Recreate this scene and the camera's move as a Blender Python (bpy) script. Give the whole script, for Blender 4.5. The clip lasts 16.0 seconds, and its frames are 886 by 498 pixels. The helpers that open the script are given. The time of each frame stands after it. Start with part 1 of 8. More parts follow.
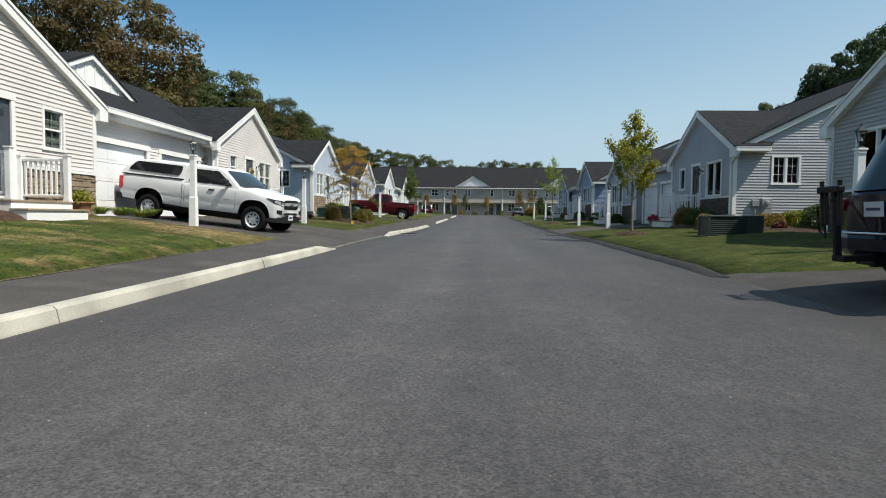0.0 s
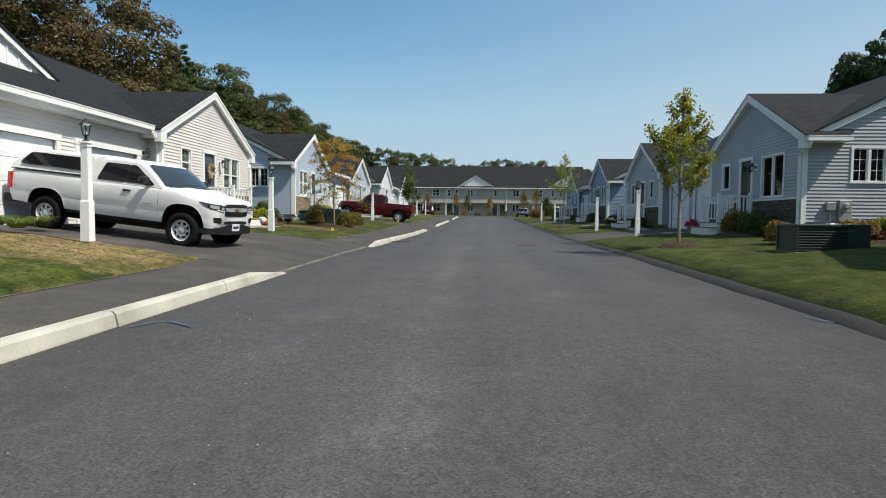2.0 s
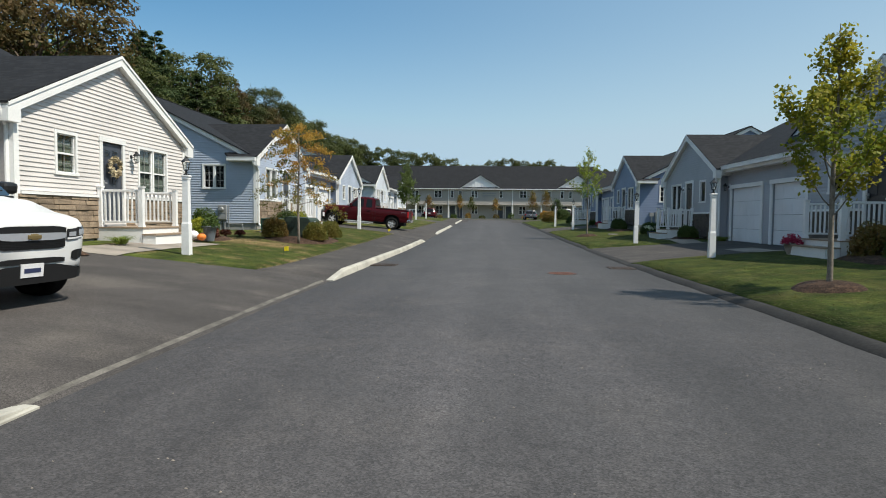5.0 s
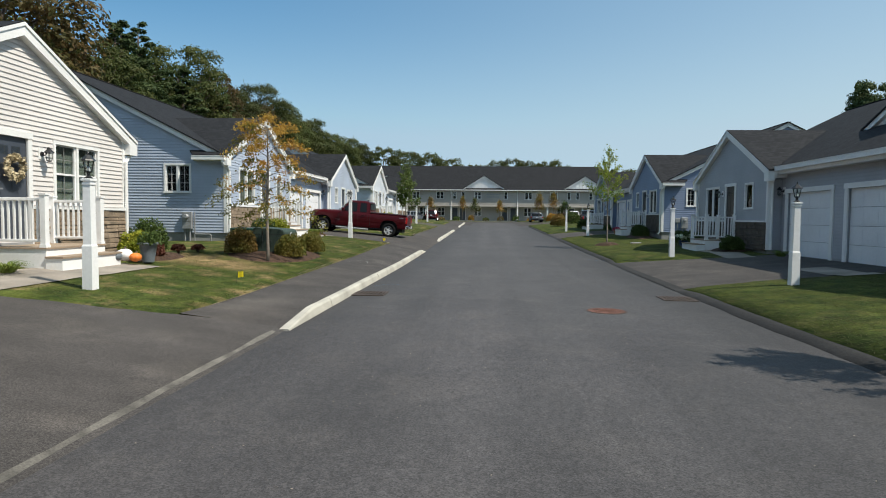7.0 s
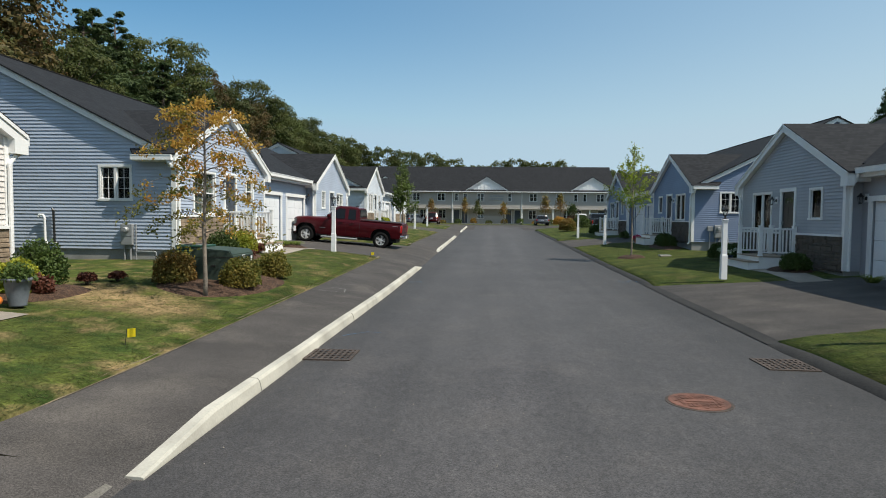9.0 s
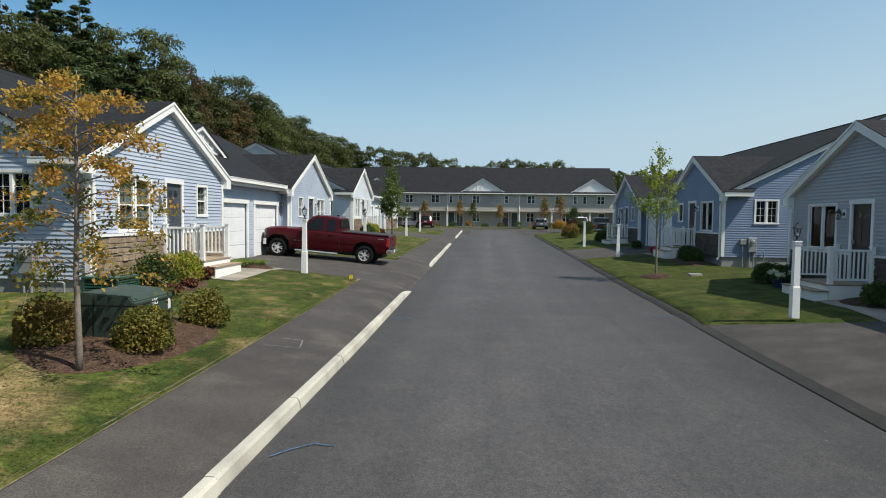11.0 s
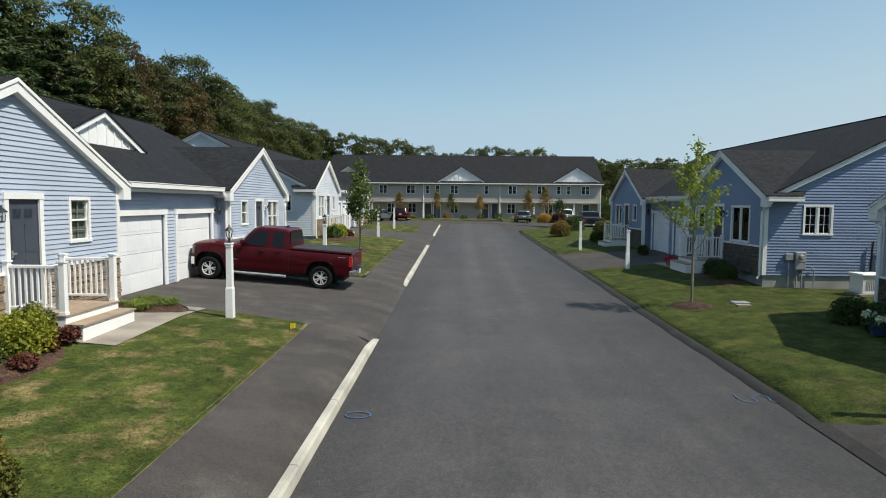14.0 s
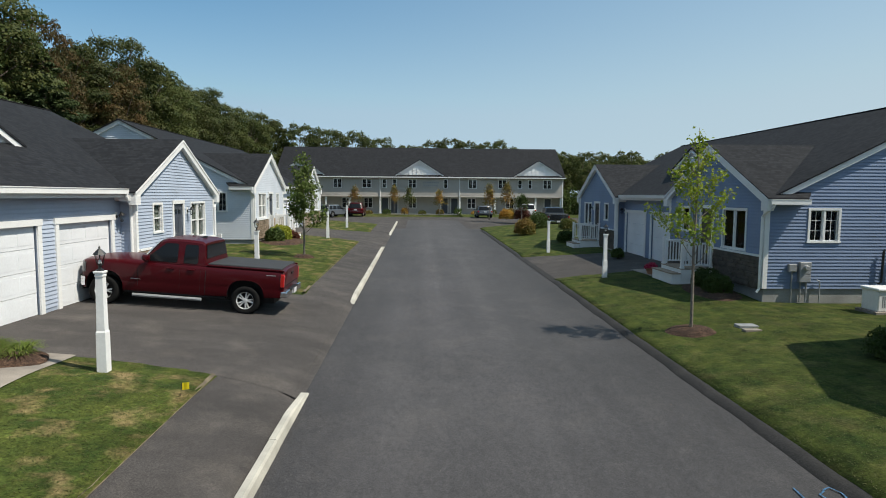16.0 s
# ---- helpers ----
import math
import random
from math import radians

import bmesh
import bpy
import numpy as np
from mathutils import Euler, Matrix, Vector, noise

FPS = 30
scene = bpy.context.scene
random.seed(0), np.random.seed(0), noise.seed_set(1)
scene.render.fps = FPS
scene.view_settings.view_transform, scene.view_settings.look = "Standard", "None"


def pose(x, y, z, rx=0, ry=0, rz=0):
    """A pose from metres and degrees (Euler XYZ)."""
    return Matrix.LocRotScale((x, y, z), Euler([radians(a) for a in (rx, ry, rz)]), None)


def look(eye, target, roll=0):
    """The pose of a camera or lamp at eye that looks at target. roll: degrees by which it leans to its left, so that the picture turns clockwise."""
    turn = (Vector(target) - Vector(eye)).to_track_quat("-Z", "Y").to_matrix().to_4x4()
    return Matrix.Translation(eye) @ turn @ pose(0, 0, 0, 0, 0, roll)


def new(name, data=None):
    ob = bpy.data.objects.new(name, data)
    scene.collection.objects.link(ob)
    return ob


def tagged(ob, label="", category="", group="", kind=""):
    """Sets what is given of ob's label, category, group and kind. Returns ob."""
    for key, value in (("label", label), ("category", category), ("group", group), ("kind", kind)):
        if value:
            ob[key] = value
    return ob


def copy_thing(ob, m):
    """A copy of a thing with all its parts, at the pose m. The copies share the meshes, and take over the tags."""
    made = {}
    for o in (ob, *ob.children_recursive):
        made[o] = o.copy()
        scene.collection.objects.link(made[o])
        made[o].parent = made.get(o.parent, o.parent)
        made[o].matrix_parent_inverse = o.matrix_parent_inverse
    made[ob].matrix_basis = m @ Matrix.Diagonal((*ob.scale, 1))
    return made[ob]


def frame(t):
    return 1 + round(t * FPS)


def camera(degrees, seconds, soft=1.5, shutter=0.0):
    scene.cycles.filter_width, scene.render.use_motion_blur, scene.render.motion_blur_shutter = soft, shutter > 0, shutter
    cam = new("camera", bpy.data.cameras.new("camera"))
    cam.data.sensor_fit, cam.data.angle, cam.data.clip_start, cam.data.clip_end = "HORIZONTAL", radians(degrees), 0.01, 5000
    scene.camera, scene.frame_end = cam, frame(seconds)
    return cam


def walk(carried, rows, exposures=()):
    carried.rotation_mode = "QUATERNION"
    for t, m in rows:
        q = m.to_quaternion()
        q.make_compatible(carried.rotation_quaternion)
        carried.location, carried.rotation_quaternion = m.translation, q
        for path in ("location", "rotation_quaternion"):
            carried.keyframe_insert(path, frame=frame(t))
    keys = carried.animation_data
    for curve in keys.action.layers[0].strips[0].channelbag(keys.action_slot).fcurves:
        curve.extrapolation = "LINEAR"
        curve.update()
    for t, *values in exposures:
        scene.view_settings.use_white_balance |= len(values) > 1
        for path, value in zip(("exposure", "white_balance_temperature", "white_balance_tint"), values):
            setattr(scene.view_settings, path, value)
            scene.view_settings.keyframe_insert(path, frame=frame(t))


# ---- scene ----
cam = camera(71.5, 16.0, soft=1.0)
METRES, EYE, TILT, LEAN, TURN = 32.0, 0.85, 0.0, 0.0, 3.3
ROWS = [
    (0.0, 0.0, 0.0, 0.0, 0.03, -3.01, -0.66),
    (0.5, 0.002, 0.0336, 0.0014, 0.09, -3.02, -0.64),
    (1.0, 0.0032, 0.0673, 0.0031, 0.15, -3.01, -0.64),
    (1.5, 0.0042, 0.1014, 0.0046, 0.21, -3.02, -0.61),
    (2.0, 0.0049, 0.1374, 0.0063, 0.25, -3.03, -0.62),
    (2.5, 0.0052, 0.1743, 0.008, 0.3, -3.01, -0.61),
    (3.0, 0.0059, 0.2105, 0.0102, 0.35, -3.01, -0.59),
    (3.5, 0.0068, 0.245, 0.0121, 0.4, -3.0, -0.61),
    (4.0, 0.0075, 0.2789, 0.0138, 0.45, -2.99, -0.59),
    (6.5, 0.0062, 0.4305, 0.0241, 0.7, -2.92, -0.64),
    (7.0, 0.0059, 0.4614, 0.0271, 0.75, -2.94, -0.63),
    (7.5, 0.0065, 0.493, 0.0298, 0.81, -2.94, -0.6),
    (8.0, 0.0067, 0.5255, 0.0326, 0.86, -2.93, -0.6),
    (8.5, 0.007, 0.5588, 0.0357, 0.9, -2.92, -0.61),
    (9.0, 0.0071, 0.5919, 0.0389, 0.92, -2.91, -0.6),
    (11.5, 0.0048, 0.7468, 0.0587, 0.11, -2.97, -0.65),
    (12.0, 0.003, 0.7746, 0.0635, -0.24, -3.1, -0.61),
    (12.5, 0.0017, 0.8026, 0.0685, -0.66, -3.4, -0.61),
    (13.0, 0.0017, 0.8306, 0.0732, -1.01, -3.7, -0.59),
    (13.5, 0.0017, 0.8591, 0.0772, -1.4, -3.98, -0.57),
    (14.0, 0.0028, 0.8867, 0.0811, -1.86, -4.26, -0.52),
    (14.5, 0.0043, 0.9143, 0.085, -2.48, -4.54, -0.49),
    (15.0, 0.0062, 0.9407, 0.0877, -4.14, -4.72, -0.43),
    (15.5, 0.0088, 0.9672, 0.0907, -5.58, -4.84, -0.4),
    (16.0, 0.0122, 0.9942, 0.0924, -5.66, -4.97, -0.41),
]
walk(cam, [(t, pose(0, 0, EYE, TILT, LEAN, TURN) @ pose(METRES * x, METRES * y, METRES * z, 90 + pitch, roll, yaw)) for t, x, y, z, yaw, pitch, roll in ROWS], [(0.0, -0.08, 6980.0, 7.0), (11.5, -0.11, 6980.0, 7.0), (16.0, -0.17, 6980.0, 7.0)])


# ---------------------------------------------------------------- daylight
SUN_TO = Vector((0.548, -0.205, 0.811)).normalized()
world = bpy.data.worlds.new("sky")
world.use_nodes = True
wn = world.node_tree
sky = wn.nodes.new("ShaderNodeTexSky")
sky.sky_type = 'NISHITA'
sky.sun_disc = False
sky.sun_elevation = math.asin(SUN_TO.z)
sky.sun_rotation = math.atan2(SUN_TO.x, SUN_TO.y)
sky.altitude, sky.air_density, sky.dust_density, sky.ozone_density = 0, 1.0, 0.5, 2.0
clear = wn.nodes.new("ShaderNodeHueSaturation")
clear.inputs["Saturation"].default_value = 1.48
clear.inputs["Hue"].default_value = 0.4945
wn.links.new(sky.outputs[0], clear.inputs["Color"])
haze = wn.nodes.new("ShaderNodeMix")     # thin haze, paler towards the sun and the horizon
haze.data_type = 'RGBA'
haze.inputs[7].default_value = (3.65, 4.85, 5.95, 1)
facing = wn.nodes.new("ShaderNodeVectorMath")
facing.operation = 'DOT_PRODUCT'
facing.inputs[1].default_value = SUN_TO
aim = wn.nodes.new("ShaderNodeTexCoord")
wn.links.new(aim.outputs["Generated"], facing.inputs[0])
thick = wn.nodes.new("ShaderNodeMapRange")
thick.interpolation_type = 'SMOOTHSTEP'
thick.inputs[1].default_value, thick.inputs[2].default_value = -0.5, 0.62
thick.inputs[3].default_value, thick.inputs[4].default_value = 0.02, 0.60
wn.links.new(facing.outputs["Value"], thick.inputs[0])
part_z = wn.nodes.new("ShaderNodeSeparateXYZ")
wn.links.new(aim.outputs["Generated"], part_z.inputs[0])
low = wn.nodes.new("ShaderNodeMapRange")
low.interpolation_type = 'SMOOTHSTEP'
low.inputs[1].default_value, low.inputs[2].default_value = -0.05, 0.38
low.inputs[3].default_value, low.inputs[4].default_value = 0.78, 0.0
wn.links.new(part_z.outputs[2], low.inputs[0])
veil = wn.nodes.new("ShaderNodeMath")
veil.operation, veil.use_clamp = 'ADD', True
wn.links.new(thick.outputs[0], veil.inputs[0])
wn.links.new(low.outputs[0], veil.inputs[1])
wn.links.new(veil.outputs[0], haze.inputs[0])
even = wn.nodes.new("ShaderNodeVectorMath")     # the veil evens out the glare round the sun
even.operation = 'MINIMUM'
even.inputs[1].default_value = (1.9, 3.6, 5.6)
wn.links.new(clear.outputs[0], even.inputs[0])
wn.links.new(even.outputs[0], haze.inputs[6])
wn.links.new(haze.outputs[2], wn.nodes["Background"].inputs[0])
wn.nodes["Background"].inputs[1].default_value = 0.145
scene.world = world
sun = new("sun", bpy.data.lights.new("sun", 'SUN'))
sun.data.energy, sun.data.angle, sun.data.color = 5.95, radians(0.6), (1.0, 0.957, 0.895)
sun.matrix_world = look((0, 0, 60), Vector((0, 0, 60)) - SUN_TO)

# ---------------------------------------------------------------- materials


def mat(name, col, rough=0.6, var=0.18, scale=1.5, fine=40.0, fvar=0.12, bump=0.15, depth=0.01, metal=0.0, coat=0.0,
        tint=None, spec=0.5, piece=0.0, sheen=0.0):
    """A surface with variation at two scales: slow stains and fine grain with relief."""
    m = bpy.data.materials.new(name)
    m.use_nodes = True
    n, k = m.node_tree.nodes, m.node_tree.links
    b = n["Principled BSDF"]
    tc = n.new("ShaderNodeTexCoord")
    big = n.new("ShaderNodeTexNoise")
    big.inputs["Scale"].default_value, big.inputs["Detail"].default_value = scale, 4
    small = n.new("ShaderNodeTexNoise")
    small.inputs["Scale"].default_value, small.inputs["Detail"].default_value = fine, 3
    k.new(tc.outputs["Object"], big.inputs["Vector"])
    k.new(tc.outputs["Object"], small.inputs["Vector"])
    ramp = n.new("ShaderNodeMix")
    ramp.data_type = 'RGBA'
    c2 = tint if tint else tuple(max(0.0, c * (1 - 1.6 * var)) for c in col)
    c1 = tuple(min(1.0, c * (1 + 0.5 * var)) for c in col)
    ramp.inputs[6].default_value, ramp.inputs[7].default_value = (*c1, 1), (*c2, 1)
    r2 = n.new("ShaderNodeMapRange")
    r2.inputs[1].default_value, r2.inputs[2].default_value = 0.35, 0.68
    k.new(big.outputs["Fac"], r2.inputs[0])
    k.new(r2.outputs[0], ramp.inputs[0])
    hsv = n.new("ShaderNodeHueSaturation")
    r3 = n.new("ShaderNodeMapRange")
    r3.inputs[1].default_value, r3.inputs[2].default_value = 0.25, 0.75
    r3.inputs[3].default_value, r3.inputs[4].default_value = 1 - fvar * 1.5, 1 + fvar * 1.5
    k.new(small.outputs["Fac"], r3.inputs[0])
    last = r3.outputs[0]
    if piece:
        oi = n.new("ShaderNodeObjectInfo")
        geo = n.new("ShaderNodeNewGeometry")
        add = n.new("ShaderNodeMath")
        add.operation = 'ADD'
        k.new(oi.outputs["Random"], add.inputs[0])
        k.new(geo.outputs["Random Per Island"], add.inputs[1])
        r4 = n.new("ShaderNodeMapRange")
        r4.inputs[2].default_value = 2.0
        r4.inputs[3].default_value, r4.inputs[4].default_value = 1 - piece, 1 + piece
        k.new(add.outputs[0], r4.inputs[0])
        mul = n.new("ShaderNodeMath")
        mul.operation = 'MULTIPLY'
        k.new(last, mul.inputs[0])
        k.new(r4.outputs[0], mul.inputs[1])
        last = mul.outputs[0]
    k.new(last, hsv.inputs["Value"])
    k.new(ramp.outputs[2], hsv.inputs["Color"])
    k.new(hsv.outputs[0], b.inputs["Base Color"])
    b.inputs["Roughness"].default_value = rough
    b.inputs["Metallic"].default_value = metal
    b.inputs["Coat Weight"].default_value = coat
    b.inputs["Coat Roughness"].default_value = 0.05
    b.inputs["Specular IOR Level"].default_value = spec
    if bump:
        bp = n.new("ShaderNodeBump")
        bp.inputs["Strength"].default_value, bp.inputs["Distance"].default_value = bump, depth
        k.new(small.outputs["Fac"], bp.inputs["Height"])
        k.new(bp.outputs[0], b.inputs["Normal"])
    return m


def leafy(name, col, col2, trans=0.35):
    """Leaves: two hues by leaf, some light through them."""
    m = bpy.data.materials.new(name)
    m.use_nodes = True
    n, k = m.node_tree.nodes, m.node_tree.links
    b = n["Principled BSDF"]
    geo = n.new("ShaderNodeNewGeometry")
    tc = n.new("ShaderNodeTexCoord")
    nz = n.new("ShaderNodeTexNoise")
    nz.inputs["Scale"].default_value = 0.6
    k.new(tc.outputs["Object"], nz.inputs["Vector"])
    add = n.new("ShaderNodeMath")
    add.operation = 'MULTIPLY_ADD'
    add.inputs[1].default_value = 0.6
    k.new(geo.outputs["Random Per Island"], add.inputs[0])
    sub = n.new("ShaderNodeMapRange")
    sub.inputs[1].default_value, sub.inputs[2].default_value = 0.3, 0.7
    sub.inputs[3].default_value, sub.inputs[4].default_value = -0.2, 0.6
    k.new(nz.outputs["Fac"], sub.inputs[0])
    k.new(sub.outputs[0], add.inputs[2])
    mix = n.new("ShaderNodeMix")
    mix.data_type = 'RGBA'
    mix.inputs[6].default_value, mix.inputs[7].default_value = (*col, 1), (*col2, 1)
    k.new(add.outputs[0], mix.inputs[0])
    oi = n.new("ShaderNodeObjectInfo")
    r4 = n.new("ShaderNodeMapRange")
    r4.inputs[3].default_value, r4.inputs[4].default_value = 0.75, 1.25
    k.new(oi.outputs["Random"], r4.inputs[0])
    hsv = n.new("ShaderNodeHueSaturation")
    k.new(r4.outputs[0], hsv.inputs["Value"])
    k.new(mix.outputs[2], hsv.inputs["Color"])
    k.new(hsv.outputs[0], b.inputs["Base Color"])
    b.inputs["Roughness"].default_value = 0.6
    b.inputs["Specular IOR Level"].default_value = 0.25
    tr = n.new("ShaderNodeBsdfTranslucent")
    k.new(hsv.outputs[0], tr.inputs[0])
    ms = n.new("ShaderNodeMixShader")
    ms.inputs[0].default_value = trans
    k.new(b.outputs[0], ms.inputs[1])
    k.new(tr.outputs[0], ms.inputs[2])
    k.new(ms.outputs[0], n["Material Output"].inputs[0])
    return m


def glass(name, tint=(0.55, 0.6, 0.62), rough=0.02, least=0.045, steep=4.5):
    m = bpy.data.materials.new(name)
    m.use_nodes = True
    n, k = m.node_tree.nodes, m.node_tree.links
    t = n.new("ShaderNodeBsdfTransparent")
    t.inputs[0].default_value = (*tint, 1)
    g = n.new("ShaderNodeBsdfGlossy")
    g.inputs["Roughness"].default_value = rough
    lw = n.new("ShaderNodeLayerWeight")
    lw.inputs[0].default_value = 0.5
    pw = n.new("ShaderNodeMath")
    pw.operation = "POWER"
    pw.inputs[1].default_value = steep
    k.new(lw.outputs["Facing"], pw.inputs[0])
    f = n.new("ShaderNodeMapRange")
    f.inputs[3].default_value, f.inputs[4].default_value = least, 1.0
    k.new(pw.outputs[0], f.inputs[0])
    ms = n.new("ShaderNodeMixShader")
    k.new(f.outputs[0], ms.inputs[0])
    k.new(t.outputs[0], ms.inputs[1])
    k.new(g.outputs[0], ms.inputs[2])
    k.new(ms.outputs[0], n["Material Output"].inputs[0])
    return m


def shingles(name, swap):
    """Dark laminated asphalt shingles: staggered tabs in courses of about 14 cm."""
    m = bpy.data.materials.new(name)
    m.use_nodes = True
    n, k = m.node_tree.nodes, m.node_tree.links
    b = n["Principled BSDF"]
    tc = n.new("ShaderNodeTexCoord")
    sp = n.new("ShaderNodeSeparateXYZ")
    cb = n.new("ShaderNodeCombineXYZ")
    k.new(tc.outputs["Object"], sp.inputs[0])
    k.new(sp.outputs[1 if swap else 0], cb.inputs[0])
    k.new(sp.outputs[0 if swap else 1], cb.inputs[1])
    br = n.new("ShaderNodeTexBrick")
    br.inputs["Scale"].default_value = 1.0
    br.inputs["Brick Width"].default_value, br.inputs["Row Height"].default_value = 0.17, 0.125
    br.inputs["Mortar Size"].default_value, br.inputs["Mortar Smooth"].default_value = 0.006, 0.4
    br.inputs["Color1"].default_value = (0.0150, 0.0158, 0.0185, 1)
    br.inputs["Color2"].default_value = (0.0262, 0.0275, 0.0310, 1)
    br.inputs["Mortar"].default_value = (0.012, 0.012, 0.012, 1)
    k.new(cb.outputs[0], br.inputs["Vector"])
    nz = n.new("ShaderNodeTexNoise")
    nz.inputs["Scale"].default_value, nz.inputs["Detail"].default_value = 1.1, 5
    k.new(tc.outputs["Object"], nz.inputs["Vector"])
    rr = n.new("ShaderNodeMapRange")
    rr.inputs[1].default_value, rr.inputs[2].default_value, rr.inputs[3].default_value, rr.inputs[4].default_value = 0.3, 0.7, 0.93, 1.08
    k.new(nz.outputs["Fac"], rr.inputs[0])
    hsv = n.new("ShaderNodeHueSaturation")
    k.new(rr.outputs[0], hsv.inputs["Value"])
    k.new(br.outputs["Color"], hsv.inputs["Color"])
    k.new(hsv.outputs[0], b.inputs["Base Color"])
    b.inputs["Roughness"].default_value = 0.85
    b.inputs["Specular IOR Level"].default_value = 0.12
    bp = n.new("ShaderNodeBump")
    bp.inputs["Strength"].default_value, bp.inputs["Distance"].default_value = 0.6, 0.012
    k.new(br.outputs["Color"], bp.inputs["Height"])
    k.new(bp.outputs[0], b.inputs["Normal"])
    return m


def ground_mat(name, cols, scales, rough=0.9, bump=0.4, depth=0.02, speck=None, streak=(), grain=(0.7, 1.35), dry=(0.5, 0.72), spots=(), side=None, wear=()):
    """Grass or asphalt: three octaves of patches over two colours and a third for worn or dry spots."""
    m = bpy.data.materials.new(name)
    m.use_nodes = True
    n, k = m.node_tree.nodes, m.node_tree.links
    b = n["Principled BSDF"]
    tc = n.new("ShaderNodeTexCoord")
    noises = []
    for s in scales:
        z = n.new("ShaderNodeTexNoise")
        z.inputs["Scale"].default_value, z.inputs["Detail"].default_value, z.inputs["Roughness"].default_value = s, 5, 0.6
        k.new(tc.outputs["Object"], z.inputs["Vector"])
        noises.append(z)
    last = None
    for i, z in enumerate(noises):
        r = n.new("ShaderNodeMapRange")
        lo, hi = ((0.35, 0.65), dry, (0.3, 0.7))[i]
        r.inputs[1].default_value, r.inputs[2].default_value = lo, hi
        k.new(z.outputs["Fac"], r.inputs[0])
        if i < 2:
            mx = n.new("ShaderNodeMix")
            mx.data_type = 'RGBA'
            if last is None:
                mx.inputs[6].default_value = (*cols[0], 1)
            else:
                k.new(last, mx.inputs[6])
            mx.inputs[7].default_value = (*cols[i + 1], 1)
            fac = r.outputs[0]
            if i == 1 and side:
                # the lawn across the road is watered: less dry grass there
                sx = n.new("ShaderNodeSeparateXYZ")
                k.new(tc.outputs["Object"], sx.inputs[0])
                rs = n.new("ShaderNodeMapRange")
                rs.inputs[1].default_value, rs.inputs[2].default_value = -2.0, 2.0
                rs.inputs[3].default_value, rs.inputs[4].default_value = 1.0, side
                k.new(sx.outputs[0], rs.inputs[0])
                mu = n.new("ShaderNodeMath")
                mu.operation = 'MULTIPLY'
                k.new(fac, mu.inputs[0])
                k.new(rs.outputs[0], mu.inputs[1])
                fac = mu.outputs[0]
                # worn dry patches, ragged by the finer noise
                for qx, qy, qr in spots:
                    dn = n.new("ShaderNodeVectorMath")
                    dn.operation = 'DISTANCE'
                    fl = n.new("ShaderNodeVectorMath")
                    fl.operation = 'MULTIPLY'
                    fl.inputs[1].default_value = (1, 1, 0)
                    k.new(tc.outputs["Object"], fl.inputs[0])
                    k.new(fl.outputs[0], dn.inputs[0])
                    dn.inputs[1].default_value = (qx, qy, 0)
                    rq = n.new("ShaderNodeMapRange")
                    rq.inputs[1].default_value, rq.inputs[2].default_value = qr, qr * .25
                    k.new(dn.outputs["Value"], rq.inputs[0])
                    ad = n.new("ShaderNodeMath")
                    ad.operation, ad.use_clamp = 'MULTIPLY_ADD', True
                    r0 = n.new("ShaderNodeMapRange")
                    r0.inputs[1].default_value, r0.inputs[2].default_value = .30, .52
                    k.new(noises[0].outputs["Fac"], r0.inputs[0])
                    k.new(rq.outputs[0], ad.inputs[0])
                    k.new(r0.outputs[0], ad.inputs[1])
                    k.new(fac, ad.inputs[2])
                    fac = ad.outputs[0]
            k.new(fac, mx.inputs[0])
            last = mx.outputs[2]
        else:
            r.inputs[3].default_value, r.inputs[4].default_value = grain
            hsv = n.new("ShaderNodeHueSaturation")
            k.new(r.outputs[0], hsv.inputs["Value"])
            k.new(last, hsv.inputs["Color"])
            last = hsv.outputs[0]
    if streak:
        # tracks and lanes drawn out along the way
        for ax, ay, lo, hi in streak:
            sc = (ax, ay, 1.0)
            mp = n.new("ShaderNodeMapping")
            mp.inputs["Scale"].default_value = sc
            k.new(tc.outputs["Object"], mp.inputs["Vector"])
            z = n.new("ShaderNodeTexNoise")
            z.inputs["Scale"].default_value, z.inputs["Detail"].default_value = 1.0, 3
            k.new(mp.outputs[0], z.inputs["Vector"])
            r = n.new("ShaderNodeMapRange")
            r.inputs[1].default_value, r.inputs[2].default_value = 0.3, 0.7
            r.inputs[3].default_value, r.inputs[4].default_value = lo, hi
            k.new(z.outputs["Fac"], r.inputs[0])
            hsv = n.new("ShaderNodeHueSaturation")
            k.new(r.outputs[0], hsv.inputs["Value"])
            k.new(last, hsv.inputs["Color"])
            last = hsv.outputs[0]
    if speck:
        v = n.new("ShaderNodeTexVoronoi")
        v.inputs["Scale"].default_value = speck[0]
        k.new(tc.outputs["Object"], v.inputs["Vector"])
        sepc = n.new("ShaderNodeSeparateColor")
        k.new(v.outputs["Color"], sepc.inputs[0])
        r = n.new("ShaderNodeMapRange")
        r.inputs[3].default_value, r.inputs[4].default_value = speck[1], speck[2]
        k.new(sepc.outputs[0], r.inputs[0])
        hsv = n.new("ShaderNodeHueSaturation")
        k.new(r.outputs[0], hsv.inputs["Value"])
        k.new(last, hsv.inputs["Color"])
        last = hsv.outputs[0]
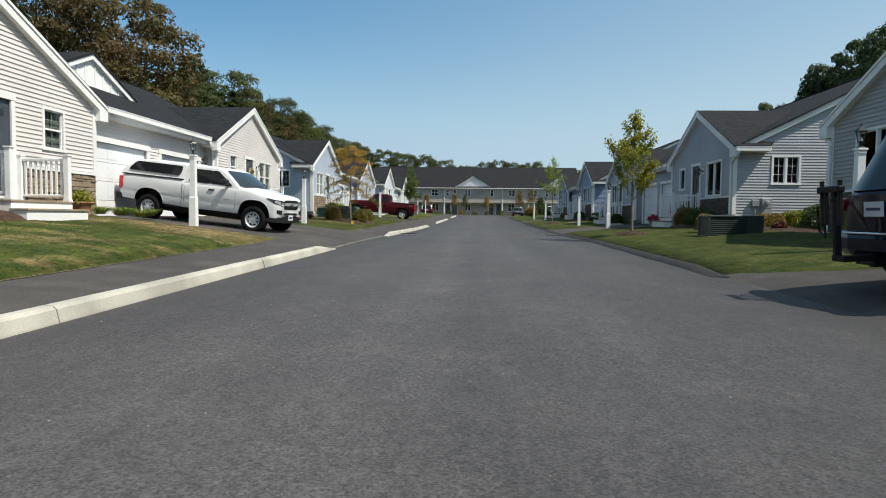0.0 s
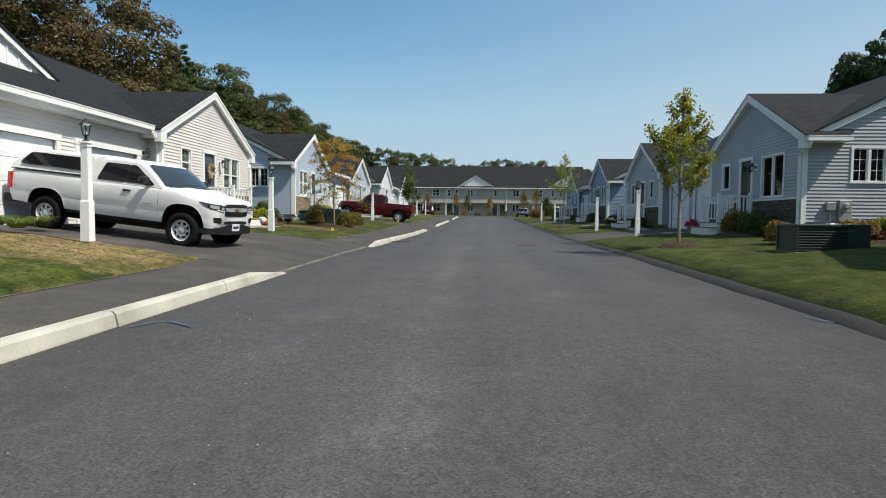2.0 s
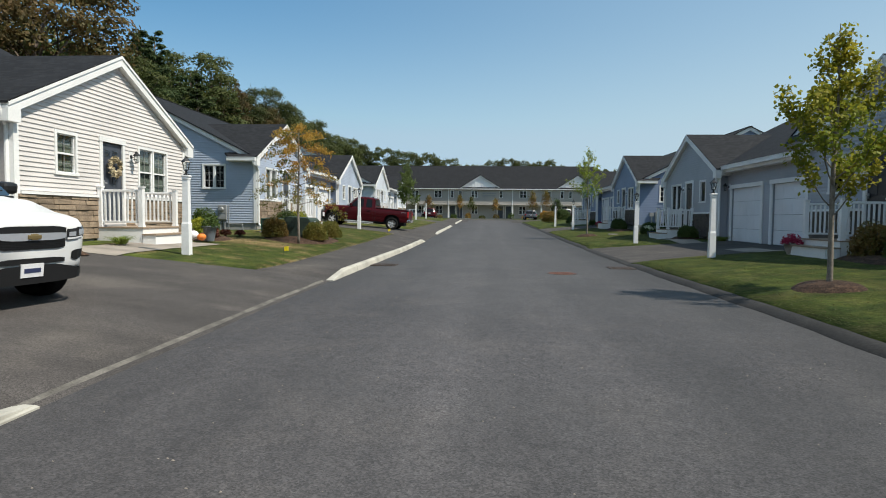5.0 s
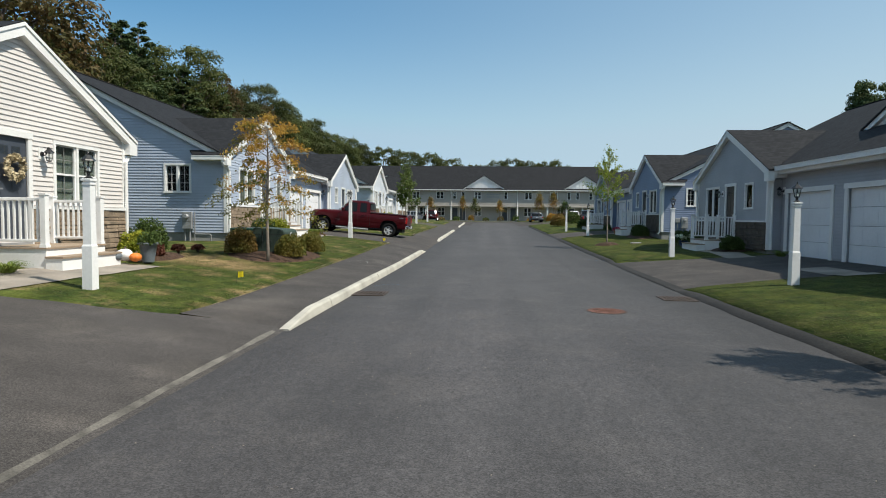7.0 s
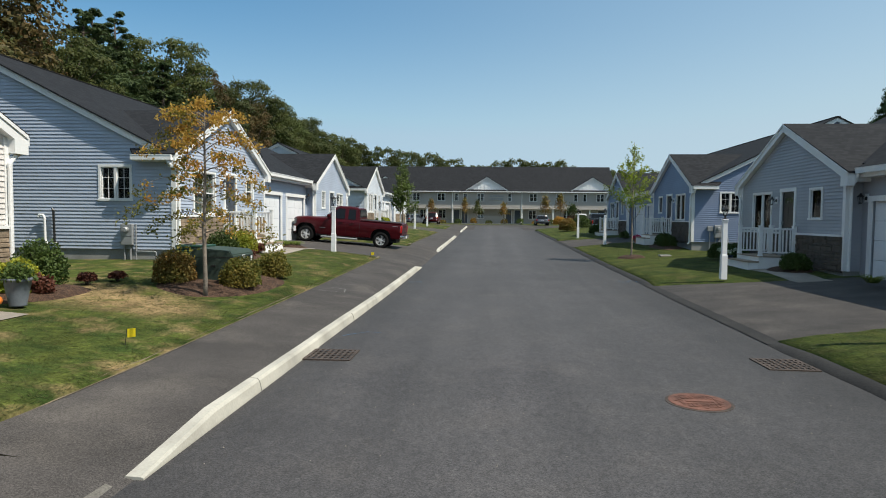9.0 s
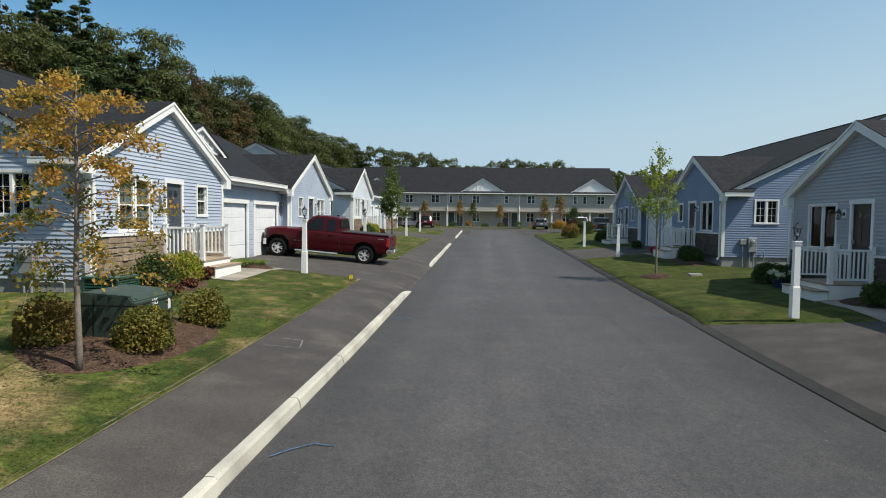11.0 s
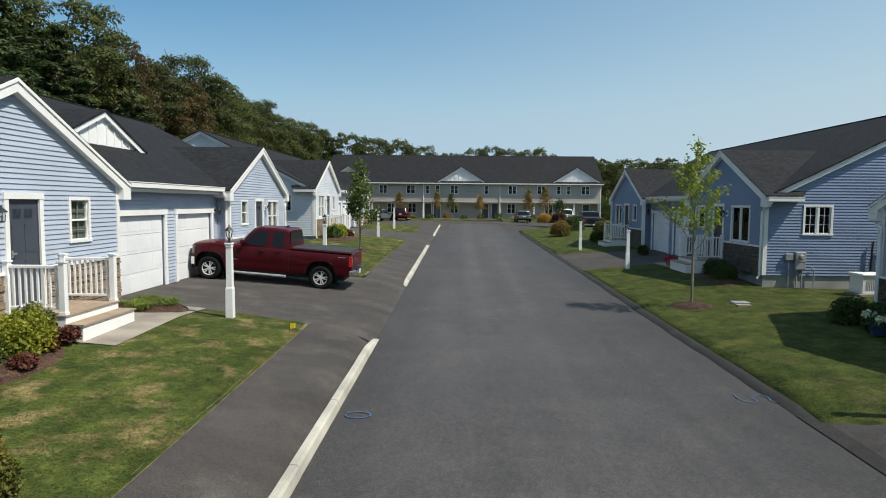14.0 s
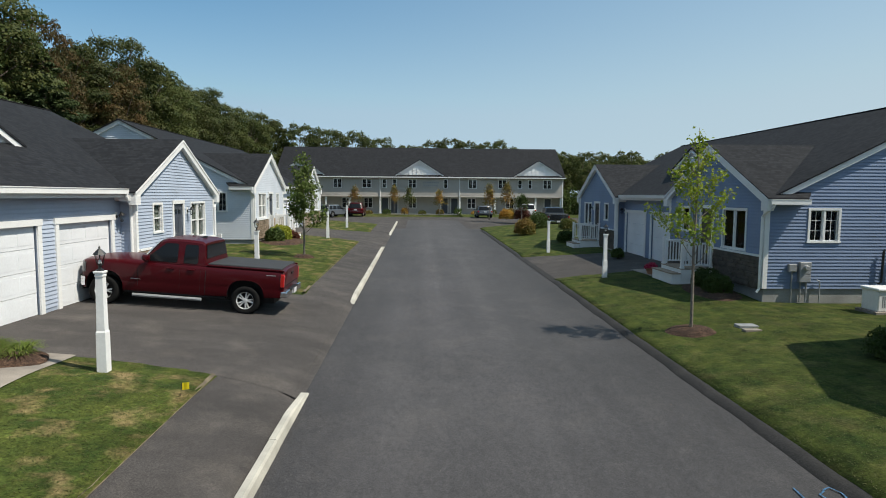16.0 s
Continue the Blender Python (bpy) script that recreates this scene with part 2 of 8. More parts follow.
    if side:
        # watered turf across the road is a deeper green
        rv = n.new("ShaderNodeMapRange")
        rv.inputs[1].default_value, rv.inputs[2].default_value = -2.0, 2.0
        rv.inputs[3].default_value, rv.inputs[4].default_value = 1.0, 1.0
        k.new(sx.outputs[0], rv.inputs[0])
        hsv = n.new("ShaderNodeHueSaturation")
        k.new(rv.outputs[0], hsv.inputs["Value"])
        k.new(last, hsv.inputs["Color"])
        last = hsv.outputs[0]
    if wear:
        # lanes worn pale by tyres, oily and dusty strips between them: shares of the colour across the road
        sw = n.new("ShaderNodeSeparateXYZ")
        k.new(tc.outputs["Object"], sw.inputs[0])
        wob = n.new("ShaderNodeMath")
        wob.operation = 'MULTIPLY_ADD'
        wob.inputs[1].default_value = .6
        k.new(noises[0].outputs["Fac"], wob.inputs[0])
        k.new(sw.outputs[0], wob.inputs[2])
        rx = n.new("ShaderNodeMapRange")
        lo, hi = wear[0][0], wear[-1][0]
        rx.inputs[1].default_value, rx.inputs[2].default_value = lo + .3, hi + .3
        k.new(wob.outputs[0], rx.inputs[0])
        cr = n.new("ShaderNodeValToRGB")
        for e in range(len(wear) - 2):
            cr.color_ramp.elements.new(.5)
        for el, (px, val) in zip(cr.color_ramp.elements, wear):
            el.position, el.color = (px - lo) / (hi - lo), (val * .8, val * .8, val * .8, 1)
        k.new(rx.outputs[0], cr.inputs[0])
        sc = n.new("ShaderNodeMath")
        sc.operation = 'MULTIPLY'
        sc.inputs[1].default_value = 1.25
        k.new(cr.outputs[0], sc.inputs[0])
        hsv = n.new("ShaderNodeHueSaturation")
        k.new(sc.outputs[0], hsv.inputs["Value"])
        k.new(last, hsv.inputs["Color"])
        last = hsv.outputs[0]
    k.new(last, b.inputs["Base Color"])
    b.inputs["Roughness"].default_value = rough
    b.inputs["Diffuse Roughness"].default_value = 0.8
    b.inputs["Specular IOR Level"].default_value = 0.28
    bp = n.new("ShaderNodeBump")
    bp.inputs["Strength"].default_value, bp.inputs["Distance"].default_value = bump, depth
    k.new(noises[-1].outputs["Fac"], bp.inputs["Height"])
    k.new(bp.outputs[0], b.inputs["Normal"])
    return m


ASPHALT = ground_mat("road_asphalt", [(0.0600, 0.0560, 0.0575), (0.0492, 0.0460, 0.0472), (0.0690, 0.0632, 0.0626)], (0.35, 0.9, 45), 0.9, 0.7, 0.005, (95, 0.55, 1.55), streak=((1.3, 0.04, 0.87, 1.11), (0.5, 0.22, 0.90, 1.08), (3.2, 1.6, 0.92, 1.07), (11.0, 7.0, 0.84, 1.12)), grain=(0.74, 1.28),
                     wear=((-3.6, .66), (-3.0, .76), (-2.3, .90), (-1.5, .95), (-.7, 1.10), (0, .98), (.6, 1.10), (1.5, .97), (2.3, .95), (2.9, .83), (3.6, .70)))
ASPHALT.node_tree.nodes["Principled BSDF"].inputs["Specular IOR Level"].default_value = 0.48
ASPHALT.node_tree.nodes["Principled BSDF"].inputs["Roughness"].default_value = 0.77
DRIVE = ground_mat("driveway_asphalt", [(0.0605, 0.0542, 0.0515), (0.0480, 0.0436, 0.0418), (0.0860, 0.0762, 0.0690)], (0.3, 0.8, 60), 0.9, 0.5, 0.004, (120, 0.58, 1.5), streak=((0.5, 1.4, 0.80, 1.16), (2.4, 3.1, 0.93, 1.07)), grain=(0.78, 1.24))
GRASS = ground_mat("lawn_grass", [(0.072, 0.087, 0.020), (0.027, 0.045, 0.011), (0.225, 0.160, 0.082)], (2.1, 1.5, 26), 0.95, 0.5, 0.02, (55, 0.82, 1.18), streak=((0.9, 1.5, 0.84, 1.14), (3.2, 0.9, 0.80, 1.18), (9.0, 12.0, 0.76, 1.24)), grain=(0.70, 1.30), dry=(0.51, 0.74), spots=((-7.6, 14.6, 2.0), (-7.5, 29.6, 1.5), (-8.6, 30.1, 1.2), (-6.5, 29.1, 1.1), (-6.3, 13.6, 1.6)), side=0.25)
GRASS.node_tree.nodes["Principled BSDF"].inputs["Specular IOR Level"].default_value = 0.1
BERM = ground_mat("berm_asphalt", [(0.027, 0.0255, 0.025), (0.021, 0.020, 0.0195), (0.034, 0.032, 0.030)], (0.6, 1.4, 24), 0.85, 0.5, 0.008, (110, 0.7, 1.35))
MULCH = ground_mat("bark_mulch", [(0.078, 0.044, 0.029), (0.046, 0.028, 0.020), (0.115, 0.070, 0.046)], (3, 8, 60), 0.95, 1.0, 0.03, (60, 0.4, 1.6))
KERBSTONE = mat("concrete_kerb", (0.445, 0.425, 0.372), 0.9, 0.18, 1.2, 45, 0.06, 0.15, 0.006)
SAND = mat("joint_sand", (0.13, 0.12, 0.105), 0.95, 0.3, 4, 60, 0.2, 0.3)
SOIL = mat("dry_soil", (0.15, 0.12, 0.08), 0.95, 0.3, 4, 60, 0.25, 0.5)
PAVER = mat("concrete_walk", (0.275, 0.24, 0.205), 0.9, 0.2, 1.5, 60, 0.1, 0.3, 0.006)
WHITE = mat("white_trim_paint", (0.80, 0.80, 0.79), 0.45, 0.05, 1.2, 25, 0.03, 0.05, 0.004)
VINYL = mat("white_vinyl", (0.82, 0.82, 0.82), 0.35, 0.04, 1.5, 20, 0.03, 0.03, 0.003)
# grey and dusk are deepened so that their shaded fronts come out dark enough
SID = {}
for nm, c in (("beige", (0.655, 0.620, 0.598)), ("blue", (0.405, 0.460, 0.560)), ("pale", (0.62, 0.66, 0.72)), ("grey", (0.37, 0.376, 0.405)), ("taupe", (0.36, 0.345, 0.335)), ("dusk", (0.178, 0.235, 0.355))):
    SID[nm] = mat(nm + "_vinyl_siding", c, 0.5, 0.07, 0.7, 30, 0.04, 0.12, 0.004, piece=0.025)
ROOF_A, ROOF_B = shingles("shingles_along", False), shingles("shingles_across", True)
STONE = mat("ledge_stone", (0.27, 0.205, 0.145), 0.9, 0.22, 4, 30, 0.2, 0.6, 0.02, piece=0.28)
# stone and joint again, with the shade of the right-hand fronts in the colour
STONE_SHADED = mat("shaded_ledge_stone", (0.105, 0.085, 0.068), 0.9, 0.2, 4, 30, 0.15, 0.4, 0.015, piece=0.14)
MORTAR_SHADED = mat("shaded_stone_joint", (0.075, 0.062, 0.052), 0.95, 0.1, 3, 40, 0.1, 0.2)
# door paint taken down to near-black to carry the shade on the right-hand fronts
DOOR_SHADED = mat("shaded_door_paint", (0.012, 0.013, 0.016), 0.35, 0.08, 2, 30, 0.05, 0.05)
MORTAR = mat("stone_joint", (0.17, 0.135, 0.10), 0.95, 0.1, 3, 40, 0.1, 0.2)
FOUND = mat("foundation_concrete", (0.30, 0.30, 0.29), 0.9, 0.15, 1.2, 30, 0.1, 0.2)
DOORP = mat("slate_door_paint", (0.055, 0.065, 0.085), 0.4, 0.08, 2, 30, 0.05, 0.05)
GARAGE = mat("white_garage_panel", (0.76, 0.775, 0.80), 0.45, 0.05, 1, 25, 0.03, 0.06, 0.004)
DARK = mat("dim_room_dark", (0.022, 0.022, 0.025), 0.9, 0.2, 2, 20, 0.1, 0)
CURTAIN = mat("grey_green_curtain", (0.15, 0.18, 0.15), 0.9, 0.15, 3, 30, 0.1, 0.1)
BARS = mat("grey_muntin", (0.22, 0.22, 0.21), 0.6, 0.05, 3, 30, 0.04, 0)
PANE = glass("window_glass", (0.86, 0.89, 0.89))
# deeper tint and weaker reflection, for the plain windows
PANE_DEEP = glass("deep_tinted_window_glass", (0.30, 0.31, 0.32), 0.02, 0.02, 6.0)
BLACK = mat("black_metal", (0.015, 0.015, 0.016), 0.4, 0.1, 3, 40, 0.1, 0.05)
RUSTY = mat("rusted_iron", (0.15, 0.065, 0.045), 0.85, 0.3, 5, 50, 0.2, 0.4)
IRON = mat("cast_iron_rust", (0.062, 0.045, 0.037), 0.85, 0.3, 5, 50, 0.2, 0.4)
DECK = mat("deck_boards", (0.33, 0.25, 0.18), 0.7, 0.15, 2, 40, 0.12, 0.2, piece=0.12)
GALV = mat("grey_meter_metal", (0.33, 0.34, 0.35), 0.5, 0.12, 4, 40, 0.05, 0.05, metal=0.3)
UTIL = mat("utility_green_paint", (0.028, 0.048, 0.036), 0.65, 0.12, 2, 30, 0.06, 0.08)
BARK = mat("tree_bark", (0.13, 0.10, 0.08), 0.95, 0.3, 6, 40, 0.25, 0.8, 0.02)
BARKY = mat("young_bark", (0.21, 0.18, 0.15), 0.9, 0.25, 8, 60, 0.2, 0.4, 0.01)
PWHITE = mat("white_car_paint", (0.67, 0.675, 0.68), 0.4, 0.02, 1, 20, 0.01, 0, coat=0.35, spec=0.3)
PRED = mat("dark_red_car_paint", (0.052, 0.0016, 0.0042), 0.35, 0.05, 1, 20, 0.03, 0, coat=0.22, spec=0.15)
PBLUE = mat("dark_blue_car_paint", (0.005, 0.006, 0.017), 0.10, 0.05, 1, 20, 0.03, 0, coat=0.0, spec=0.14)
PBLACK = mat("black_car_paint", (0.012, 0.012, 0.013), 0.25, 0.05, 1, 20, 0.03, 0, coat=1.0)
PGREY = mat("grey_car_paint", (0.10, 0.115, 0.135), 0.3, 0.05, 1, 20, 0.03, 0, coat=1.0)
TYRE = mat("tyre_rubber", (0.009, 0.009, 0.009), 0.9, 0.2, 6, 60, 0.15, 0.2, spec=0.2)
RIM = mat("alloy_rim", (0.55, 0.55, 0.56), 0.28, 0.05, 5, 40, 0.05, 0, metal=0.9)
CHROME = mat("chrome_trim", (0.75, 0.75, 0.76), 0.12, 0.03, 5, 40, 0.02, 0, metal=1.0)
PLASTIC = mat("black_plastic", (0.012, 0.012, 0.013), 0.6, 0.1, 4, 60, 0.1, 0.1, spec=0.3)
RACKBLACK = mat("worn_black_rack_paint", (0.007, 0.007, 0.008), 0.5, 0.2, 6, 60, 0.15, 0.05, spec=0.2)
TAIL = mat("red_lens", (0.45, 0.01, 0.012), 0.2, 0.05, 4, 30, 0.05, 0, coat=0.8)
HEAD = mat("clear_lens", (0.035, 0.036, 0.040), 0.1, 0.6, 9, 40, 0.2, 0, metal=0.2, coat=1.0)
AMBER = mat("amber_lens", (0.06, 0.022, 0.015), 0.2, 0.1, 9, 40, 0.05, 0, coat=0.8)
VINYLC = mat("tonneau_vinyl", (0.03, 0.03, 0.032), 0.75, 0.1, 3, 60, 0.1, 0.1)
PLATE = mat("licence_plate", (0.7, 0.7, 0.72), 0.4, 0.05, 6, 60, 0.05, 0)
INK = mat("dark_ink", (0.03, 0.04, 0.10), 0.5, 0.05, 6, 60, 0.05, 0)
BLUEPAINT = mat("blue_marking_paint", (0.045, 0.13, 0.24), 0.9, 0.4, 30, 90, 0.3, 0.2)
WHITEPAINT = mat("white_marking_paint", (0.26, 0.26, 0.25), 0.9, 0.4, 30, 90, 0.3, 0.2)
YELLOW = mat("yellow_flag", (0.85, 0.65, 0.02), 0.5, 0.1, 6, 40, 0.05, 0)
ORANGE = mat("pumpkin_skin", (0.75, 0.20, 0.03), 0.5, 0.15, 6, 30, 0.1, 0.1)
CERAMIC = mat("grey_planter", (0.13, 0.15, 0.17), 0.5, 0.15, 5, 40, 0.08, 0.1)
TERRA = mat("terracotta", (0.42, 0.20, 0.12), 0.85, 0.15, 5, 40, 0.1, 0.15)
L_OAK = leafy("oak_leaves", (0.050, 0.073, 0.020), (0.094, 0.102, 0.031), 0.4)
L_OAK2 = leafy("turning_oak_leaves", (0.072, 0.074, 0.026), (0.135, 0.082, 0.034), 0.4)
L_PINE = leafy("pine_needles", (0.042, 0.072, 0.028), (0.080, 0.108, 0.038), 0.3)
L_MAPLE = leafy("maple_leaves", (0.135, 0.180, 0.025), (0.36, 0.30, 0.036), 0.45)
L_LIME = leafy("lime_green_leaves", (0.22, 0.34, 0.035), (0.42, 0.46, 0.06), 0.45)
L_GOLD = leafy("golden_leaves", (0.39, 0.185, 0.038), (0.43, 0.31, 0.068), 0.45)
L_GREEN = leafy("fresh_green_leaves", (0.080, 0.125, 0.030), (0.14, 0.18, 0.046), 0.4)
L_OLIVE = leafy("olive_leaves", (0.13, 0.155, 0.03), (0.33, 0.26, 0.055), 0.45)
L_DEEP = leafy("deep_green_leaves", (0.050, 0.085, 0.022), (0.095, 0.135, 0.036), 0.35)
L_BOX = leafy("shrub_leaves", (0.075, 0.11, 0.028), (0.17, 0.15, 0.045), 0.3)
L_TURN = leafy("orange_tinged_leaves", (0.085, 0.12, 0.026), (0.26, 0.19, 0.042), 0.35)
L_RUST = leafy("rusty_shrub_leaves", (0.30, 0.16, 0.050), (0.16, 0.17, 0.04), 0.3)
L_YEL = leafy("yellow_shrub_leaves", (0.35, 0.33, 0.04), (0.18, 0.24, 0.03), 0.35)
L_RED = leafy("burgundy_shrub_leaves", (0.13, 0.045, 0.026), (0.07, 0.026, 0.020), 0.25)
L_WHITE = leafy("white_blossom", (0.75, 0.75, 0.68), (0.5, 0.6, 0.35), 0.3)
L_PINK = leafy("pink_blossom", (0.55, 0.05, 0.12), (0.4, 0.03, 0.08), 0.3)
L_STRAP = leafy("strap_leaves", (0.12, 0.19, 0.03), (0.22, 0.25, 0.06), 0.35)
BLADE = leafy("grass_blades", (0.058, 0.078, 0.020), (0.115, 0.108, 0.042), 0.45)

# ---------------------------------------------------------------- mesh helpers


def part(name, bm, material, parent=None, label="", smooth=False):
    me = bpy.data.meshes.new(name)
    bm.to_mesh(me)
    bm.free()
    me.materials.append(material)
    if smooth:
        me.polygons.foreach_set("use_smooth", [True] * len(me.polygons))
    ob = new(name, me)
    ob.parent = parent
    if label:
        ob["label"] = label
    return ob


def piece(name, verts, faces, material, parent=None, smooth=False):
    me = bpy.data.meshes.new(name)
    me.from_pydata(verts, [], faces)
    me.materials.append(material)
    if smooth:
        me.polygons.foreach_set("use_smooth", [True] * len(me.polygons))
    ob = new(name, me)
    ob.parent = parent
    return ob


def thing(name, m, label, category, group="", kind=""):
    ob = new(name)
    ob.matrix_world = m
    return tagged(ob, label, category, group, kind)


BOXF = [(0, 3, 2, 1), (4, 5, 6, 7), (0, 1, 5, 4), (1, 2, 6, 5), (2, 3, 7, 6), (3, 0, 4, 7)]


def boxv(x0, x1, y0, y1, z0, z1):
    return [(x0, y0, z0), (x1, y0, z0), (x1, y1, z0), (x0, y1, z0), (x0, y0, z1), (x1, y0, z1), (x1, y1, z1), (x0, y1, z1)]


def hexa(bm, v):
    vs = [bm.verts.new(p) for p in v]
    for f in BOXF:
        bm.faces.new([vs[i] for i in f])
    return vs


def box(bm, x0, x1, y0, y1, z0, z1, bevel=0.0):
    if not bevel:
        return hexa(bm, boxv(x0, x1, y0, y1, z0, z1))
    t = bmesh.new()
    hexa(t, boxv(x0, x1, y0, y1, z0, z1))
    bmesh.ops.bevel(t, geom=t.edges[:], offset=bevel, segments=2, affect='EDGES', profile=0.5)
    merge(bm, t)


def merge(bm, t, m=None):
    if m is not None:
        bmesh.ops.transform(t, matrix=m, verts=t.verts)
    me = bpy.data.meshes.new("tmp")
    t.to_mesh(me)
    t.free()
    bm.from_mesh(me)
    bpy.data.meshes.remove(me)


def boxes(*bs, bevel=0.0):
    bm = bmesh.new()
    for b in bs:
        box(bm, *b, bevel=bevel)
    return bm


def prism(bm, pts, a0, a1, axis='y'):
    """A polygon in the other two axes, drawn out along axis from a0 to a1."""
    def p(q, a):
        return {'x': (a, q[0], q[1]), 'y': (q[0], a, q[1]), 'z': (q[0], q[1], a)}[axis]
    lo = [bm.verts.new(p(q, a0)) for q in pts]
    hi = [bm.verts.new(p(q, a1)) for q in pts]
    n = len(pts)
    bm.faces.new(lo)
    bm.faces.new(hi[::-1])
    for i in range(n):
        bm.faces.new([lo[i], hi[i], hi[(i + 1) % n], lo[(i + 1) % n]])
    bmesh.ops.recalc_face_normals(bm, faces=bm.faces)
    return bm


def tube(bm, path, radii, seg=8, caps=True):
    rings = []
    for i, p in enumerate(path):
        p = Vector(p)
        d = (Vector(path[min(i + 1, len(path) - 1)]) - Vector(path[max(i - 1, 0)])).normalized()
        a = d.cross(Vector((0.31, 0.95, 0.05)))
        if a.length < 1e-3:
            a = d.cross(Vector((1, 0, 0)))
        a.normalize()
        b = d.cross(a)
        rings.append([bm.verts.new(p + (a * math.cos(2 * math.pi * j / seg) + b * math.sin(2 * math.pi * j / seg)) * radii[i]) for j in range(seg)])
    for r0, r1 in zip(rings, rings[1:]):
        for j in range(seg):
            bm.faces.new([r0[j], r0[(j + 1) % seg], r1[(j + 1) % seg], r1[j]])
    if caps:
        bm.faces.new(rings[0][::-1])
        bm.faces.new(rings[-1])
    return bm


def lathe(bm, prof, seg=16, at=(0, 0, 0)):
    return tube(bm, [(at[0], at[1], at[2] + z) for _, z in prof], [r for r, _ in prof], seg)


def quads_mesh(name, centres, normals, ups, w, h, material, parent=None, diamond=False):
    """Many small leaves in one mesh, by arrays. Each is a folded diamond or a quad."""
    n = len(centres)
    side = np.cross(normals, ups)
    side /= np.linalg.norm(side, axis=1)[:, None] + 1e-9
    w = np.broadcast_to(np.asarray(w, float), (n,))[:, None]
    h = np.broadcast_to(np.asarray(h, float), (n,))[:, None]
    if diamond:
        c = [centres - ups * h, centres + side * w + normals * w * 0.25, centres + ups * h, centres - side * w + normals * w * 0.25]
    else:
        c = [centres - side * w - ups * h, centres + side * w - ups * h, centres + side * w + ups * h, centres - side * w + ups * h]
    v = np.stack(c, 1).reshape(-1, 3)
    me = bpy.data.meshes.new(name)
    me.vertices.add(4 * n)
    me.vertices.foreach_set("co", v.ravel())
    me.loops.add(4 * n)
    me.loops.foreach_set("vertex_index", np.arange(4 * n, dtype=np.int32))
    me.polygons.add(n)
    me.polygons.foreach_set("loop_start", np.arange(0, 4 * n, 4, dtype=np.int32))
    me.polygons.foreach_set("loop_total", np.full(n, 4, dtype=np.int32))
    me.update()
    me.materials.append(material)
    ob = new(name, me)
    ob.parent = parent
    return ob




def unit(n, rng):
    v = rng.normal(size=(n, 3))
    return v / np.linalg.norm(v, axis=1)[:, None]


def leaves(name, centres, size, material, parent, rng, droop=0.0, lift=0.5, diamond=True, aspect=0.6):
    n = len(centres)
    nm = unit(n, rng) + np.array([0, 0, lift])
    nm /= np.linalg.norm(nm, axis=1)[:, None]
    up = unit(n, rng) + np.array([0, 0, -droop])
    up -= nm * np.sum(up * nm, 1)[:, None]
    up /= np.linalg.norm(up, axis=1)[:, None] + 1e-9
    s = size * rng.uniform(0.6, 1.3, n)
    return quads_mesh(name, centres, nm, up, s * aspect, s, material, parent, diamond)

# ---------------------------------------------------------------- levels of the land


def road_z(y):
    return float(np.interp(y, [-40, 0, 10, 20, 35, 45, 68, 90, 115, 160], [-0.45, -0.17, -0.045, 0.055, 0.06, 0.14, 0.45, 0.8, 1.25, 1.6]))


def lot_left(y):
    return float(np.interp(y, [-40, 5, 15.5, 26, 35.8, 38.5, 58, 65, 90, 115], [0.6, 0.80, 0.80, 0.70, 0.74, 0.90, 0.97, 1.25, 1.5, 1.6]))


def lot_right(y):
    return float(np.interp(y, [-40, 10, 23, 44, 49.6, 53, 71, 80, 115], [0.45, 0.50, 0.56, 0.60, 0.58, 0.76, 0.95, 1.2, 1.5]))


def edge_shift(y):
    """The lawn edge across the road swings out a little along the way."""
    return np.interp(y, [8, 26, 37, 46, 58, 70], [-.34, -.30, -.08, -.01, .12, .14])


def rise(k):
    """Lawns bank up quickly from the edge, then level off."""
    return min(1.0, max(0.0, k)) ** 0.66


def land(x, y):
    """Height of the finished ground anywhere."""
    rz = road_z(y)
    if x < -3.6:
        ed = float(np.interp(y, [0, 26, 36, 43, 55, 75], [0.19, 0.19, 0.32, 0.40, 0.40, 0.36]))
        if x > -5.1:
            return rz + 0.155 + (ed - 0.155) * max(0.0, (-3.75 - x) / 1.35)
        k = rise((-5.1 - x) / 4.4)
        z = rz + ed + 0.03 + (lot_left(y) - rz - ed - 0.03) * k
        return z + max(0.0, -x - 24) * 0.10
    e = 4.2 + float(edge_shift(y))
    if x > e:
        return rz + 0.09 + (lot_right(y) - rz - 0.09) * rise((x - e) / (8.6 - e))
    return rz

# ---------------------------------------------------------------- ground, road, walks
# drives: side, near and far edge at the house, near and far edge at the road, level of the garage floor
DRIVES = [(-1, 15.6, 22.9, 14.6, 23.5, 0.76, .8), (-1, 43.45, 50.65, 42.6, 52.9, 0.90, .55), (-1, 71.2, 78.4, 70.6, 80.4, 1.34, .6),
          (1, 30.05, 36.8, 29.55, 37.8, 0.60, .85), (1, 57.1, 64.1, 57.3, 65.4, 0.93, .85), (1, -14.0, 8.5, -16.0, 10.1, 0.55, .9)]


def drive_x0(sd, y):
    """Where a drive meets the road."""
    return 3.6 if sd < 0 else 4.2 + float(edge_shift(y))


def drive_at(d, x, y):
    """Level of a drive at a point, and how far outside its edges the point lies."""
    sd, a0, a1, b0, b1, gz, ex = d
    x0 = drive_x0(sd, y)
    k = min(1.0, max(0.0, (sd * x - x0) / (10.0 - x0)))
    e = (1 - k) ** 2.2
    lo, hi = a0 + (b0 - a0) * e, a1 + (b1 - a1) * e
    z0 = road_z(y) + 0.012
    return z0 + (gz - z0) * k ** ex, max(lo - y, y - hi)


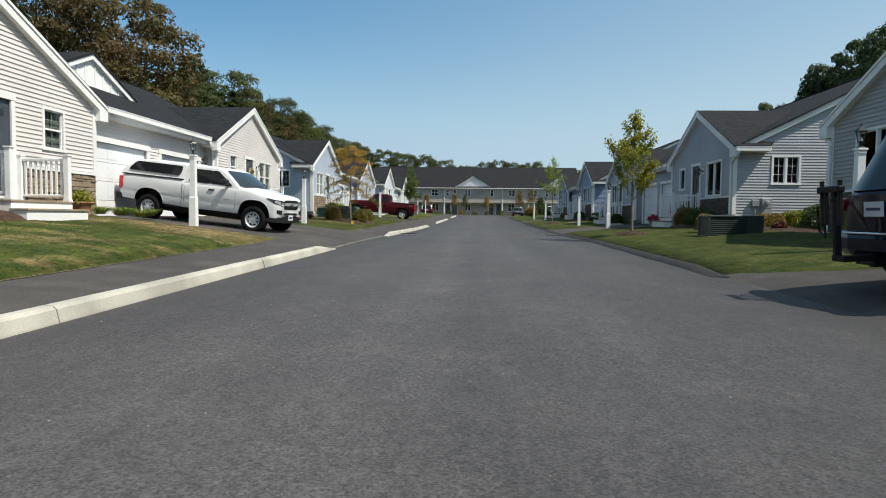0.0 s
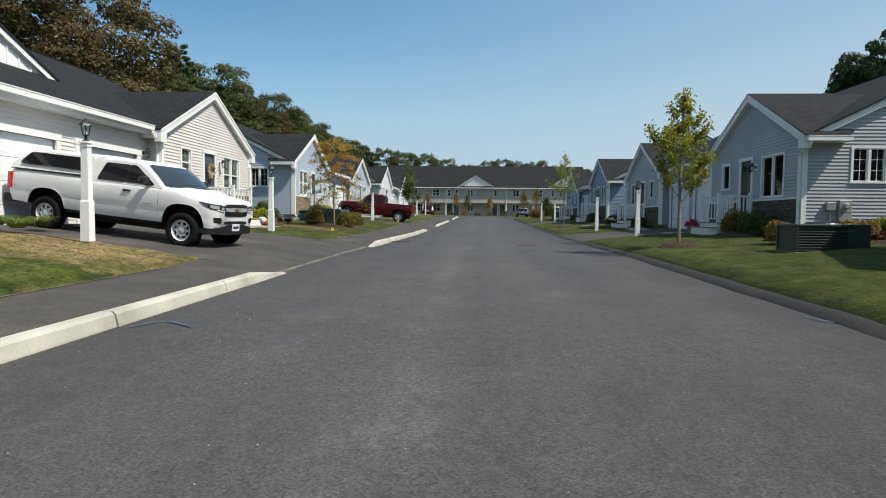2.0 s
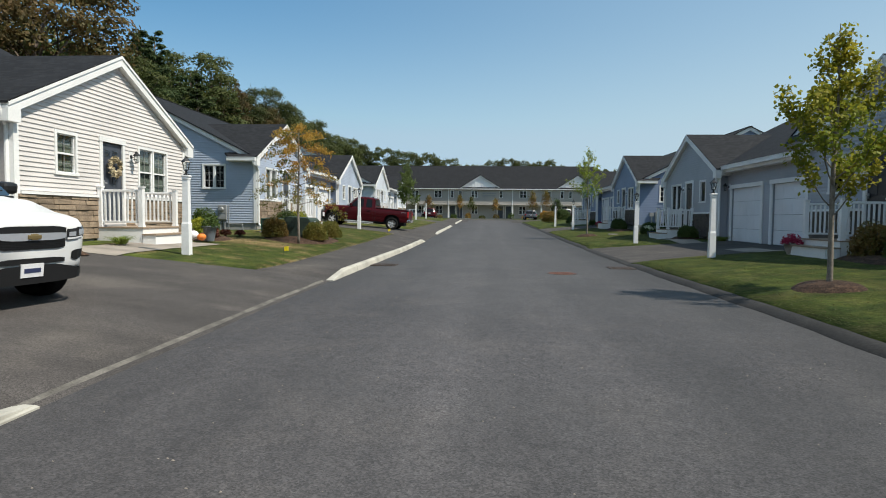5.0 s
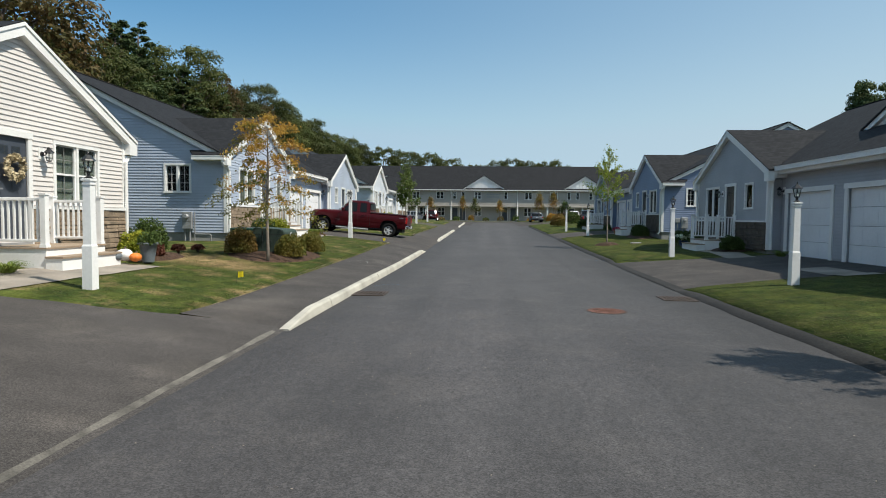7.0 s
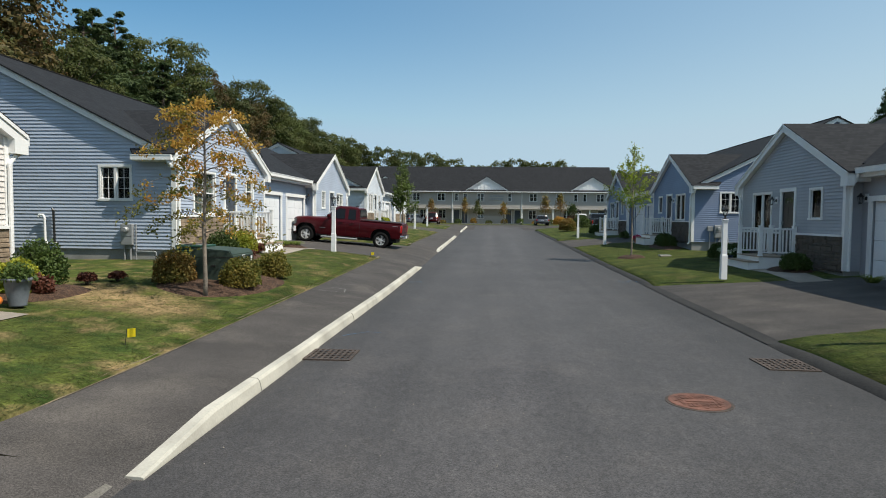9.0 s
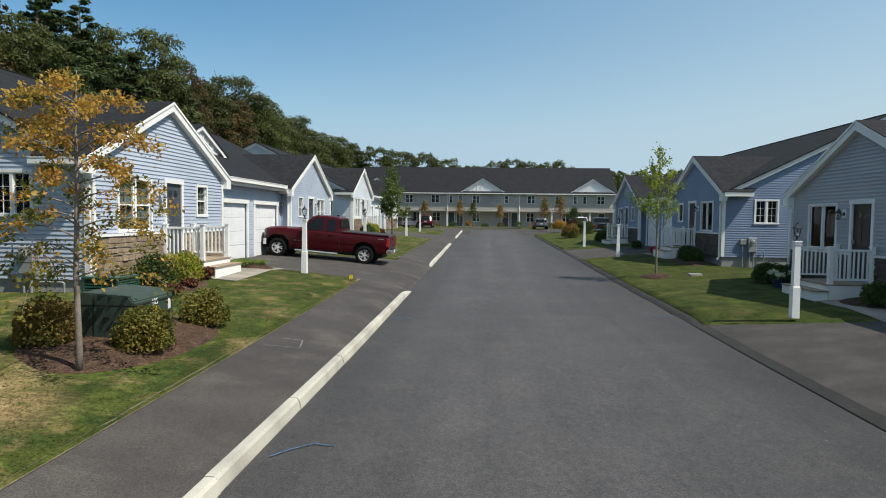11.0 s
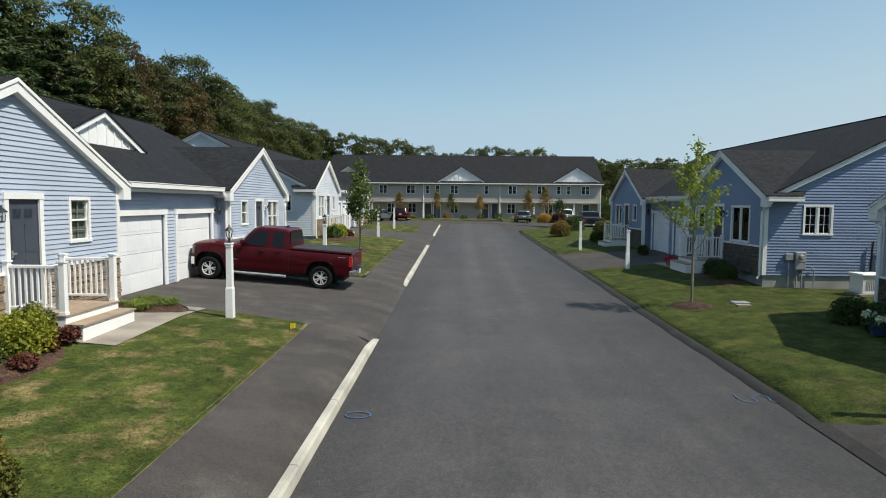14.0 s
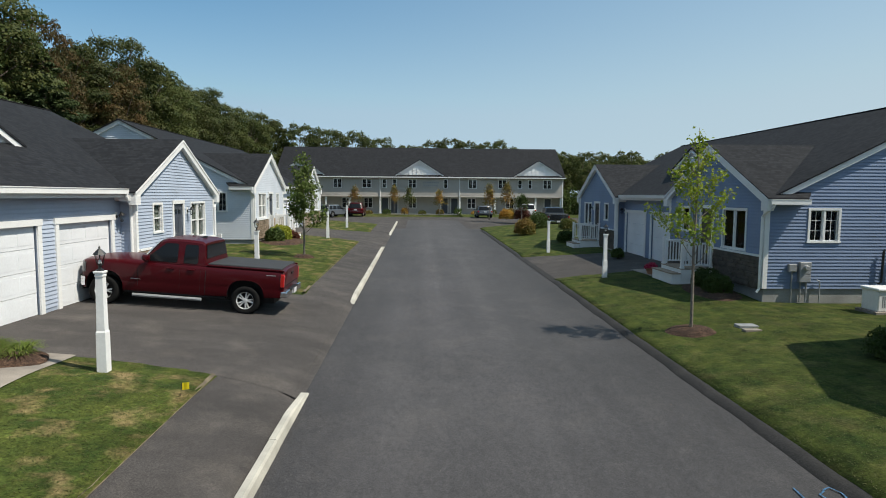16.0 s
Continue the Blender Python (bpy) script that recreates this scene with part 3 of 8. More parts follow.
def in_drive(x, y):
    for d in DRIVES:
        if d[0] * x < drive_x0(d[0], y) - .05 or d[0] * x > 11.5:
            continue
        z, out = drive_at(d, x, y)
        if out <= 0:
            return z
    return None


def surface(x, y):
    z = in_drive(x, y)
    return land(x, y) if z is None else z


def bump_noise(x, y):
    return noise.noise((x * 0.35, y * 0.35, 0.3)) * 0.05 + noise.noise((x * 1.3, y * 1.3, 4.0)) * 0.012


def sheet(name, xs, ys, zf, material, parent=None):
    """A grid over xs and ys; the column at the lawn edge across the road follows that edge."""
    at = [(x + float(edge_shift(y)) if 4.19 < x < 4.21 else x, y) for y in ys for x in xs]
    v = [(x, y, zf(x, y)) for x, y in at]
    w = len(xs)
    f = [(j * w + i, j * w + i + 1, (j + 1) * w + i + 1, (j + 1) * w + i) for j in range(len(ys) - 1) for i in range(w - 1)]
    ob = piece(name, v, f, material, parent, smooth=True)
    return ob


def ground_level(x, y):
    blend, level = 0.0, 0.0
    for d in DRIVES:
        if 3.3 < d[0] * x < 13:
            z, out = drive_at(d, x, y)
            if out < -0.12:
                return z - 0.05
            if out < 1.5:
                w = 1 - max(0.0, out) / 1.5
                blend, level = w * w * (3 - 2 * w), z + (0.03 if out > 0 else 0.0)
    edge = 4.2 + float(edge_shift(y))
    if blend and not -5.1 < x < edge:
        base = land(x, y) + bump_noise(x, y) * (1 - blend)
        return base + (level - base) * blend
    if -5.1 < x < edge:
        return road_z(y) - 0.12
    if y > 88:
        return min(land(x, y), road_z(y)) - 0.08 if y < 112 else road_z(y) - 0.03
    far = 1 if (x < -5.2 or x > edge + .1) else 0
    return land(x, y) + far * bump_noise(x, y)


gx = [-900, -300, -120, -60, -40, -30, -24] + [-20 + 1.0 * i for i in range(9)] + [-11.4 + 0.3 * i for i in range(21)] + [-5.101, -5.099, -3.6, 0, 4.199, 4.201] + [4.5 + 0.3 * i for i in range(17)] + [10 + 1.0 * i for i in range(11)] + [25, 32, 45, 70, 120, 300, 900]
gy = [-900, -300, -100, -50, -30, -20] + [-15 + 1.0 * i for i in range(20)] + [5 + 0.2 * i for i in range(340)] + [73 + 1.0 * i for i in range(21)] + [94 + 2 * i for i in range(16)] + [130, 150, 200, 300, 900]
tagged(sheet("ground", gx, gy, ground_level, GRASS), "mown lawn and verge grass with dry patches", "lawn", kind="structure")

ry = [-60 + 1.0 * i for i in range(162)]
tagged(sheet("road", [-3.6, -2.4, -1.2, 0.3, 1.8, 3.0, 4.2], ry, lambda x, y: road_z(y) + 0.02 - 0.015 * ((x - 0.3) / 3.9) ** 2, ASPHALT), "worn dark grey asphalt road", "road", kind="structure")
tagged(sheet("parking_lot", [-40, -20, -10, 0, 10, 20, 40], [88 + 2 * i for i in range(11)], lambda x, y: road_z(y) + 0.012, DRIVE), "grey asphalt parking court before a long building", "parking", kind="structure")

# asphalt walk behind the kerb
def kerb_x(y):
    """The road face of the kerb."""
    return float(np.interp(y, [0, 15, 23, 45, 52, 75], [-3.60, -3.53, -3.47, -3.42, -3.50, -3.52]))


def kerb_h(y, y0, y1):
    """The kerb drops to the road at the drives."""
    k = min((y - y0) / 1.3 if y0 > 0 else 1.0, (y1 - y) / 1.3, 1.0)
    return 0.03 + 0.125 * max(0.0, k)


def walk_strip(y0, y1):
    ys = sorted({*np.linspace(y0, y1, max(3, int((y1 - y0) / 0.4))), y0 + 1.3, y1 - 1.3})
    v = []
    for y in ys:
        for i in range(5):
            x = kerb_x(y) - .155 + (-5.14 - kerb_x(y) + .155) * i / 4
            yy = y - .9 if y0 > 50 and y == ys[0] else y
            top = land(max(x, -5.09), y) + .004
            w = (kerb_h(y, y0, y1) - .03) / .125
            ends = [drive_at(d, x, y)[0] for d in DRIVES if d[0] < 0 and drive_at(d, x, y)[1] < 2.5]
            low = ends[0] if ends else top
            v.append((x, yy, min(low + (top - low) * w, road_z(y) + kerb_h(y, y0, y1) - .006) if i == 0 else low + (top - low) * w))
    f = [(j * 5 + i, j * 5 + i + 1, (j + 1) * 5 + i + 1, (j + 1) * 5 + i) for j in range(len(ys) - 1) for i in range(4)]
    tagged(piece("pavement", v, f, DRIVE, smooth=True), "asphalt walk between kerb and lawn", "pavement", kind="structure")


KERBS = [(-30, 15.05), (23.35, 43.0), (51.75, 71.0), (80.0, 98.0)]
kerb_root = thing("kerb", pose(0, 0, 0), "pale concrete kerb in long stones along the road", "kerb", kind="structure")
for y0, y1 in KERBS:
    walk_strip(y0, y1)
    n = max(1, round((y1 - y0) / 2.45))
    st = (y1 - y0) / n
    for i in range(n):
        a, b = y0 + i * st + 0.008, y0 + (i + 1) * st - 0.008
        jx = random.uniform(-0.008, 0.008)
        bm = bmesh.new()
        ha = 0.03 if (i == 0 and y0 > 0) else 0.155
        hb = 0.03 if i == n - 1 else 0.155
        mid = a + 1.3 if ha < 0.1 else (b - 1.3 if hb < 0.1 else (a + b) / 2)
        secs = []
        for yy, h in ((a, ha), (mid, 0.155), (b, hb)):
            z = road_z(yy)
            kx = kerb_x(yy) + jx
            secs.append([bm.verts.new(p) for p in ((kx, yy, z - 0.12), (kx - .004, yy, z + 0.02), (kx - .03, yy, z + h - 0.03 * (h > 0.1)), (kx - .06, yy, z + h), (kx - .15, yy, z + h + 0.004), (kx - .165, yy, z + h - 0.02), (kx - .165, yy, z - 0.12))])
        for s0, s1 in zip(secs, secs[1:]):
            for q in range(6):
                bm.faces.new([s0[q], s1[q], s1[q + 1], s0[q + 1]])
        bm.faces.new(secs[0])
        bm.faces.new(secs[-1][::-1])
        part("kerb_stone", bm, KERBSTONE, kerb_root)

# bare sandy strip where the lawn meets the walk
for y0, y1 in KERBS[:3]:
    v = []
    ys = list(np.arange(max(y0, -6) + .1, y1 - .1, .18))
    for y in ys:
        w = .035 + .035 * noise.noise((y * 2.3, 3.1, 0)) + .02 * noise.noise((y * 9.0, 1.0, 5.0))
        z = land(-5.09, y)
        v += [(-5.09, y, z + .012), (-5.12 - max(.005, w), y, z + .045)]
    tagged(piece("lawn_edge", v, [(2 * i, 2 * i + 1, 2 * i + 3, 2 * i + 2) for i in range(len(ys) - 1)], SOIL), "bare dry soil along the lawn edge", "soil", kind="structure")

# low asphalt berm on the other side
for y0, y1 in ((9.7, 29.55), (37.75, 57.3), (65.4, 86)):
    ys = list(np.linspace(y0, y1, int((y1 - y0) / 0.4)))
    prof = [(3.95, -0.010), (3.985, 0.022), (4.08, 0.055), (4.20, 0.078), (4.28, 0.03)]
    v, f = [], []
    for j, yy in enumerate(ys):
        wob = 0.03 * math.sin(yy * 1.7) + 0.02 * math.sin(yy * 4.1)
        fade = min(1.0, min(yy - y0, y1 - yy) / 1.2 + 0.12)
        v += [(px + wob * .6 + float(edge_shift(yy)), yy, road_z(yy) + 0.012 + pz * fade) for px, pz in prof]
    w = len(prof)
    f = [(j * w + i, j * w + i + 1, (j + 1) * w + i + 1, (j + 1) * w + i) for j in range(len(ys) - 1) for i in range(w - 1)]
    tagged(piece("road_berm", v, f, BERM, smooth=True), "low asphalt berm along the lawn edge", "kerb", kind="structure")

for sd, a0, a1, b0, b1, gz, ex in DRIVES:
    x0 = 3.6 if sd < 0 else 4.2
    xs = [x0 - .12 + 0.3 * i for i in range(25 if sd < 0 else 22)]
    v, f = [], []
    for x in xs:
        k = min(1.0, max(0.0, (x - x0) / (10.0 - x0)))
        e = (1 - k) ** 2.2
        lo, hi = a0 + (b0 - a0) * e, a1 + (b1 - a1) * e
        for i in range(9):
            y = lo + (hi - lo) * i / 8
            px = x + (drive_x0(sd, y) - x0) * (1 - k)
            v.append((sd * px, y, drive_at((sd, a0, a1, b0, b1, gz, ex), sd * px, y)[0] + (.006 if x > x0 else -.02)))
    if sd > 0 and a0 < 0:
        f = [(j * 9 + i, j * 9 + i + 1, (j + 1) * 9 + i + 1, (j + 1) * 9 + i) for j in range(len(xs) - 1) for i in range(8)]
        tagged(piece("driveway", v, f, DRIVE, smooth=True), "grey asphalt driveway beside the dark blue car", "driveway", kind="structure")
        continue
    y1_near = b1 < 30
    sv = []
    for i in range(31):
        y = b0 + (.3 if sd < 0 else -.3) + (b1 - b0 - (.6 if sd < 0 else -.6)) * i / 30
        w0 = .015 + .02 * noise.noise((y * 1.3, 0, 7))
        xa, xb = (x0 - .008 - w0 * .8, x0 + .05 + w0 * 1.6) if sd < 0 else (drive_x0(sd, y) - .25 + w0 * .5, drive_x0(sd, y) + .05 + w0)
        sv += [(sd * xa, y, road_z(y) + .0095 + (.014 if sd > 0 else 0)), (sd * xb, y, drive_at((sd, a0, a1, b0, b1, gz, ex), sd * xb, y)[0] + .011)]
    tagged(piece("joint_strip", sv, [(2 * i, 2 * i + 1, 2 * i + 3, 2 * i + 2) for i in range(30)], BERM if sd > 0 else SAND if y1_near else DRIVE), "sandy joint between road and driveway", "road joint", kind="structure")
    f = [(j * 9 + i, j * 9 + i + 1, (j + 1) * 9 + i + 1, (j + 1) * 9 + i) for j in range(len(xs) - 1) for i in range(8)]
    tagged(piece("driveway", v, f, DRIVE, smooth=True), "grey asphalt driveway rising to two garages", "driveway", kind="structure")

# ---------------------------------------------------------------- houses
G = 7.1


def front(d):
    return lambda s, o, z: (s, d - o, z)


def end_lo(u):
    return lambda s, o, z: (u - o, s, z)


def end_hi(u):
    return lambda s, o, z: (u + o, s, z)


def mbox(bm, f, s0, s1, o0, o1, z0, z1):
    hexa(bm, [f(*p) for p in boxv(s0, s1, o0, o1, z0, z1)])
    return bm


def mboxes(f, *bs):
    bm = bmesh.new()
    for b in bs:
        mbox(bm, f, *b)
    bmesh.ops.recalc_face_normals(bm, faces=bm.faces)
    return bm


def wall_core(name, f, s0, s1, z0, z1, holes, material, parent, gable=None):
    """A wall 16 cm thick with openings through it, and its gable if it has one."""
    ss = sorted({s0, s1, *[h[0] for h in holes], *[h[1] for h in holes]})
    zs = sorted({z0, z1, *[h[2] for h in holes], *[h[3] for h in holes]})
    bm = bmesh.new()
    for a, b in zip(ss, ss[1:]):
        for c, d in zip(zs, zs[1:]):
            m, q = (a + b) / 2, (c + d) / 2
            if not any(h[0] < m < h[1] and h[2] < q < h[3] for h in holes):
                mbox(bm, f, a, b, -0.16, 0, c, d)
    if gable:
        t = bmesh.new()
        prism(t, [(p, q) for p, q in gable], -0.16, 0)
        for vv in t.verts:
            vv.co = f(vv.co.x, vv.co.y, vv.co.z)
        merge(bm, t)
    bmesh.ops.recalc_face_normals(bm, faces=bm.faces)
    return part(name, bm, material, parent)


LAPF = [(0, 1, 2, 3, 4), (9, 8, 7, 6, 5), (0, 5, 6, 1), (1, 6, 7, 2), (2, 7, 8, 3), (3, 8, 9, 4), (4, 9, 5, 0)]


def courses(f, ext, holes, z0, z1, material, parent, step=0.1016, joined=False):
    """Lap siding: each board its own wedge, cut round the openings and along the rakes."""
    bm = bmesh.new() if joined else None
    n = int(math.ceil((z1 - z0) / step))
    for i in range(n):
        a, b = z0 + i * step, min(z1, z0 + (i + 1) * step)
        e0, e1 = ext(a), ext(b)
        if e0[1] - e0[0] < 0.06:
            break
        cuts = sorted((h[0], h[1]) for h in holes if h[2] < (a + b) / 2 < h[3])
        segs, cur = [], None
        lo = e0[0]
        for c in cuts:
            segs.append((lo, c[0]))
            lo = c[1]
        segs.append((lo, e0[1]))
        for p, q in segs:
            if q - p < 0.02:
                continue
            p2 = max(p, e1[0]) if p == e0[0] else p
            q2 = min(q, e1[1]) if q == e0[1] else q
            if q2 < p2:
                p2 = q2 = (p2 + q2) / 2
            c = a + (b - a) * .62
            p1, q1 = p + (p2 - p) * .62, q + (q2 - q) * .62
            v = [f(p, 0, a), f(p, 0.019, a), f(p1, 0.005, c), f(p2, 0.001, b), f(p2, 0, b), f(q, 0, a), f(q, 0.019, a), f(q1, 0.005, c), f(q2, 0.001, b), f(q2, 0, b)]
            if joined:
                vs = [bm.verts.new(x) for x in v]
                for fc in LAPF:
                    bm.faces.new([vs[i] for i in fc])
            else:
                piece("siding_board", v, LAPF, material, parent)
    if joined:
        ob = part("siding", bm, material, parent)
        ob["kind"] = "stuff"


def window(f, s0, s1, z0, z1, parent, kind, curtain=False, plain=False):
    """White cased window; kind 2: two hung sashes side by side, 1: one, 3: two casements."""
    c = 0.07
    fr = part("window", mboxes(f, (s0, s1, 0, 0.035, z1 - c, z1), (s0 - 0.02, s1 + 0.02, 0, 0.05, z0, z0 + c * 0.8),
                               (s0, s0 + c, 0, 0.035, z0 + c * 0.8, z1 - c), (s1 - c, s1, 0, 0.035, z0 + c * 0.8, z1 - c)), WHITE, parent)
    n = 1 if kind == 1 else 2
    i0, i1, b0, b1 = s0 + c, s1 - c, z0 + c * 0.8, z1 - c
    wd = (i1 - i0) / n
    if n == 2:
        part("mullion", mboxes(f, (i0 + wd - 0.035, i0 + wd + 0.035, -0.10, 0.025, b0, b1)), WHITE, fr)
    for k in range(n):
        a, b = i0 + wd * k + (0.035 if k else 0), i0 + wd * (k + 1) - (0.035 if n == 2 and k == 0 else 0)
        w = 0.026
        bs = [(a, b, -0.06, -0.01, b0, b0 + w), (a, b, -0.06, -0.01, b1 - w, b1), (a, a + w, -0.06, -0.01, b0 + w, b1 - w), (b - w, b, -0.06, -0.01, b0 + w, b1 - w)]
        mid = (b0 + b1) / 2
        if kind != 3 and not plain:
            bs.append((a + w, b - w, -0.075, -0.005, mid - 0.02, mid + 0.02))
        cx = (a + b) / 2
        ms = [(cx - 0.006, cx + 0.006, -0.046, -0.03, b0 + w, b1 - w)]
        rows = [b0 + (mid - b0) / 2, mid + (b1 - mid) / 2] if kind != 3 else [b0 + (b1 - b0) / 3, b0 + 2 * (b1 - b0) / 3]
        for r in rows:
            ms.append((a + w, b - w, -0.047, -0.029, r - 0.006, r + 0.006))
        part("sash", mboxes(f, *bs), VINYL, fr)
        if not plain:
            part("muntin", mboxes(f, *ms), BARS if kind != 3 else VINYL, fr)
        pn = part("pane", mboxes(f, (a + w, b - w, -0.042, -0.036, b0 + w, b1 - w)), PANE_DEEP if plain else PANE, fr)
        pn.visible_shadow = False
        if curtain:
            bm = bmesh.new()
            for sidek in (0, 1):
                x0, x1 = (a, a + (b - a) * 0.5) if sidek == 0 else (b - (b - a) * 0.47, b)
                m = 10
                for q in range(m):
                    xa, xb = x0 + (x1 - x0) * q / m, x0 + (x1 - x0) * (q + 1) / m
                    da, db = -0.085 - 0.02 * (q % 2), -0.085 - 0.02 * ((q + 1) % 2)
                    vs = [bm.verts.new(f(*p)) for p in ((xa, da, b0), (xb, db, b0), (xb, db, b1), (xa, da, b1))]
                    bm.faces.new(vs)
            part("curtain", bm, CURTAIN, fr)
    # added near-black box that stands in for the gloom of the room
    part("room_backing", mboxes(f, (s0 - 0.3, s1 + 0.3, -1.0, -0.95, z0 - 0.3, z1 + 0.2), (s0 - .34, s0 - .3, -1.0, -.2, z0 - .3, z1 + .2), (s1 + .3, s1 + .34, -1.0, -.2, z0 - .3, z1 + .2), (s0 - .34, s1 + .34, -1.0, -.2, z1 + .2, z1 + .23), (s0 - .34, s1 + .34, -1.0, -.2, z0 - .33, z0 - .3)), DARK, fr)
    return fr


def lantern(f, s, z, parent, sc=1.0):
    """Black coach lantern hung from a curved arm on a white mount."""
    bm = bmesh.new()
    tube(bm, [f(s, .02, z - .02), f(s, .045, z - .02)], [.058 * sc, .05 * sc], 14)
    tube(bm, [f(s, .04, z - .02), f(s, .09, z - .05), f(s, .13, z - .01), f(s, .145, z + .07), f(s, .165, z + .12), f(s, .19, z + .11)], [.011] * 6, 6)
    c = f(s, .19, 0)
    lathe(bm, [(.006, z + .125), (.016, z + .115), (.014, z + .10), (.035 * sc, z + .085), (.095 * sc, z + .02), (.098 * sc, z + .008), (.05 * sc, z + .006)], 16, at=(c[0], c[1], 0))
    lathe(bm, [(.05 * sc, z - .145), (.055 * sc, z - .16), (.03 * sc, z - .175), (.004, z - .18)], 14, at=(c[0], c[1], 0))
    for k in range(4):
        a = math.pi / 4 + k * math.pi / 2
        tube(bm, [(c[0] + math.cos(a) * .066 * sc, c[1] + math.sin(a) * .066 * sc, z + .01), (c[0] + math.cos(a) * .05 * sc, c[1] + math.sin(a) * .05 * sc, z - .15)], [.005, .005], 5)
    bmesh.ops.recalc_face_normals(bm, faces=bm.faces)
    lamp = part("wall_lantern", bm, BLACK, parent, "black coach lantern on a curved arm")
    bm = bmesh.new()
    lathe(bm, [(.062 * sc, z + .006), (.048 * sc, z - .15)], 14, at=(c[0], c[1], 0))
    part("lantern_glass", bm, PANE, lamp)
    part("mount_plate", mboxes(f, (s - 0.08 * sc, s + 0.08 * sc, 0.0, 0.03, z - 0.13, z + 0.11)), WHITE, lamp)


def stones(f, s0, s1, z0, z1, parent, near, seed, dark=False):
    """Ledge-stone veneer: coursed rough blocks on a mortar bed."""
    rg = random.Random(seed)
    bed = part("stone_veneer", mboxes(f, (s0, s1, 0, 0.03, z0, z1)), MORTAR_SHADED if dark else MORTAR, parent, "ledge-stone veneer darkened for the shaded front" if dark else "tan ledge-stone veneer")
    bm = None if near else bmesh.new()
    z = z0
    while z < z1 - 0.03:
        h = min(rg.choice((0.06, 0.09, 0.12, 0.15)), z1 - z)
        if z1 - z - h < 0.06:
            h = z1 - z
        s = s0
        while s < s1 - 0.02:
            w = rg.uniform(0.20, 0.62)
            if s1 - s - w < 0.15:
                w = s1 - s
            o = rg.uniform(0.042, 0.078)
            j = 0.004
            a, b, c, d = s + j, s + w - j, z + j, z + h - j
            v = [f(a, 0.03, c), f(b, 0.03, c), f(b - 0.006, o, c + 0.006), f(a + 0.006, o + rg.uniform(-.01, .01), c + 0.006), f(a, 0.03, d), f(b, 0.03, d), f(b - 0.012, o + rg.uniform(-.01, .01), d - 0.012), f(a + 0.012, o, d - 0.012)]
            if near:
                piece("stone", v, BOXF, STONE_SHADED if dark else STONE, bed)
            else:
                hexa(bm, v)
            s += w
        z += h
    if not near:
        part("stonework", bm, STONE_SHADED if dark else STONE, bed)["kind"] = "stuff"


EZ, MS, RIDGE = 2.40, 0.50, 6.6      # main roof level at the front wall, its slope and the depth of the ridge
GA, GS = 4.25, 0.485                 # gable apex and slope


def slab(bm, pts, th=0.05):
    """A roof plane of three or four corners, thickened downwards."""
    top = [bm.verts.new(p) for p in pts]
    bot = [bm.verts.new((p[0], p[1], p[2] - th)) for p in pts]
    n = len(pts)
    bm.faces.new(top)
    bm.faces.new(bot[::-1])
    for i in range(n):
        bm.faces.new([top[i], bot[i], bot[(i + 1) % n], top[(i + 1) % n]])


def slope(pts, th=0.05):
    bm = bmesh.new()
    slab(bm, pts, th)
    bmesh.ops.recalc_face_normals(bm, faces=bm.faces)
    return bm


def board(bm, a, b, drop, out, f):
    """A raking board from a to b (s, z), hanging by drop and standing out."""
    v = [f(a[0], 0, a[1] - drop), f(b[0], 0, b[1] - drop), f(b[0], out, b[1] - drop), f(a[0], out, a[1] - drop),
         f(a[0], 0, a[1]), f(b[0], 0, b[1]), f(b[0], out, b[1]), f(a[0], out, a[1])]
    hexa(bm, v)


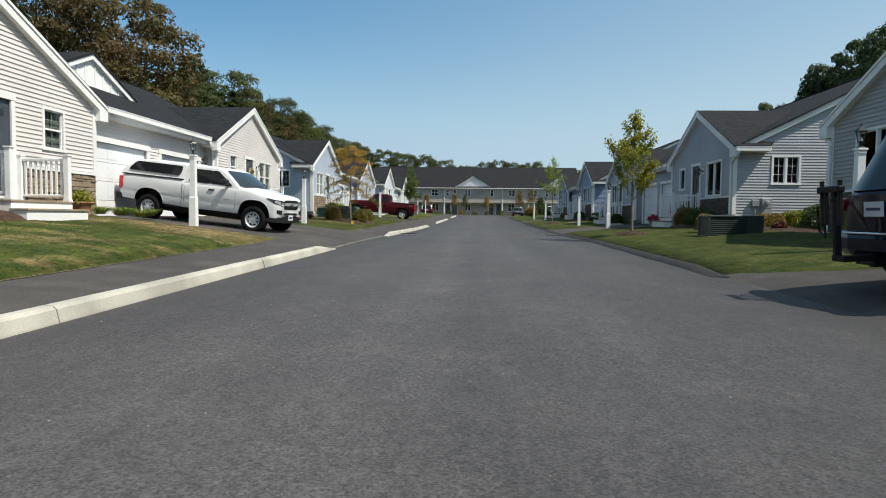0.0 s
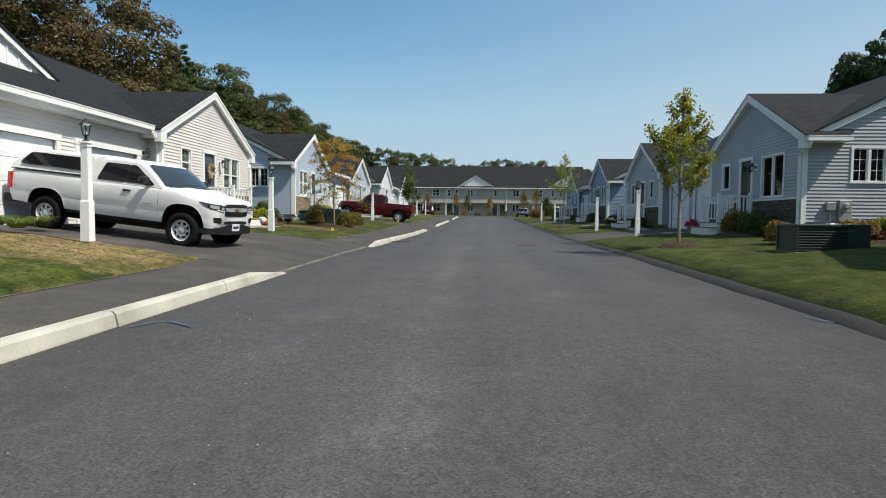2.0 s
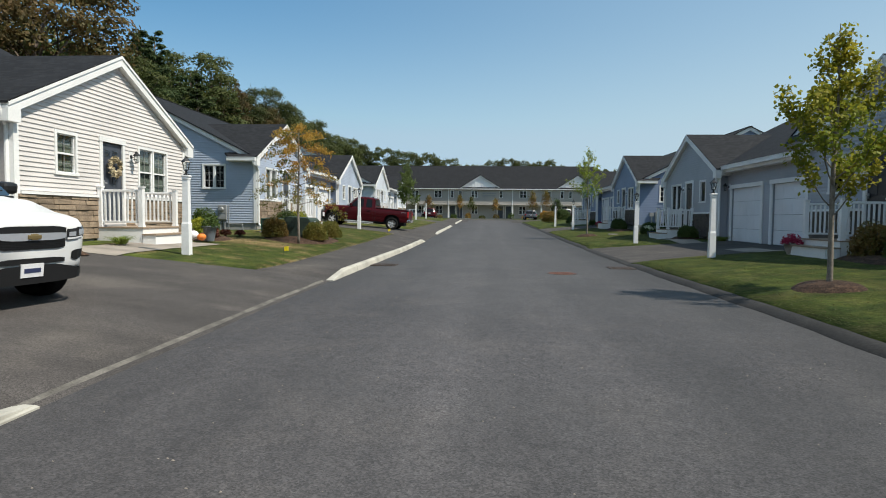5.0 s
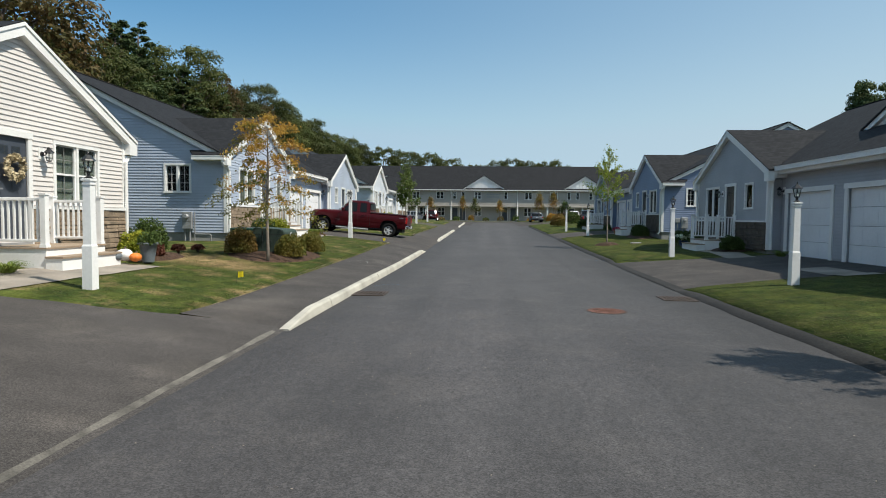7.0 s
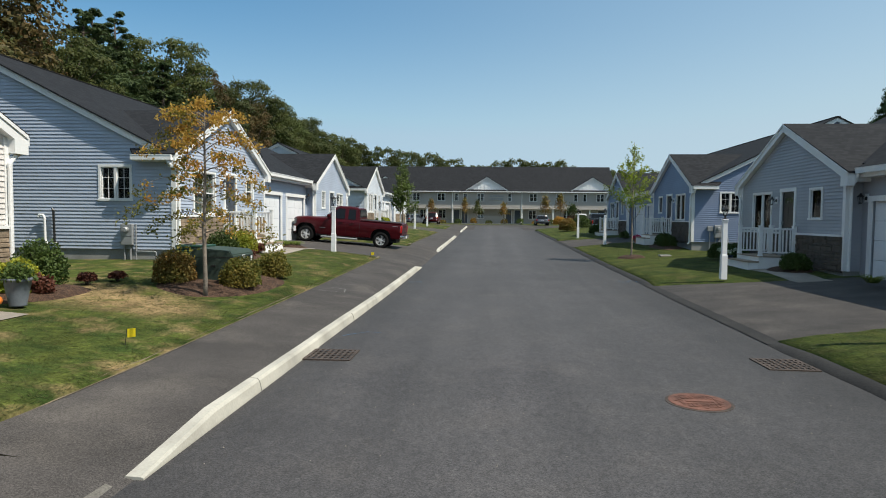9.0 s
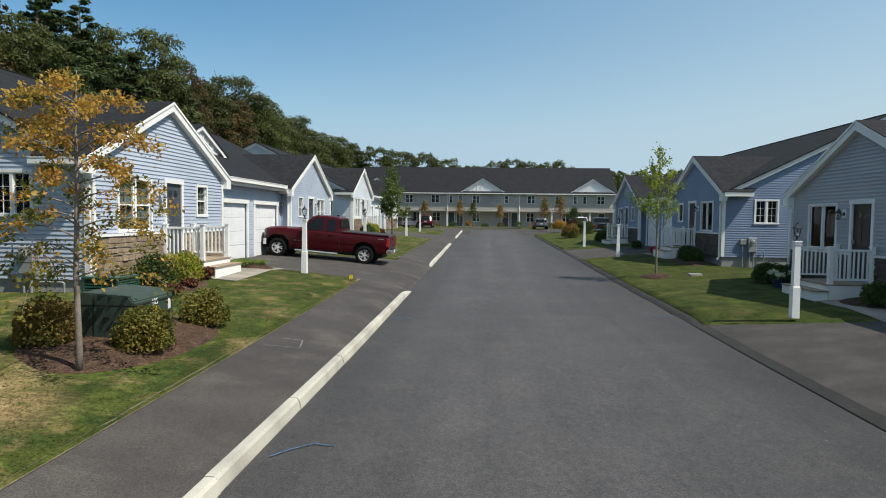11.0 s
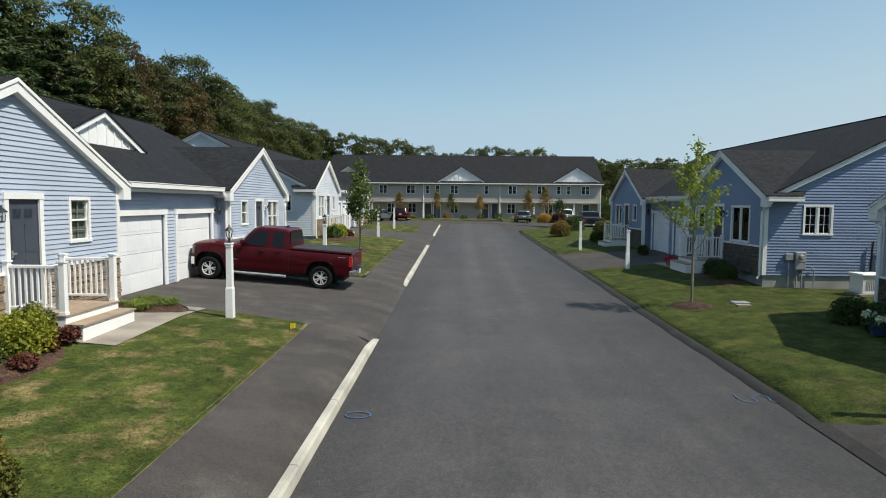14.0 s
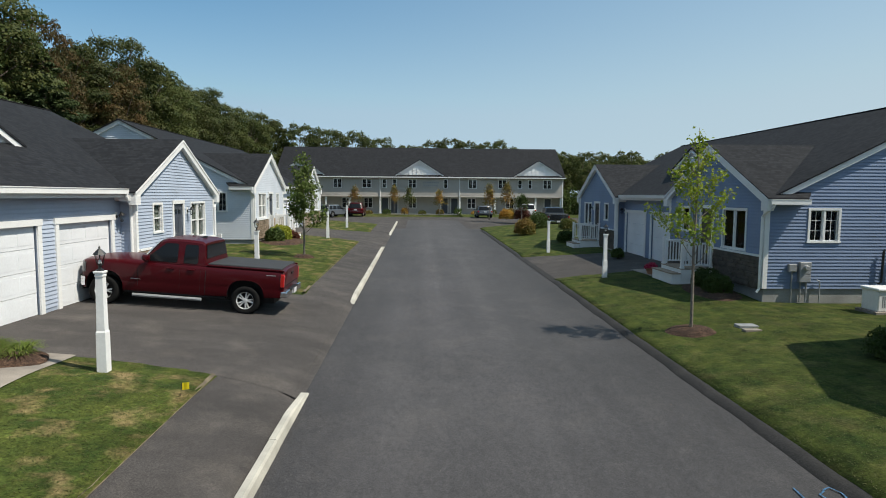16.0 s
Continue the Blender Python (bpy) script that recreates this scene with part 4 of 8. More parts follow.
def duplex(name, m, L, side, label, near=True, seed=1, curtains=False, stone_near=True, plain=False):
    H = thing(name, m, label, "house", "duplex houses")
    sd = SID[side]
    zb, zf = -0.34, -0.95          # bottom of cladding, bottom of foundation
    depth = 2 * RIDGE
    fr = front(0)
    gf = front(0.45)
    # foundation
    part("foundation", boxes((0.03, L - 0.03, 0.80, depth - 0.03, zf, zb), (0.03, G - 0.03, 0.03, 0.80, zf, zb), (L - G + 0.03, L - 0.03, 0.03, 0.80, zf, zb)), FOUND, H, "bare concrete foundation")
    for g0, mir in ((0.0, False), (L - G, True)):
        def W(a, b):
            return (g0 + G - b, g0 + G - a) if mir else (g0 + a, g0 + b)
        dw, dr, sw = W(1.05, 2.62), W(3.25, 4.32), W(5.15, 5.92)
        holes = [(dw[0] + .06, dw[1] - .06, 0.74, 2.03), (dr[0] + .1, dr[1] - .1, 0.0, 2.05), (sw[0] + .06, sw[1] - .06, 1.13, 2.03)]
        cut = [(dw[0], dw[1], 0.70, 2.09), (dr[0], dr[1], -0.2, 2.14), (sw[0], sw[1], 1.09, 2.09)]
        apex = GA - 0.13
        wl = wall_core("wall", fr, g0, g0 + G, zb, 2.3, holes, sd, H, [(g0, 2.3), (g0 + G, 2.3), (g0 + G, apex - GS * G / 2), (g0 + G / 2, apex), (g0, apex - GS * G / 2)])

        def ext(z, g0=g0, apex=apex):
            k = max(0.0, (z - (apex - GS * G / 2)) / GS)
            return (g0 + 0.06 + k, g0 + G - 0.06 - k)
        courses(fr, ext, cut, 0.70, apex, sd, wl, joined=not near)
        stones(fr, g0 + 0.05, dr[0] if not mir else dr[0], zb - 0.05, 0.62, H, near and stone_near, seed + (5 if mir else 0), plain)
        stones(fr, dr[1], g0 + G - 0.05, zb - 0.05, 0.62, H, near and stone_near, seed + 2 + (5 if mir else 0), plain)
        part("ledge", mboxes(fr, (g0 + 0.1, dr[0], 0, 0.085, 0.62, 0.68), (dr[1], g0 + G - 0.1, 0, 0.085, 0.62, 0.68)), WHITE, H)
        window(fr, dw[0], dw[1], 0.70, 2.09, H, 2, curtain=curtains, plain=plain)
        window(fr, sw[0], sw[1], 1.09, 2.09, H, 1, curtain=curtains, plain=plain)
        # door with its casing, lights, handle
        cs = part("door_casing", mboxes(fr, (dr[0], dr[0] + .11, 0, .04, -.12, 2.03), (dr[1] - .11, dr[1], 0, .04, -.12, 2.03), (dr[0] - .02, dr[1] + .02, 0, .05, 2.03, 2.15)), WHITE, H)
        a, b = dr[0] + .11, dr[1] - .11
        mdx = (a + b) / 2
        door = part("door", mboxes(fr, (a, b, -.06, -.02, -.05, 2.03), (a + .12, mdx - .04, -.02, -.012, .25, .85), (mdx + .04, b - .12, -.02, -.012, .25, .85), (a + .12, mdx - .04, -.02, -.012, 1.0, 1.55), (mdx + .04, b - .12, -.02, -.012, 1.0, 1.55)), DOOR_SHADED if plain else DOORP, cs, "panelled entrance door darkened for the shaded front" if plain else "slate grey panelled entrance door")
        part("door_light", mboxes(fr, (a + .16, mdx - .05, -.02, -.01, 1.66, 1.84), (mdx + .05, b - .16, -.02, -.01, 1.66, 1.84)), PANE if near else DARK, cs)
        hx = a + .06
        part("door_handle", mboxes(fr, (hx - .02, hx + .02, -.02, .03, .92, 1.06), (hx - .02, hx + .1, .02, .045, .98, 1.01)), GALV, cs, "satin metal lever")
        part("threshold", mboxes(fr, (a - .05, b + .05, -.06, .06, -.12, -.05)), GALV, cs)
        ls = (dr[0] - .28) if not mir else (dr[1] + .28)
        lantern(fr, ls, 1.78, H)
        # corner boards, rake boards, eaves
        for s in (g0, g0 + G):
            part("corner_board", mboxes(fr, (s - .03 if s == g0 else s - .11, s + .11 if s == g0 else s + .03, -0.11, 0.03, zb, 2.35)), WHITE, H)
        ea, eb = (g0 - .32, GA - GS * (G / 2 + .32)), (g0 + G + .32, GA - GS * (G / 2 + .32))
        ap = (g0 + G / 2, GA)
        bm = bmesh.new()
        t = (lambda s, o, z: (s, 0.0 - o, z))
        board(bm, (ea[0], ea[1] - .02), (ap[0], ap[1] - .02), 0.2, 0.16, t)
        board(bm, (ap[0], ap[1] - .02), (eb[0], eb[1] - .02), 0.2, 0.16, t)
        board(bm, (ea[0], ea[1] + .04), (ap[0], ap[1] + .04), 0.07, 0.185, t)
        board(bm, (ap[0], ap[1] + .04), (eb[0], eb[1] + .04), 0.07, 0.185, t)
        for s0_, s1_ in ((ea[0] - .005, g0 + .02), (g0 + G - .02, eb[0] + .005)):
            mbox(bm, t, s0_, s1_, -0.04, 0.165, ea[1] - .33, ea[1] - .05)
        bmesh.ops.recalc_face_normals(bm, faces=bm.faces)
        part("rake_board", bm, WHITE, H)
        # soffit and gutter along the gable's outer eaves
        run = 1.1
        outer = g0 if not mir else g0 + G
        sg = -1 if not mir else 1
        part("soffit", boxes((min(outer, outer + sg * .32), max(outer, outer + sg * .32), 0.04, run, ea[1] - .16, ea[1] - .12)), WHITE, H)
        inner = g0 + G if not mir else g0
        part("soffit", boxes((min(inner, inner - sg * .34), max(inner, inner - sg * .34), -.03, .50, ea[1] - .22, ea[1] - .02)), WHITE, H)
        o1, o2 = outer + sg * .32, outer + sg * .44
        part("gutter", boxes((min(o1, o2), max(o1, o2), -.1, run, ea[1] - .14, ea[1] - .01), (min(o1, o2 + sg * .01), max(o1, o2 + sg * .01), -.1, run, ea[1] - .01, ea[1] + .01)), WHITE, H)
        bm = bmesh.new()
        tube(bm, [(outer + sg * .38, .02, ea[1] - .12), (outer + sg * .375, .0, ea[1] - .22), (outer + sg * .30, -.03, ea[1] - .29), (outer + sg * .06, -.07, ea[1] - .41), (outer - sg * .05, -.08, ea[1] - .52), (outer - sg * .05, -.08, zb - .02), (outer - sg * .05, -.16, zb - .12)], [.042] * 7, 8)
        part("downspout", bm, WHITE, H)
        # small roof running back into the main roof
        back = (GA + .03 - EZ) / MS + .4
        yb = -.17
        zlow = ea[1] + .06
        ylow = max(0.3, (zlow - EZ) / MS)
        part("roof_slope", slope([(ea[0] - .03, yb, zlow), (ap[0], yb, GA + .06), (ap[0], back, GA + .06), (ea[0] - .03, ylow + .78, zlow)]), ROOF_B, H, "dark shingled gable roof")
        part("roof_slope", slope([(ap[0], yb, GA + .06), (eb[0] + .03, yb, zlow), (eb[0] + .03, ylow + .78, zlow), (ap[0], back, GA + .06)]), ROOF_B, H, "dark shingled gable roof")
        # return wall between gable front and garage wall
        uu = g0 + G if not mir else g0
        ff = end_hi(uu) if not mir else end_lo(uu)
        part("return_wall", mboxes(ff, (0.0, .45, -.16, 0, zb, 2.3)), sd, H)
        courses(ff, lambda z: (0.1, .45), [], zb, 2.3, sd, H, joined=True)
        # downspout at the inner corner
        dg = 1 if not mir else -1
        ge = EZ + .05 + MS * .16
        bm = bmesh.new()
        tube(bm, [(uu + dg * .42, .05, ge - .14), (uu + dg * .41, .05, ge - .25), (uu + dg * .34, .06, ge - .33), (uu + dg * .12, .09, ge - .44), (uu + dg * .065, .10, ge - .52), (uu + dg * .065, .10, 0.2), (uu + dg * .065, .10, zb)], [.042] * 7, 8)
        part("downspout", bm, WHITE, H)
        # end wall of the house with the big gable
        ue = 0.0 if not mir else L
        fe = end_lo(ue) if not mir else end_hi(ue)
        pw = (1.30, 2.32)
        zr = EZ - .12
        top = zr + MS * RIDGE
        we = wall_core("wall", fe, 0.16, depth, zb, zr, [(pw[0] + .06, pw[1] - .06, 1.13, 2.07)], sd, H, [(0.16, zr), (depth, zr), (RIDGE, top)])

        def exts(z):
            k = max(0.0, (z - zr) / MS)
            return (0.06 + k, depth - 0.06 - k)
        if not (mir and not near):
            courses(fe, exts, [(pw[0], pw[1], 1.07, 2.13)], zb, top, sd, we, joined=not near or mir)
        window(fe, pw[0], pw[1], 1.07, 2.13, H, 3)
        bm = bmesh.new()
        board(bm, (.25, EZ + MS * .25), (RIDGE, EZ + MS * RIDGE), .2, .13, fe)
        board(bm, (RIDGE, EZ + MS * RIDGE), (depth + .3, EZ - MS * .3), .2, .13, fe)
        bmesh.ops.recalc_face_normals(bm, faces=bm.faces)
        part("rake_board", bm, WHITE, H)
    # garage wall, doors
    g0, g1 = G, L - G
    mid = (g0 + g1) / 2
    doors = [(mid - .28 - 2.95, mid - .28), (mid + .28, mid + .28 + 2.95)]
    gz0 = -0.51
    gt = gz0 + 2.27
    wl = wall_core("wall", gf, g0, g1, gz0, 2.32, [(a + .12, b - .12, gz0, gt - .12) for a, b in doors], sd, H)
    courses(gf, lambda z: (g0, g1), [(a, b, -1, gt) for a, b in doors], gz0 + .1, 2.3, sd, wl, joined=not near)
    for a, b in doors:
        cs = part("garage_casing", mboxes(gf, (a, a + .15, 0, .045, gz0, gt - .15), (b - .15, b, 0, .045, gz0, gt - .15), (a - .03, b + .03, 0, .055, gt - .15, gt)), WHITE, H)
        h = (gt - .15 - gz0) / 4
        for i in range(4):
            bs = [(a + .15, b - .15, -.1, -.06, gz0 + i * h + .006, gz0 + (i + 1) * h - .004)]
            pw = (b - a - .3) / 4
            for q in range(4):
                x0 = a + .15 + q * pw
                bs.append((x0 + .06, x0 + pw - .06, -.06, -.055, gz0 + i * h + .09, gz0 + (i + 1) * h - .09))
            part("garage_panel", mboxes(gf, *bs), GARAGE, cs)
    lantern(gf, g1 - .3, 1.72, H)
    lantern(gf, g0 + .2, 1.72, H)
    # main roof
    e = .16
    zr = EZ + .05
    part("roof_slope", slope([(-.2, .12, zr + MS * .12), (g0 - .0, .5, zr + MS * .5), (g0 - .0, RIDGE, zr + MS * RIDGE), (-.2, RIDGE, zr + MS * RIDGE)]), ROOF_A, H, "dark shingled main roof")
    part("roof_slope", slope([(g0, e, zr + MS * e), (g1, e, zr + MS * e), (g1, RIDGE, zr + MS * RIDGE), (g0, RIDGE, zr + MS * RIDGE)]), ROOF_A, H, "dark shingled main roof")
    part("roof_slope", slope([(g1, .5, zr + MS * .5), (L + .2, .12, zr + MS * .12), (L + .2, RIDGE, zr + MS * RIDGE), (g1, RIDGE, zr + MS * RIDGE)]), ROOF_A, H, "dark shingled main roof")
    part("roof_slope", slope([(-.2, RIDGE, zr + MS * RIDGE), (L + .2, RIDGE, zr + MS * RIDGE), (L + .2, depth + .3, zr - MS * .3), (-.2, depth + .3, zr - MS * .3)]), ROOF_A, H, "dark shingled main roof")
    part("ridge_cap", boxes((-.2, L + .2, RIDGE - .10, RIDGE + .10, zr + MS * RIDGE - .05, zr + MS * RIDGE + .006), bevel=.02), ROOF_A, H)
    part("fascia", boxes((g0 + .02, g1 - .02, e - .02, e + .02, zr + MS * e - .27, zr + MS * e - .03), (g0 + .02, g1 - .02, e + .02, .45, zr + MS * e - .27, zr + MS * e - .235)), WHITE, H)
    part("gutter", boxes((g0 + .33, g1 - .33, e - .15, e - .02, zr + MS * e - .16, zr + MS * e - .03), (g0 + .33, g1 - .33, e - .165, e - .02, zr + MS * e - .03, zr + MS * e - .01)), WHITE, H)
    # decorative dormer gable over the garages
    dy, hw, za = 2.5, 2.35, 4.72
    zb2 = zr + MS * dy - .05
    fd = front(dy)
    dorm = part("dormer", prism(bmesh.new(), [(mid - hw + .15, zb2), (mid + hw - .15, zb2), (mid, za - .1)], dy, dy + 2.6), VINYL, H, "white board-and-batten dormer gable")
    bm = bmesh.new()
    k = 0.25
    while k < hw - .35:
        for s in (mid - k, mid + k):
            piece("batten", [fd(*p) for p in boxv(s - .025, s + .025, 0, .03, zb2, za - .1 - (za - zb2) * abs(s - mid) / hw - .1)], BOXF, WHITE, dorm)
        k += .42
    bm = bmesh.new()
    fdd = front(dy)
    board(bm, (mid - hw - .1, zb2 - .02), (mid, za), .17, .12, fdd)
    board(bm, (mid, za), (mid + hw + .1, zb2 - .02), .17, .12, fdd)
    bmesh.ops.recalc_face_normals(bm, faces=bm.faces)
    part("rake_board", bm, WHITE, dorm)
    bm = bmesh.new()
    yb = (za + .05 - zr) / MS + .3
    slab(bm, [(mid - hw - .15, dy - .15, zb2 + .02), (mid, dy - .15, za + .06), (mid, yb, za + .06), (mid - hw - .15, dy + .3, zb2 + .02)], .07)
    slab(bm, [(mid, dy - .15, za + .06), (mid + hw + .15, dy - .15, zb2 + .02), (mid + hw + .15, dy + .3, zb2 + .02), (mid, yb, za + .06)], .07)
    bmesh.ops.recalc_face_normals(bm, faces=bm.faces)
    part("dormer_roof", bm, ROOF_B, dorm)
    # back wall
    part("wall", boxes((0, L, depth - .16, depth, zb, EZ - .1)), sd, H)
    return H


HOUSES = [
    ("duplex_house", (-9.95, 8.4, 1.18, 90), 21.6, "beige", "beige vinyl-sided single-storey duplex with dark shingle roof", True, 11),
    ("duplex_house", (-9.95, 36.25, 1.42, 90), 21.6, "blue", "light blue vinyl-sided duplex house with two white garages", True, 23),
    ("duplex_house", (-9.95, 64.1, 1.80, 90), 21.6, "pale", "pale grey vinyl-sided duplex house further along the road", False, 37),
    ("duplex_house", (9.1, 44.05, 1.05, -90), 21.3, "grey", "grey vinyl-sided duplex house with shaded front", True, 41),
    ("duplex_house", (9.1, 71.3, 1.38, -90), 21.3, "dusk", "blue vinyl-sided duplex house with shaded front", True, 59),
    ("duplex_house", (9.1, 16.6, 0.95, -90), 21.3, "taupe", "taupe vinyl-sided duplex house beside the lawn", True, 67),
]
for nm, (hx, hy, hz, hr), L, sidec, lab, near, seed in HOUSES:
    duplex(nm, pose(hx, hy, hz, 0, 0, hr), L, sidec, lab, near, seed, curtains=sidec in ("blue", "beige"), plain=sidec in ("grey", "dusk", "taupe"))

# ---------------------------------------------------------------- porches, walks, planting beds
def porch(m, y_label="white-railed entrance porch with two wooden steps"):
    """Local x along the facade, -y towards the street, z up from the threshold."""
    P = thing("porch", m, y_label, "porch", "porches")
    w, d, zt = 1.8, 1.22, -0.10
    n = 8
    for i in range(n):
        a = -d + i * d / n
        piece("deck_board", boxv(0, w, a + .004, a + d / n - .004, zt - .03, zt), BOXF, DECK, P)
    part("skirt", boxes((0.02, w - .02, -d + .03, -d + .05, zt - .2, zt - .03), (0.02, .04, -d + .05, 0, zt - .75, zt - .03), (w - .04, w - .02, -d + .05, 0, zt - .75, zt - .03)), WHITE, P)
    st = part("step", boxes((0, w, -d - .3, -d + .03, zt - .55, zt - .2)), WHITE, P, "white step with wooden tread")
    part("tread", boxes((-.02, w + .02, -d - .33, -d + .03, zt - .2, zt - .165)), DECK, st)
    for s in (0.08, w - .08):
        rail = part("handrail", boxes((s - .035, s + .035, -d + .1, -.1, zt + .86, zt + .92), bevel=.008), VINYL, P)
        part("bottom_rail", boxes((s - .025, s + .025, -d + .1, -.1, zt + .1, zt + .15), bevel=.008), VINYL, P)
        for k in range(8):
            y = -d + .22 + k * (d - .42) / 7
            piece("baluster", boxv(s - .018, s + .018, y - .018, y + .018, zt + .15, zt + .86), BOXF, VINYL, rail)
        for y in (-d + .09, -.08):
            po = part("post", boxes((s - .055, s + .055, y - .055, y + .055, zt, zt + .97), bevel=.006), VINYL, P)
            part("post_cap", boxes((s - .07, s + .07, y - .07, y + .07, zt + .97, zt + 1.0)), VINYL, po)
            part("post_base", boxes((s - .065, s + .065, y - .065, y + .065, zt, zt + .05)), VINYL, po)
    return P


PORCHES = [(-1, 8.4 + 2.65, 1.18, 0), (-1, 8.4 + 21.6 - 7.1 + 2.62, 1.18, 0), (-1, 36.25 + 3.1, 1.42, 0), (-1, 36.25 + 14.5 + 2.62, 1.42, 0), (-1, 64.1 + 3.1, 1.8, 0),
           (1, 22.75 + 3.1, 1.05, 0), (1, 22.75 + 14.2 + 2.6, 1.05, 0), (1, 50 + 3.1, 1.38, 0), (1, 50 + 14.2 + 2.6, 1.38, 0)]
for sd, y, z, _ in PORCHES:
    porch(pose(-9.95, y, z, 0, 0, 90) if sd < 0 else pose(9.1, y + 1.8, z, 0, 0, -90))

# concrete walks from porch to drive
WALKS = ((-9.0, -7.7, 22.7, 27.6, -1), (-8.95, -7.8, 39.3, 43.35, -1), (7.6, 8.5, 36.3, 41.5, 1), (7.6, 8.5, 29.5, 32, 1), (7.6, 8.5, 53, 57.4, 1))
for x0, x1, y0, y1, sd in WALKS:
    ys = list(np.linspace(y0, y1, 12))
    sheet_ob = sheet("walkway", [x0 + (x1 - x0) * i / 4 for i in range(5)], ys, lambda x, y: max(ground_level(x, y), -9 if in_drive(x, y) is None else in_drive(x, y)) + 0.016, PAVER)
    tagged(sheet_ob, "pale concrete front walk", "walkway", kind="structure")

# mulch beds under the shrubs
def bed(name, cx, cy, rx, ry, h=0.06, label="bark mulch bed round the plants"):
    bm = bmesh.new()
    seg, rings = 28, 5
    prev = [bm.verts.new((cx, cy, land(cx, cy) + h + .06))]
    for r in range(1, rings + 1):
        k = r / rings
        ring = []
        for j in range(seg):
            a = 2 * math.pi * j / seg
            wob = 1 + 0.10 * noise.noise((cx + math.cos(a) * 1.3, cy + math.sin(a) * 1.3, 2.0))
            x, y = cx + rx * k * wob * math.cos(a), cy + ry * k * wob * math.sin(a)
            ring.append(bm.verts.new((x, y, land(x, y) + (h + .06) * (1 - k ** 3) + bump_noise(x, y) - .02 * (k == 1) + .012)))
        for j in range(seg):
            if r == 1:
                bm.faces.new([prev[0], ring[j], ring[(j + 1) % seg]])
            else:
                bm.faces.new([prev[j], ring[j], ring[(j + 1) % seg], prev[(j + 1) % seg]])
        prev = ring
    return tagged(part(name, bm, MULCH, smooth=True), label, "mulch", kind="structure")


BEDS = ((-6.85, 32.5, 1.25, 2.0), (-9.0, 37.6, 0.95, 1.5), (-8.95, 29.3, .75, 1.2), (5.17, 21.2, .55, .55), (5.53, 46.97, .6, .6), (8.3, 24.6, .75, 1.7), (8.45, 38.7, .6, .9), (8.3, 51.6, .75, 1.5), (-8.9, 22.2, .9, .5), (-8.8, 66.0, 1.2, 2.0), (-6.7, 60.4, .5, .5), (-9.2, 11.0, .8, 1.2), (9.75, 19.6, 1.3, 1.5), (-8.95, 42.7, .95, 0.75))
for cx, cy, rx, ry in BEDS:
    bed("planting_bed", cx, cy, rx, ry)

# ---------------------------------------------------------------- lamp posts
def lamp_post(x, y, first=[None]):
    z = surface(x, y) - 0.02
    if first[0]:
        copy_thing(first[0], pose(x, y, z))
        return
    P = thing("lamp_post", pose(x, y, z), "white boxed lamp post with black lantern on the lawn", "lamp post", "driveway lamp posts")
    bm = bmesh.new()
    steps = ((.084, 0), (.080, .70), (.068, .73), (.060, 1.72))
    for (w0, z0), (w1, z1) in zip(steps, steps[1:]):
        hexa(bm, [(-w0, -w0, z0), (w0, -w0, z0), (w0, w0, z0), (-w0, w0, z0), (-w1, -w1, z1), (w1, -w1, z1), (w1, w1, z1), (-w1, w1, z1)])
    part("shaft", bm, VINYL, P)
    bm = boxes((-.072, .072, -.072, .072, 1.66, 1.70), (-.084, .084, -.084, .084, 1.72, 1.76), bevel=.008)
    part("cap", bm, VINYL, P)
    bm = bmesh.new()
    lathe(bm, [(.06, 1.760), (.06, 1.780), (.025, 1.800), (.025, 1.850), (.05, 1.860), (.05, 1.875)], 12)
    part("socket", bm, BLACK, P)
    bm = bmesh.new()
    for k in range(6):
        a = 2 * math.pi * k / 6
        t = bmesh.new()
        tube(t, [(.05 * math.cos(a), .05 * math.sin(a), 1.870), (.085 * math.cos(a), .085 * math.sin(a), 2.040)], [.006, .006], 5)
        part("lantern_bar", t, BLACK, P)
    lathe(bm, [(.11, 2.040), (.10, 2.060), (.05, 2.110), (.03, 2.130), (.012, 2.140), (.018, 2.160), (.003, 2.190)], 6)
    part("lantern_roof", bm, BLACK, P, "black six-sided lantern roof")
    bm = bmesh.new()
    lathe(bm, [(.046, 1.875), (.078, 2.035)], 6)
    part("lantern_glass", bm, PANE, P)
    bm = bmesh.new()
    lathe(bm, [(.012, 1.80), (.012, 1.86), (.028, 1.89), (.02, 1.94), (.004, 1.95)], 8)
    part("bulb", bm, VINYL, P)
    first[0] = P


for px, py in ((-7.07, 14.92), (-6.91, 24.05), (-6.85, 42.45), (-6.9, 52.9), (-7.0, 70.2), (-7.0, 80.6), (5.83, 28.2), (6.0, 37.4), (5.97, 55.7), (5.83, 65.6), (6.5, 11.0)):
    lamp_post(px, py)

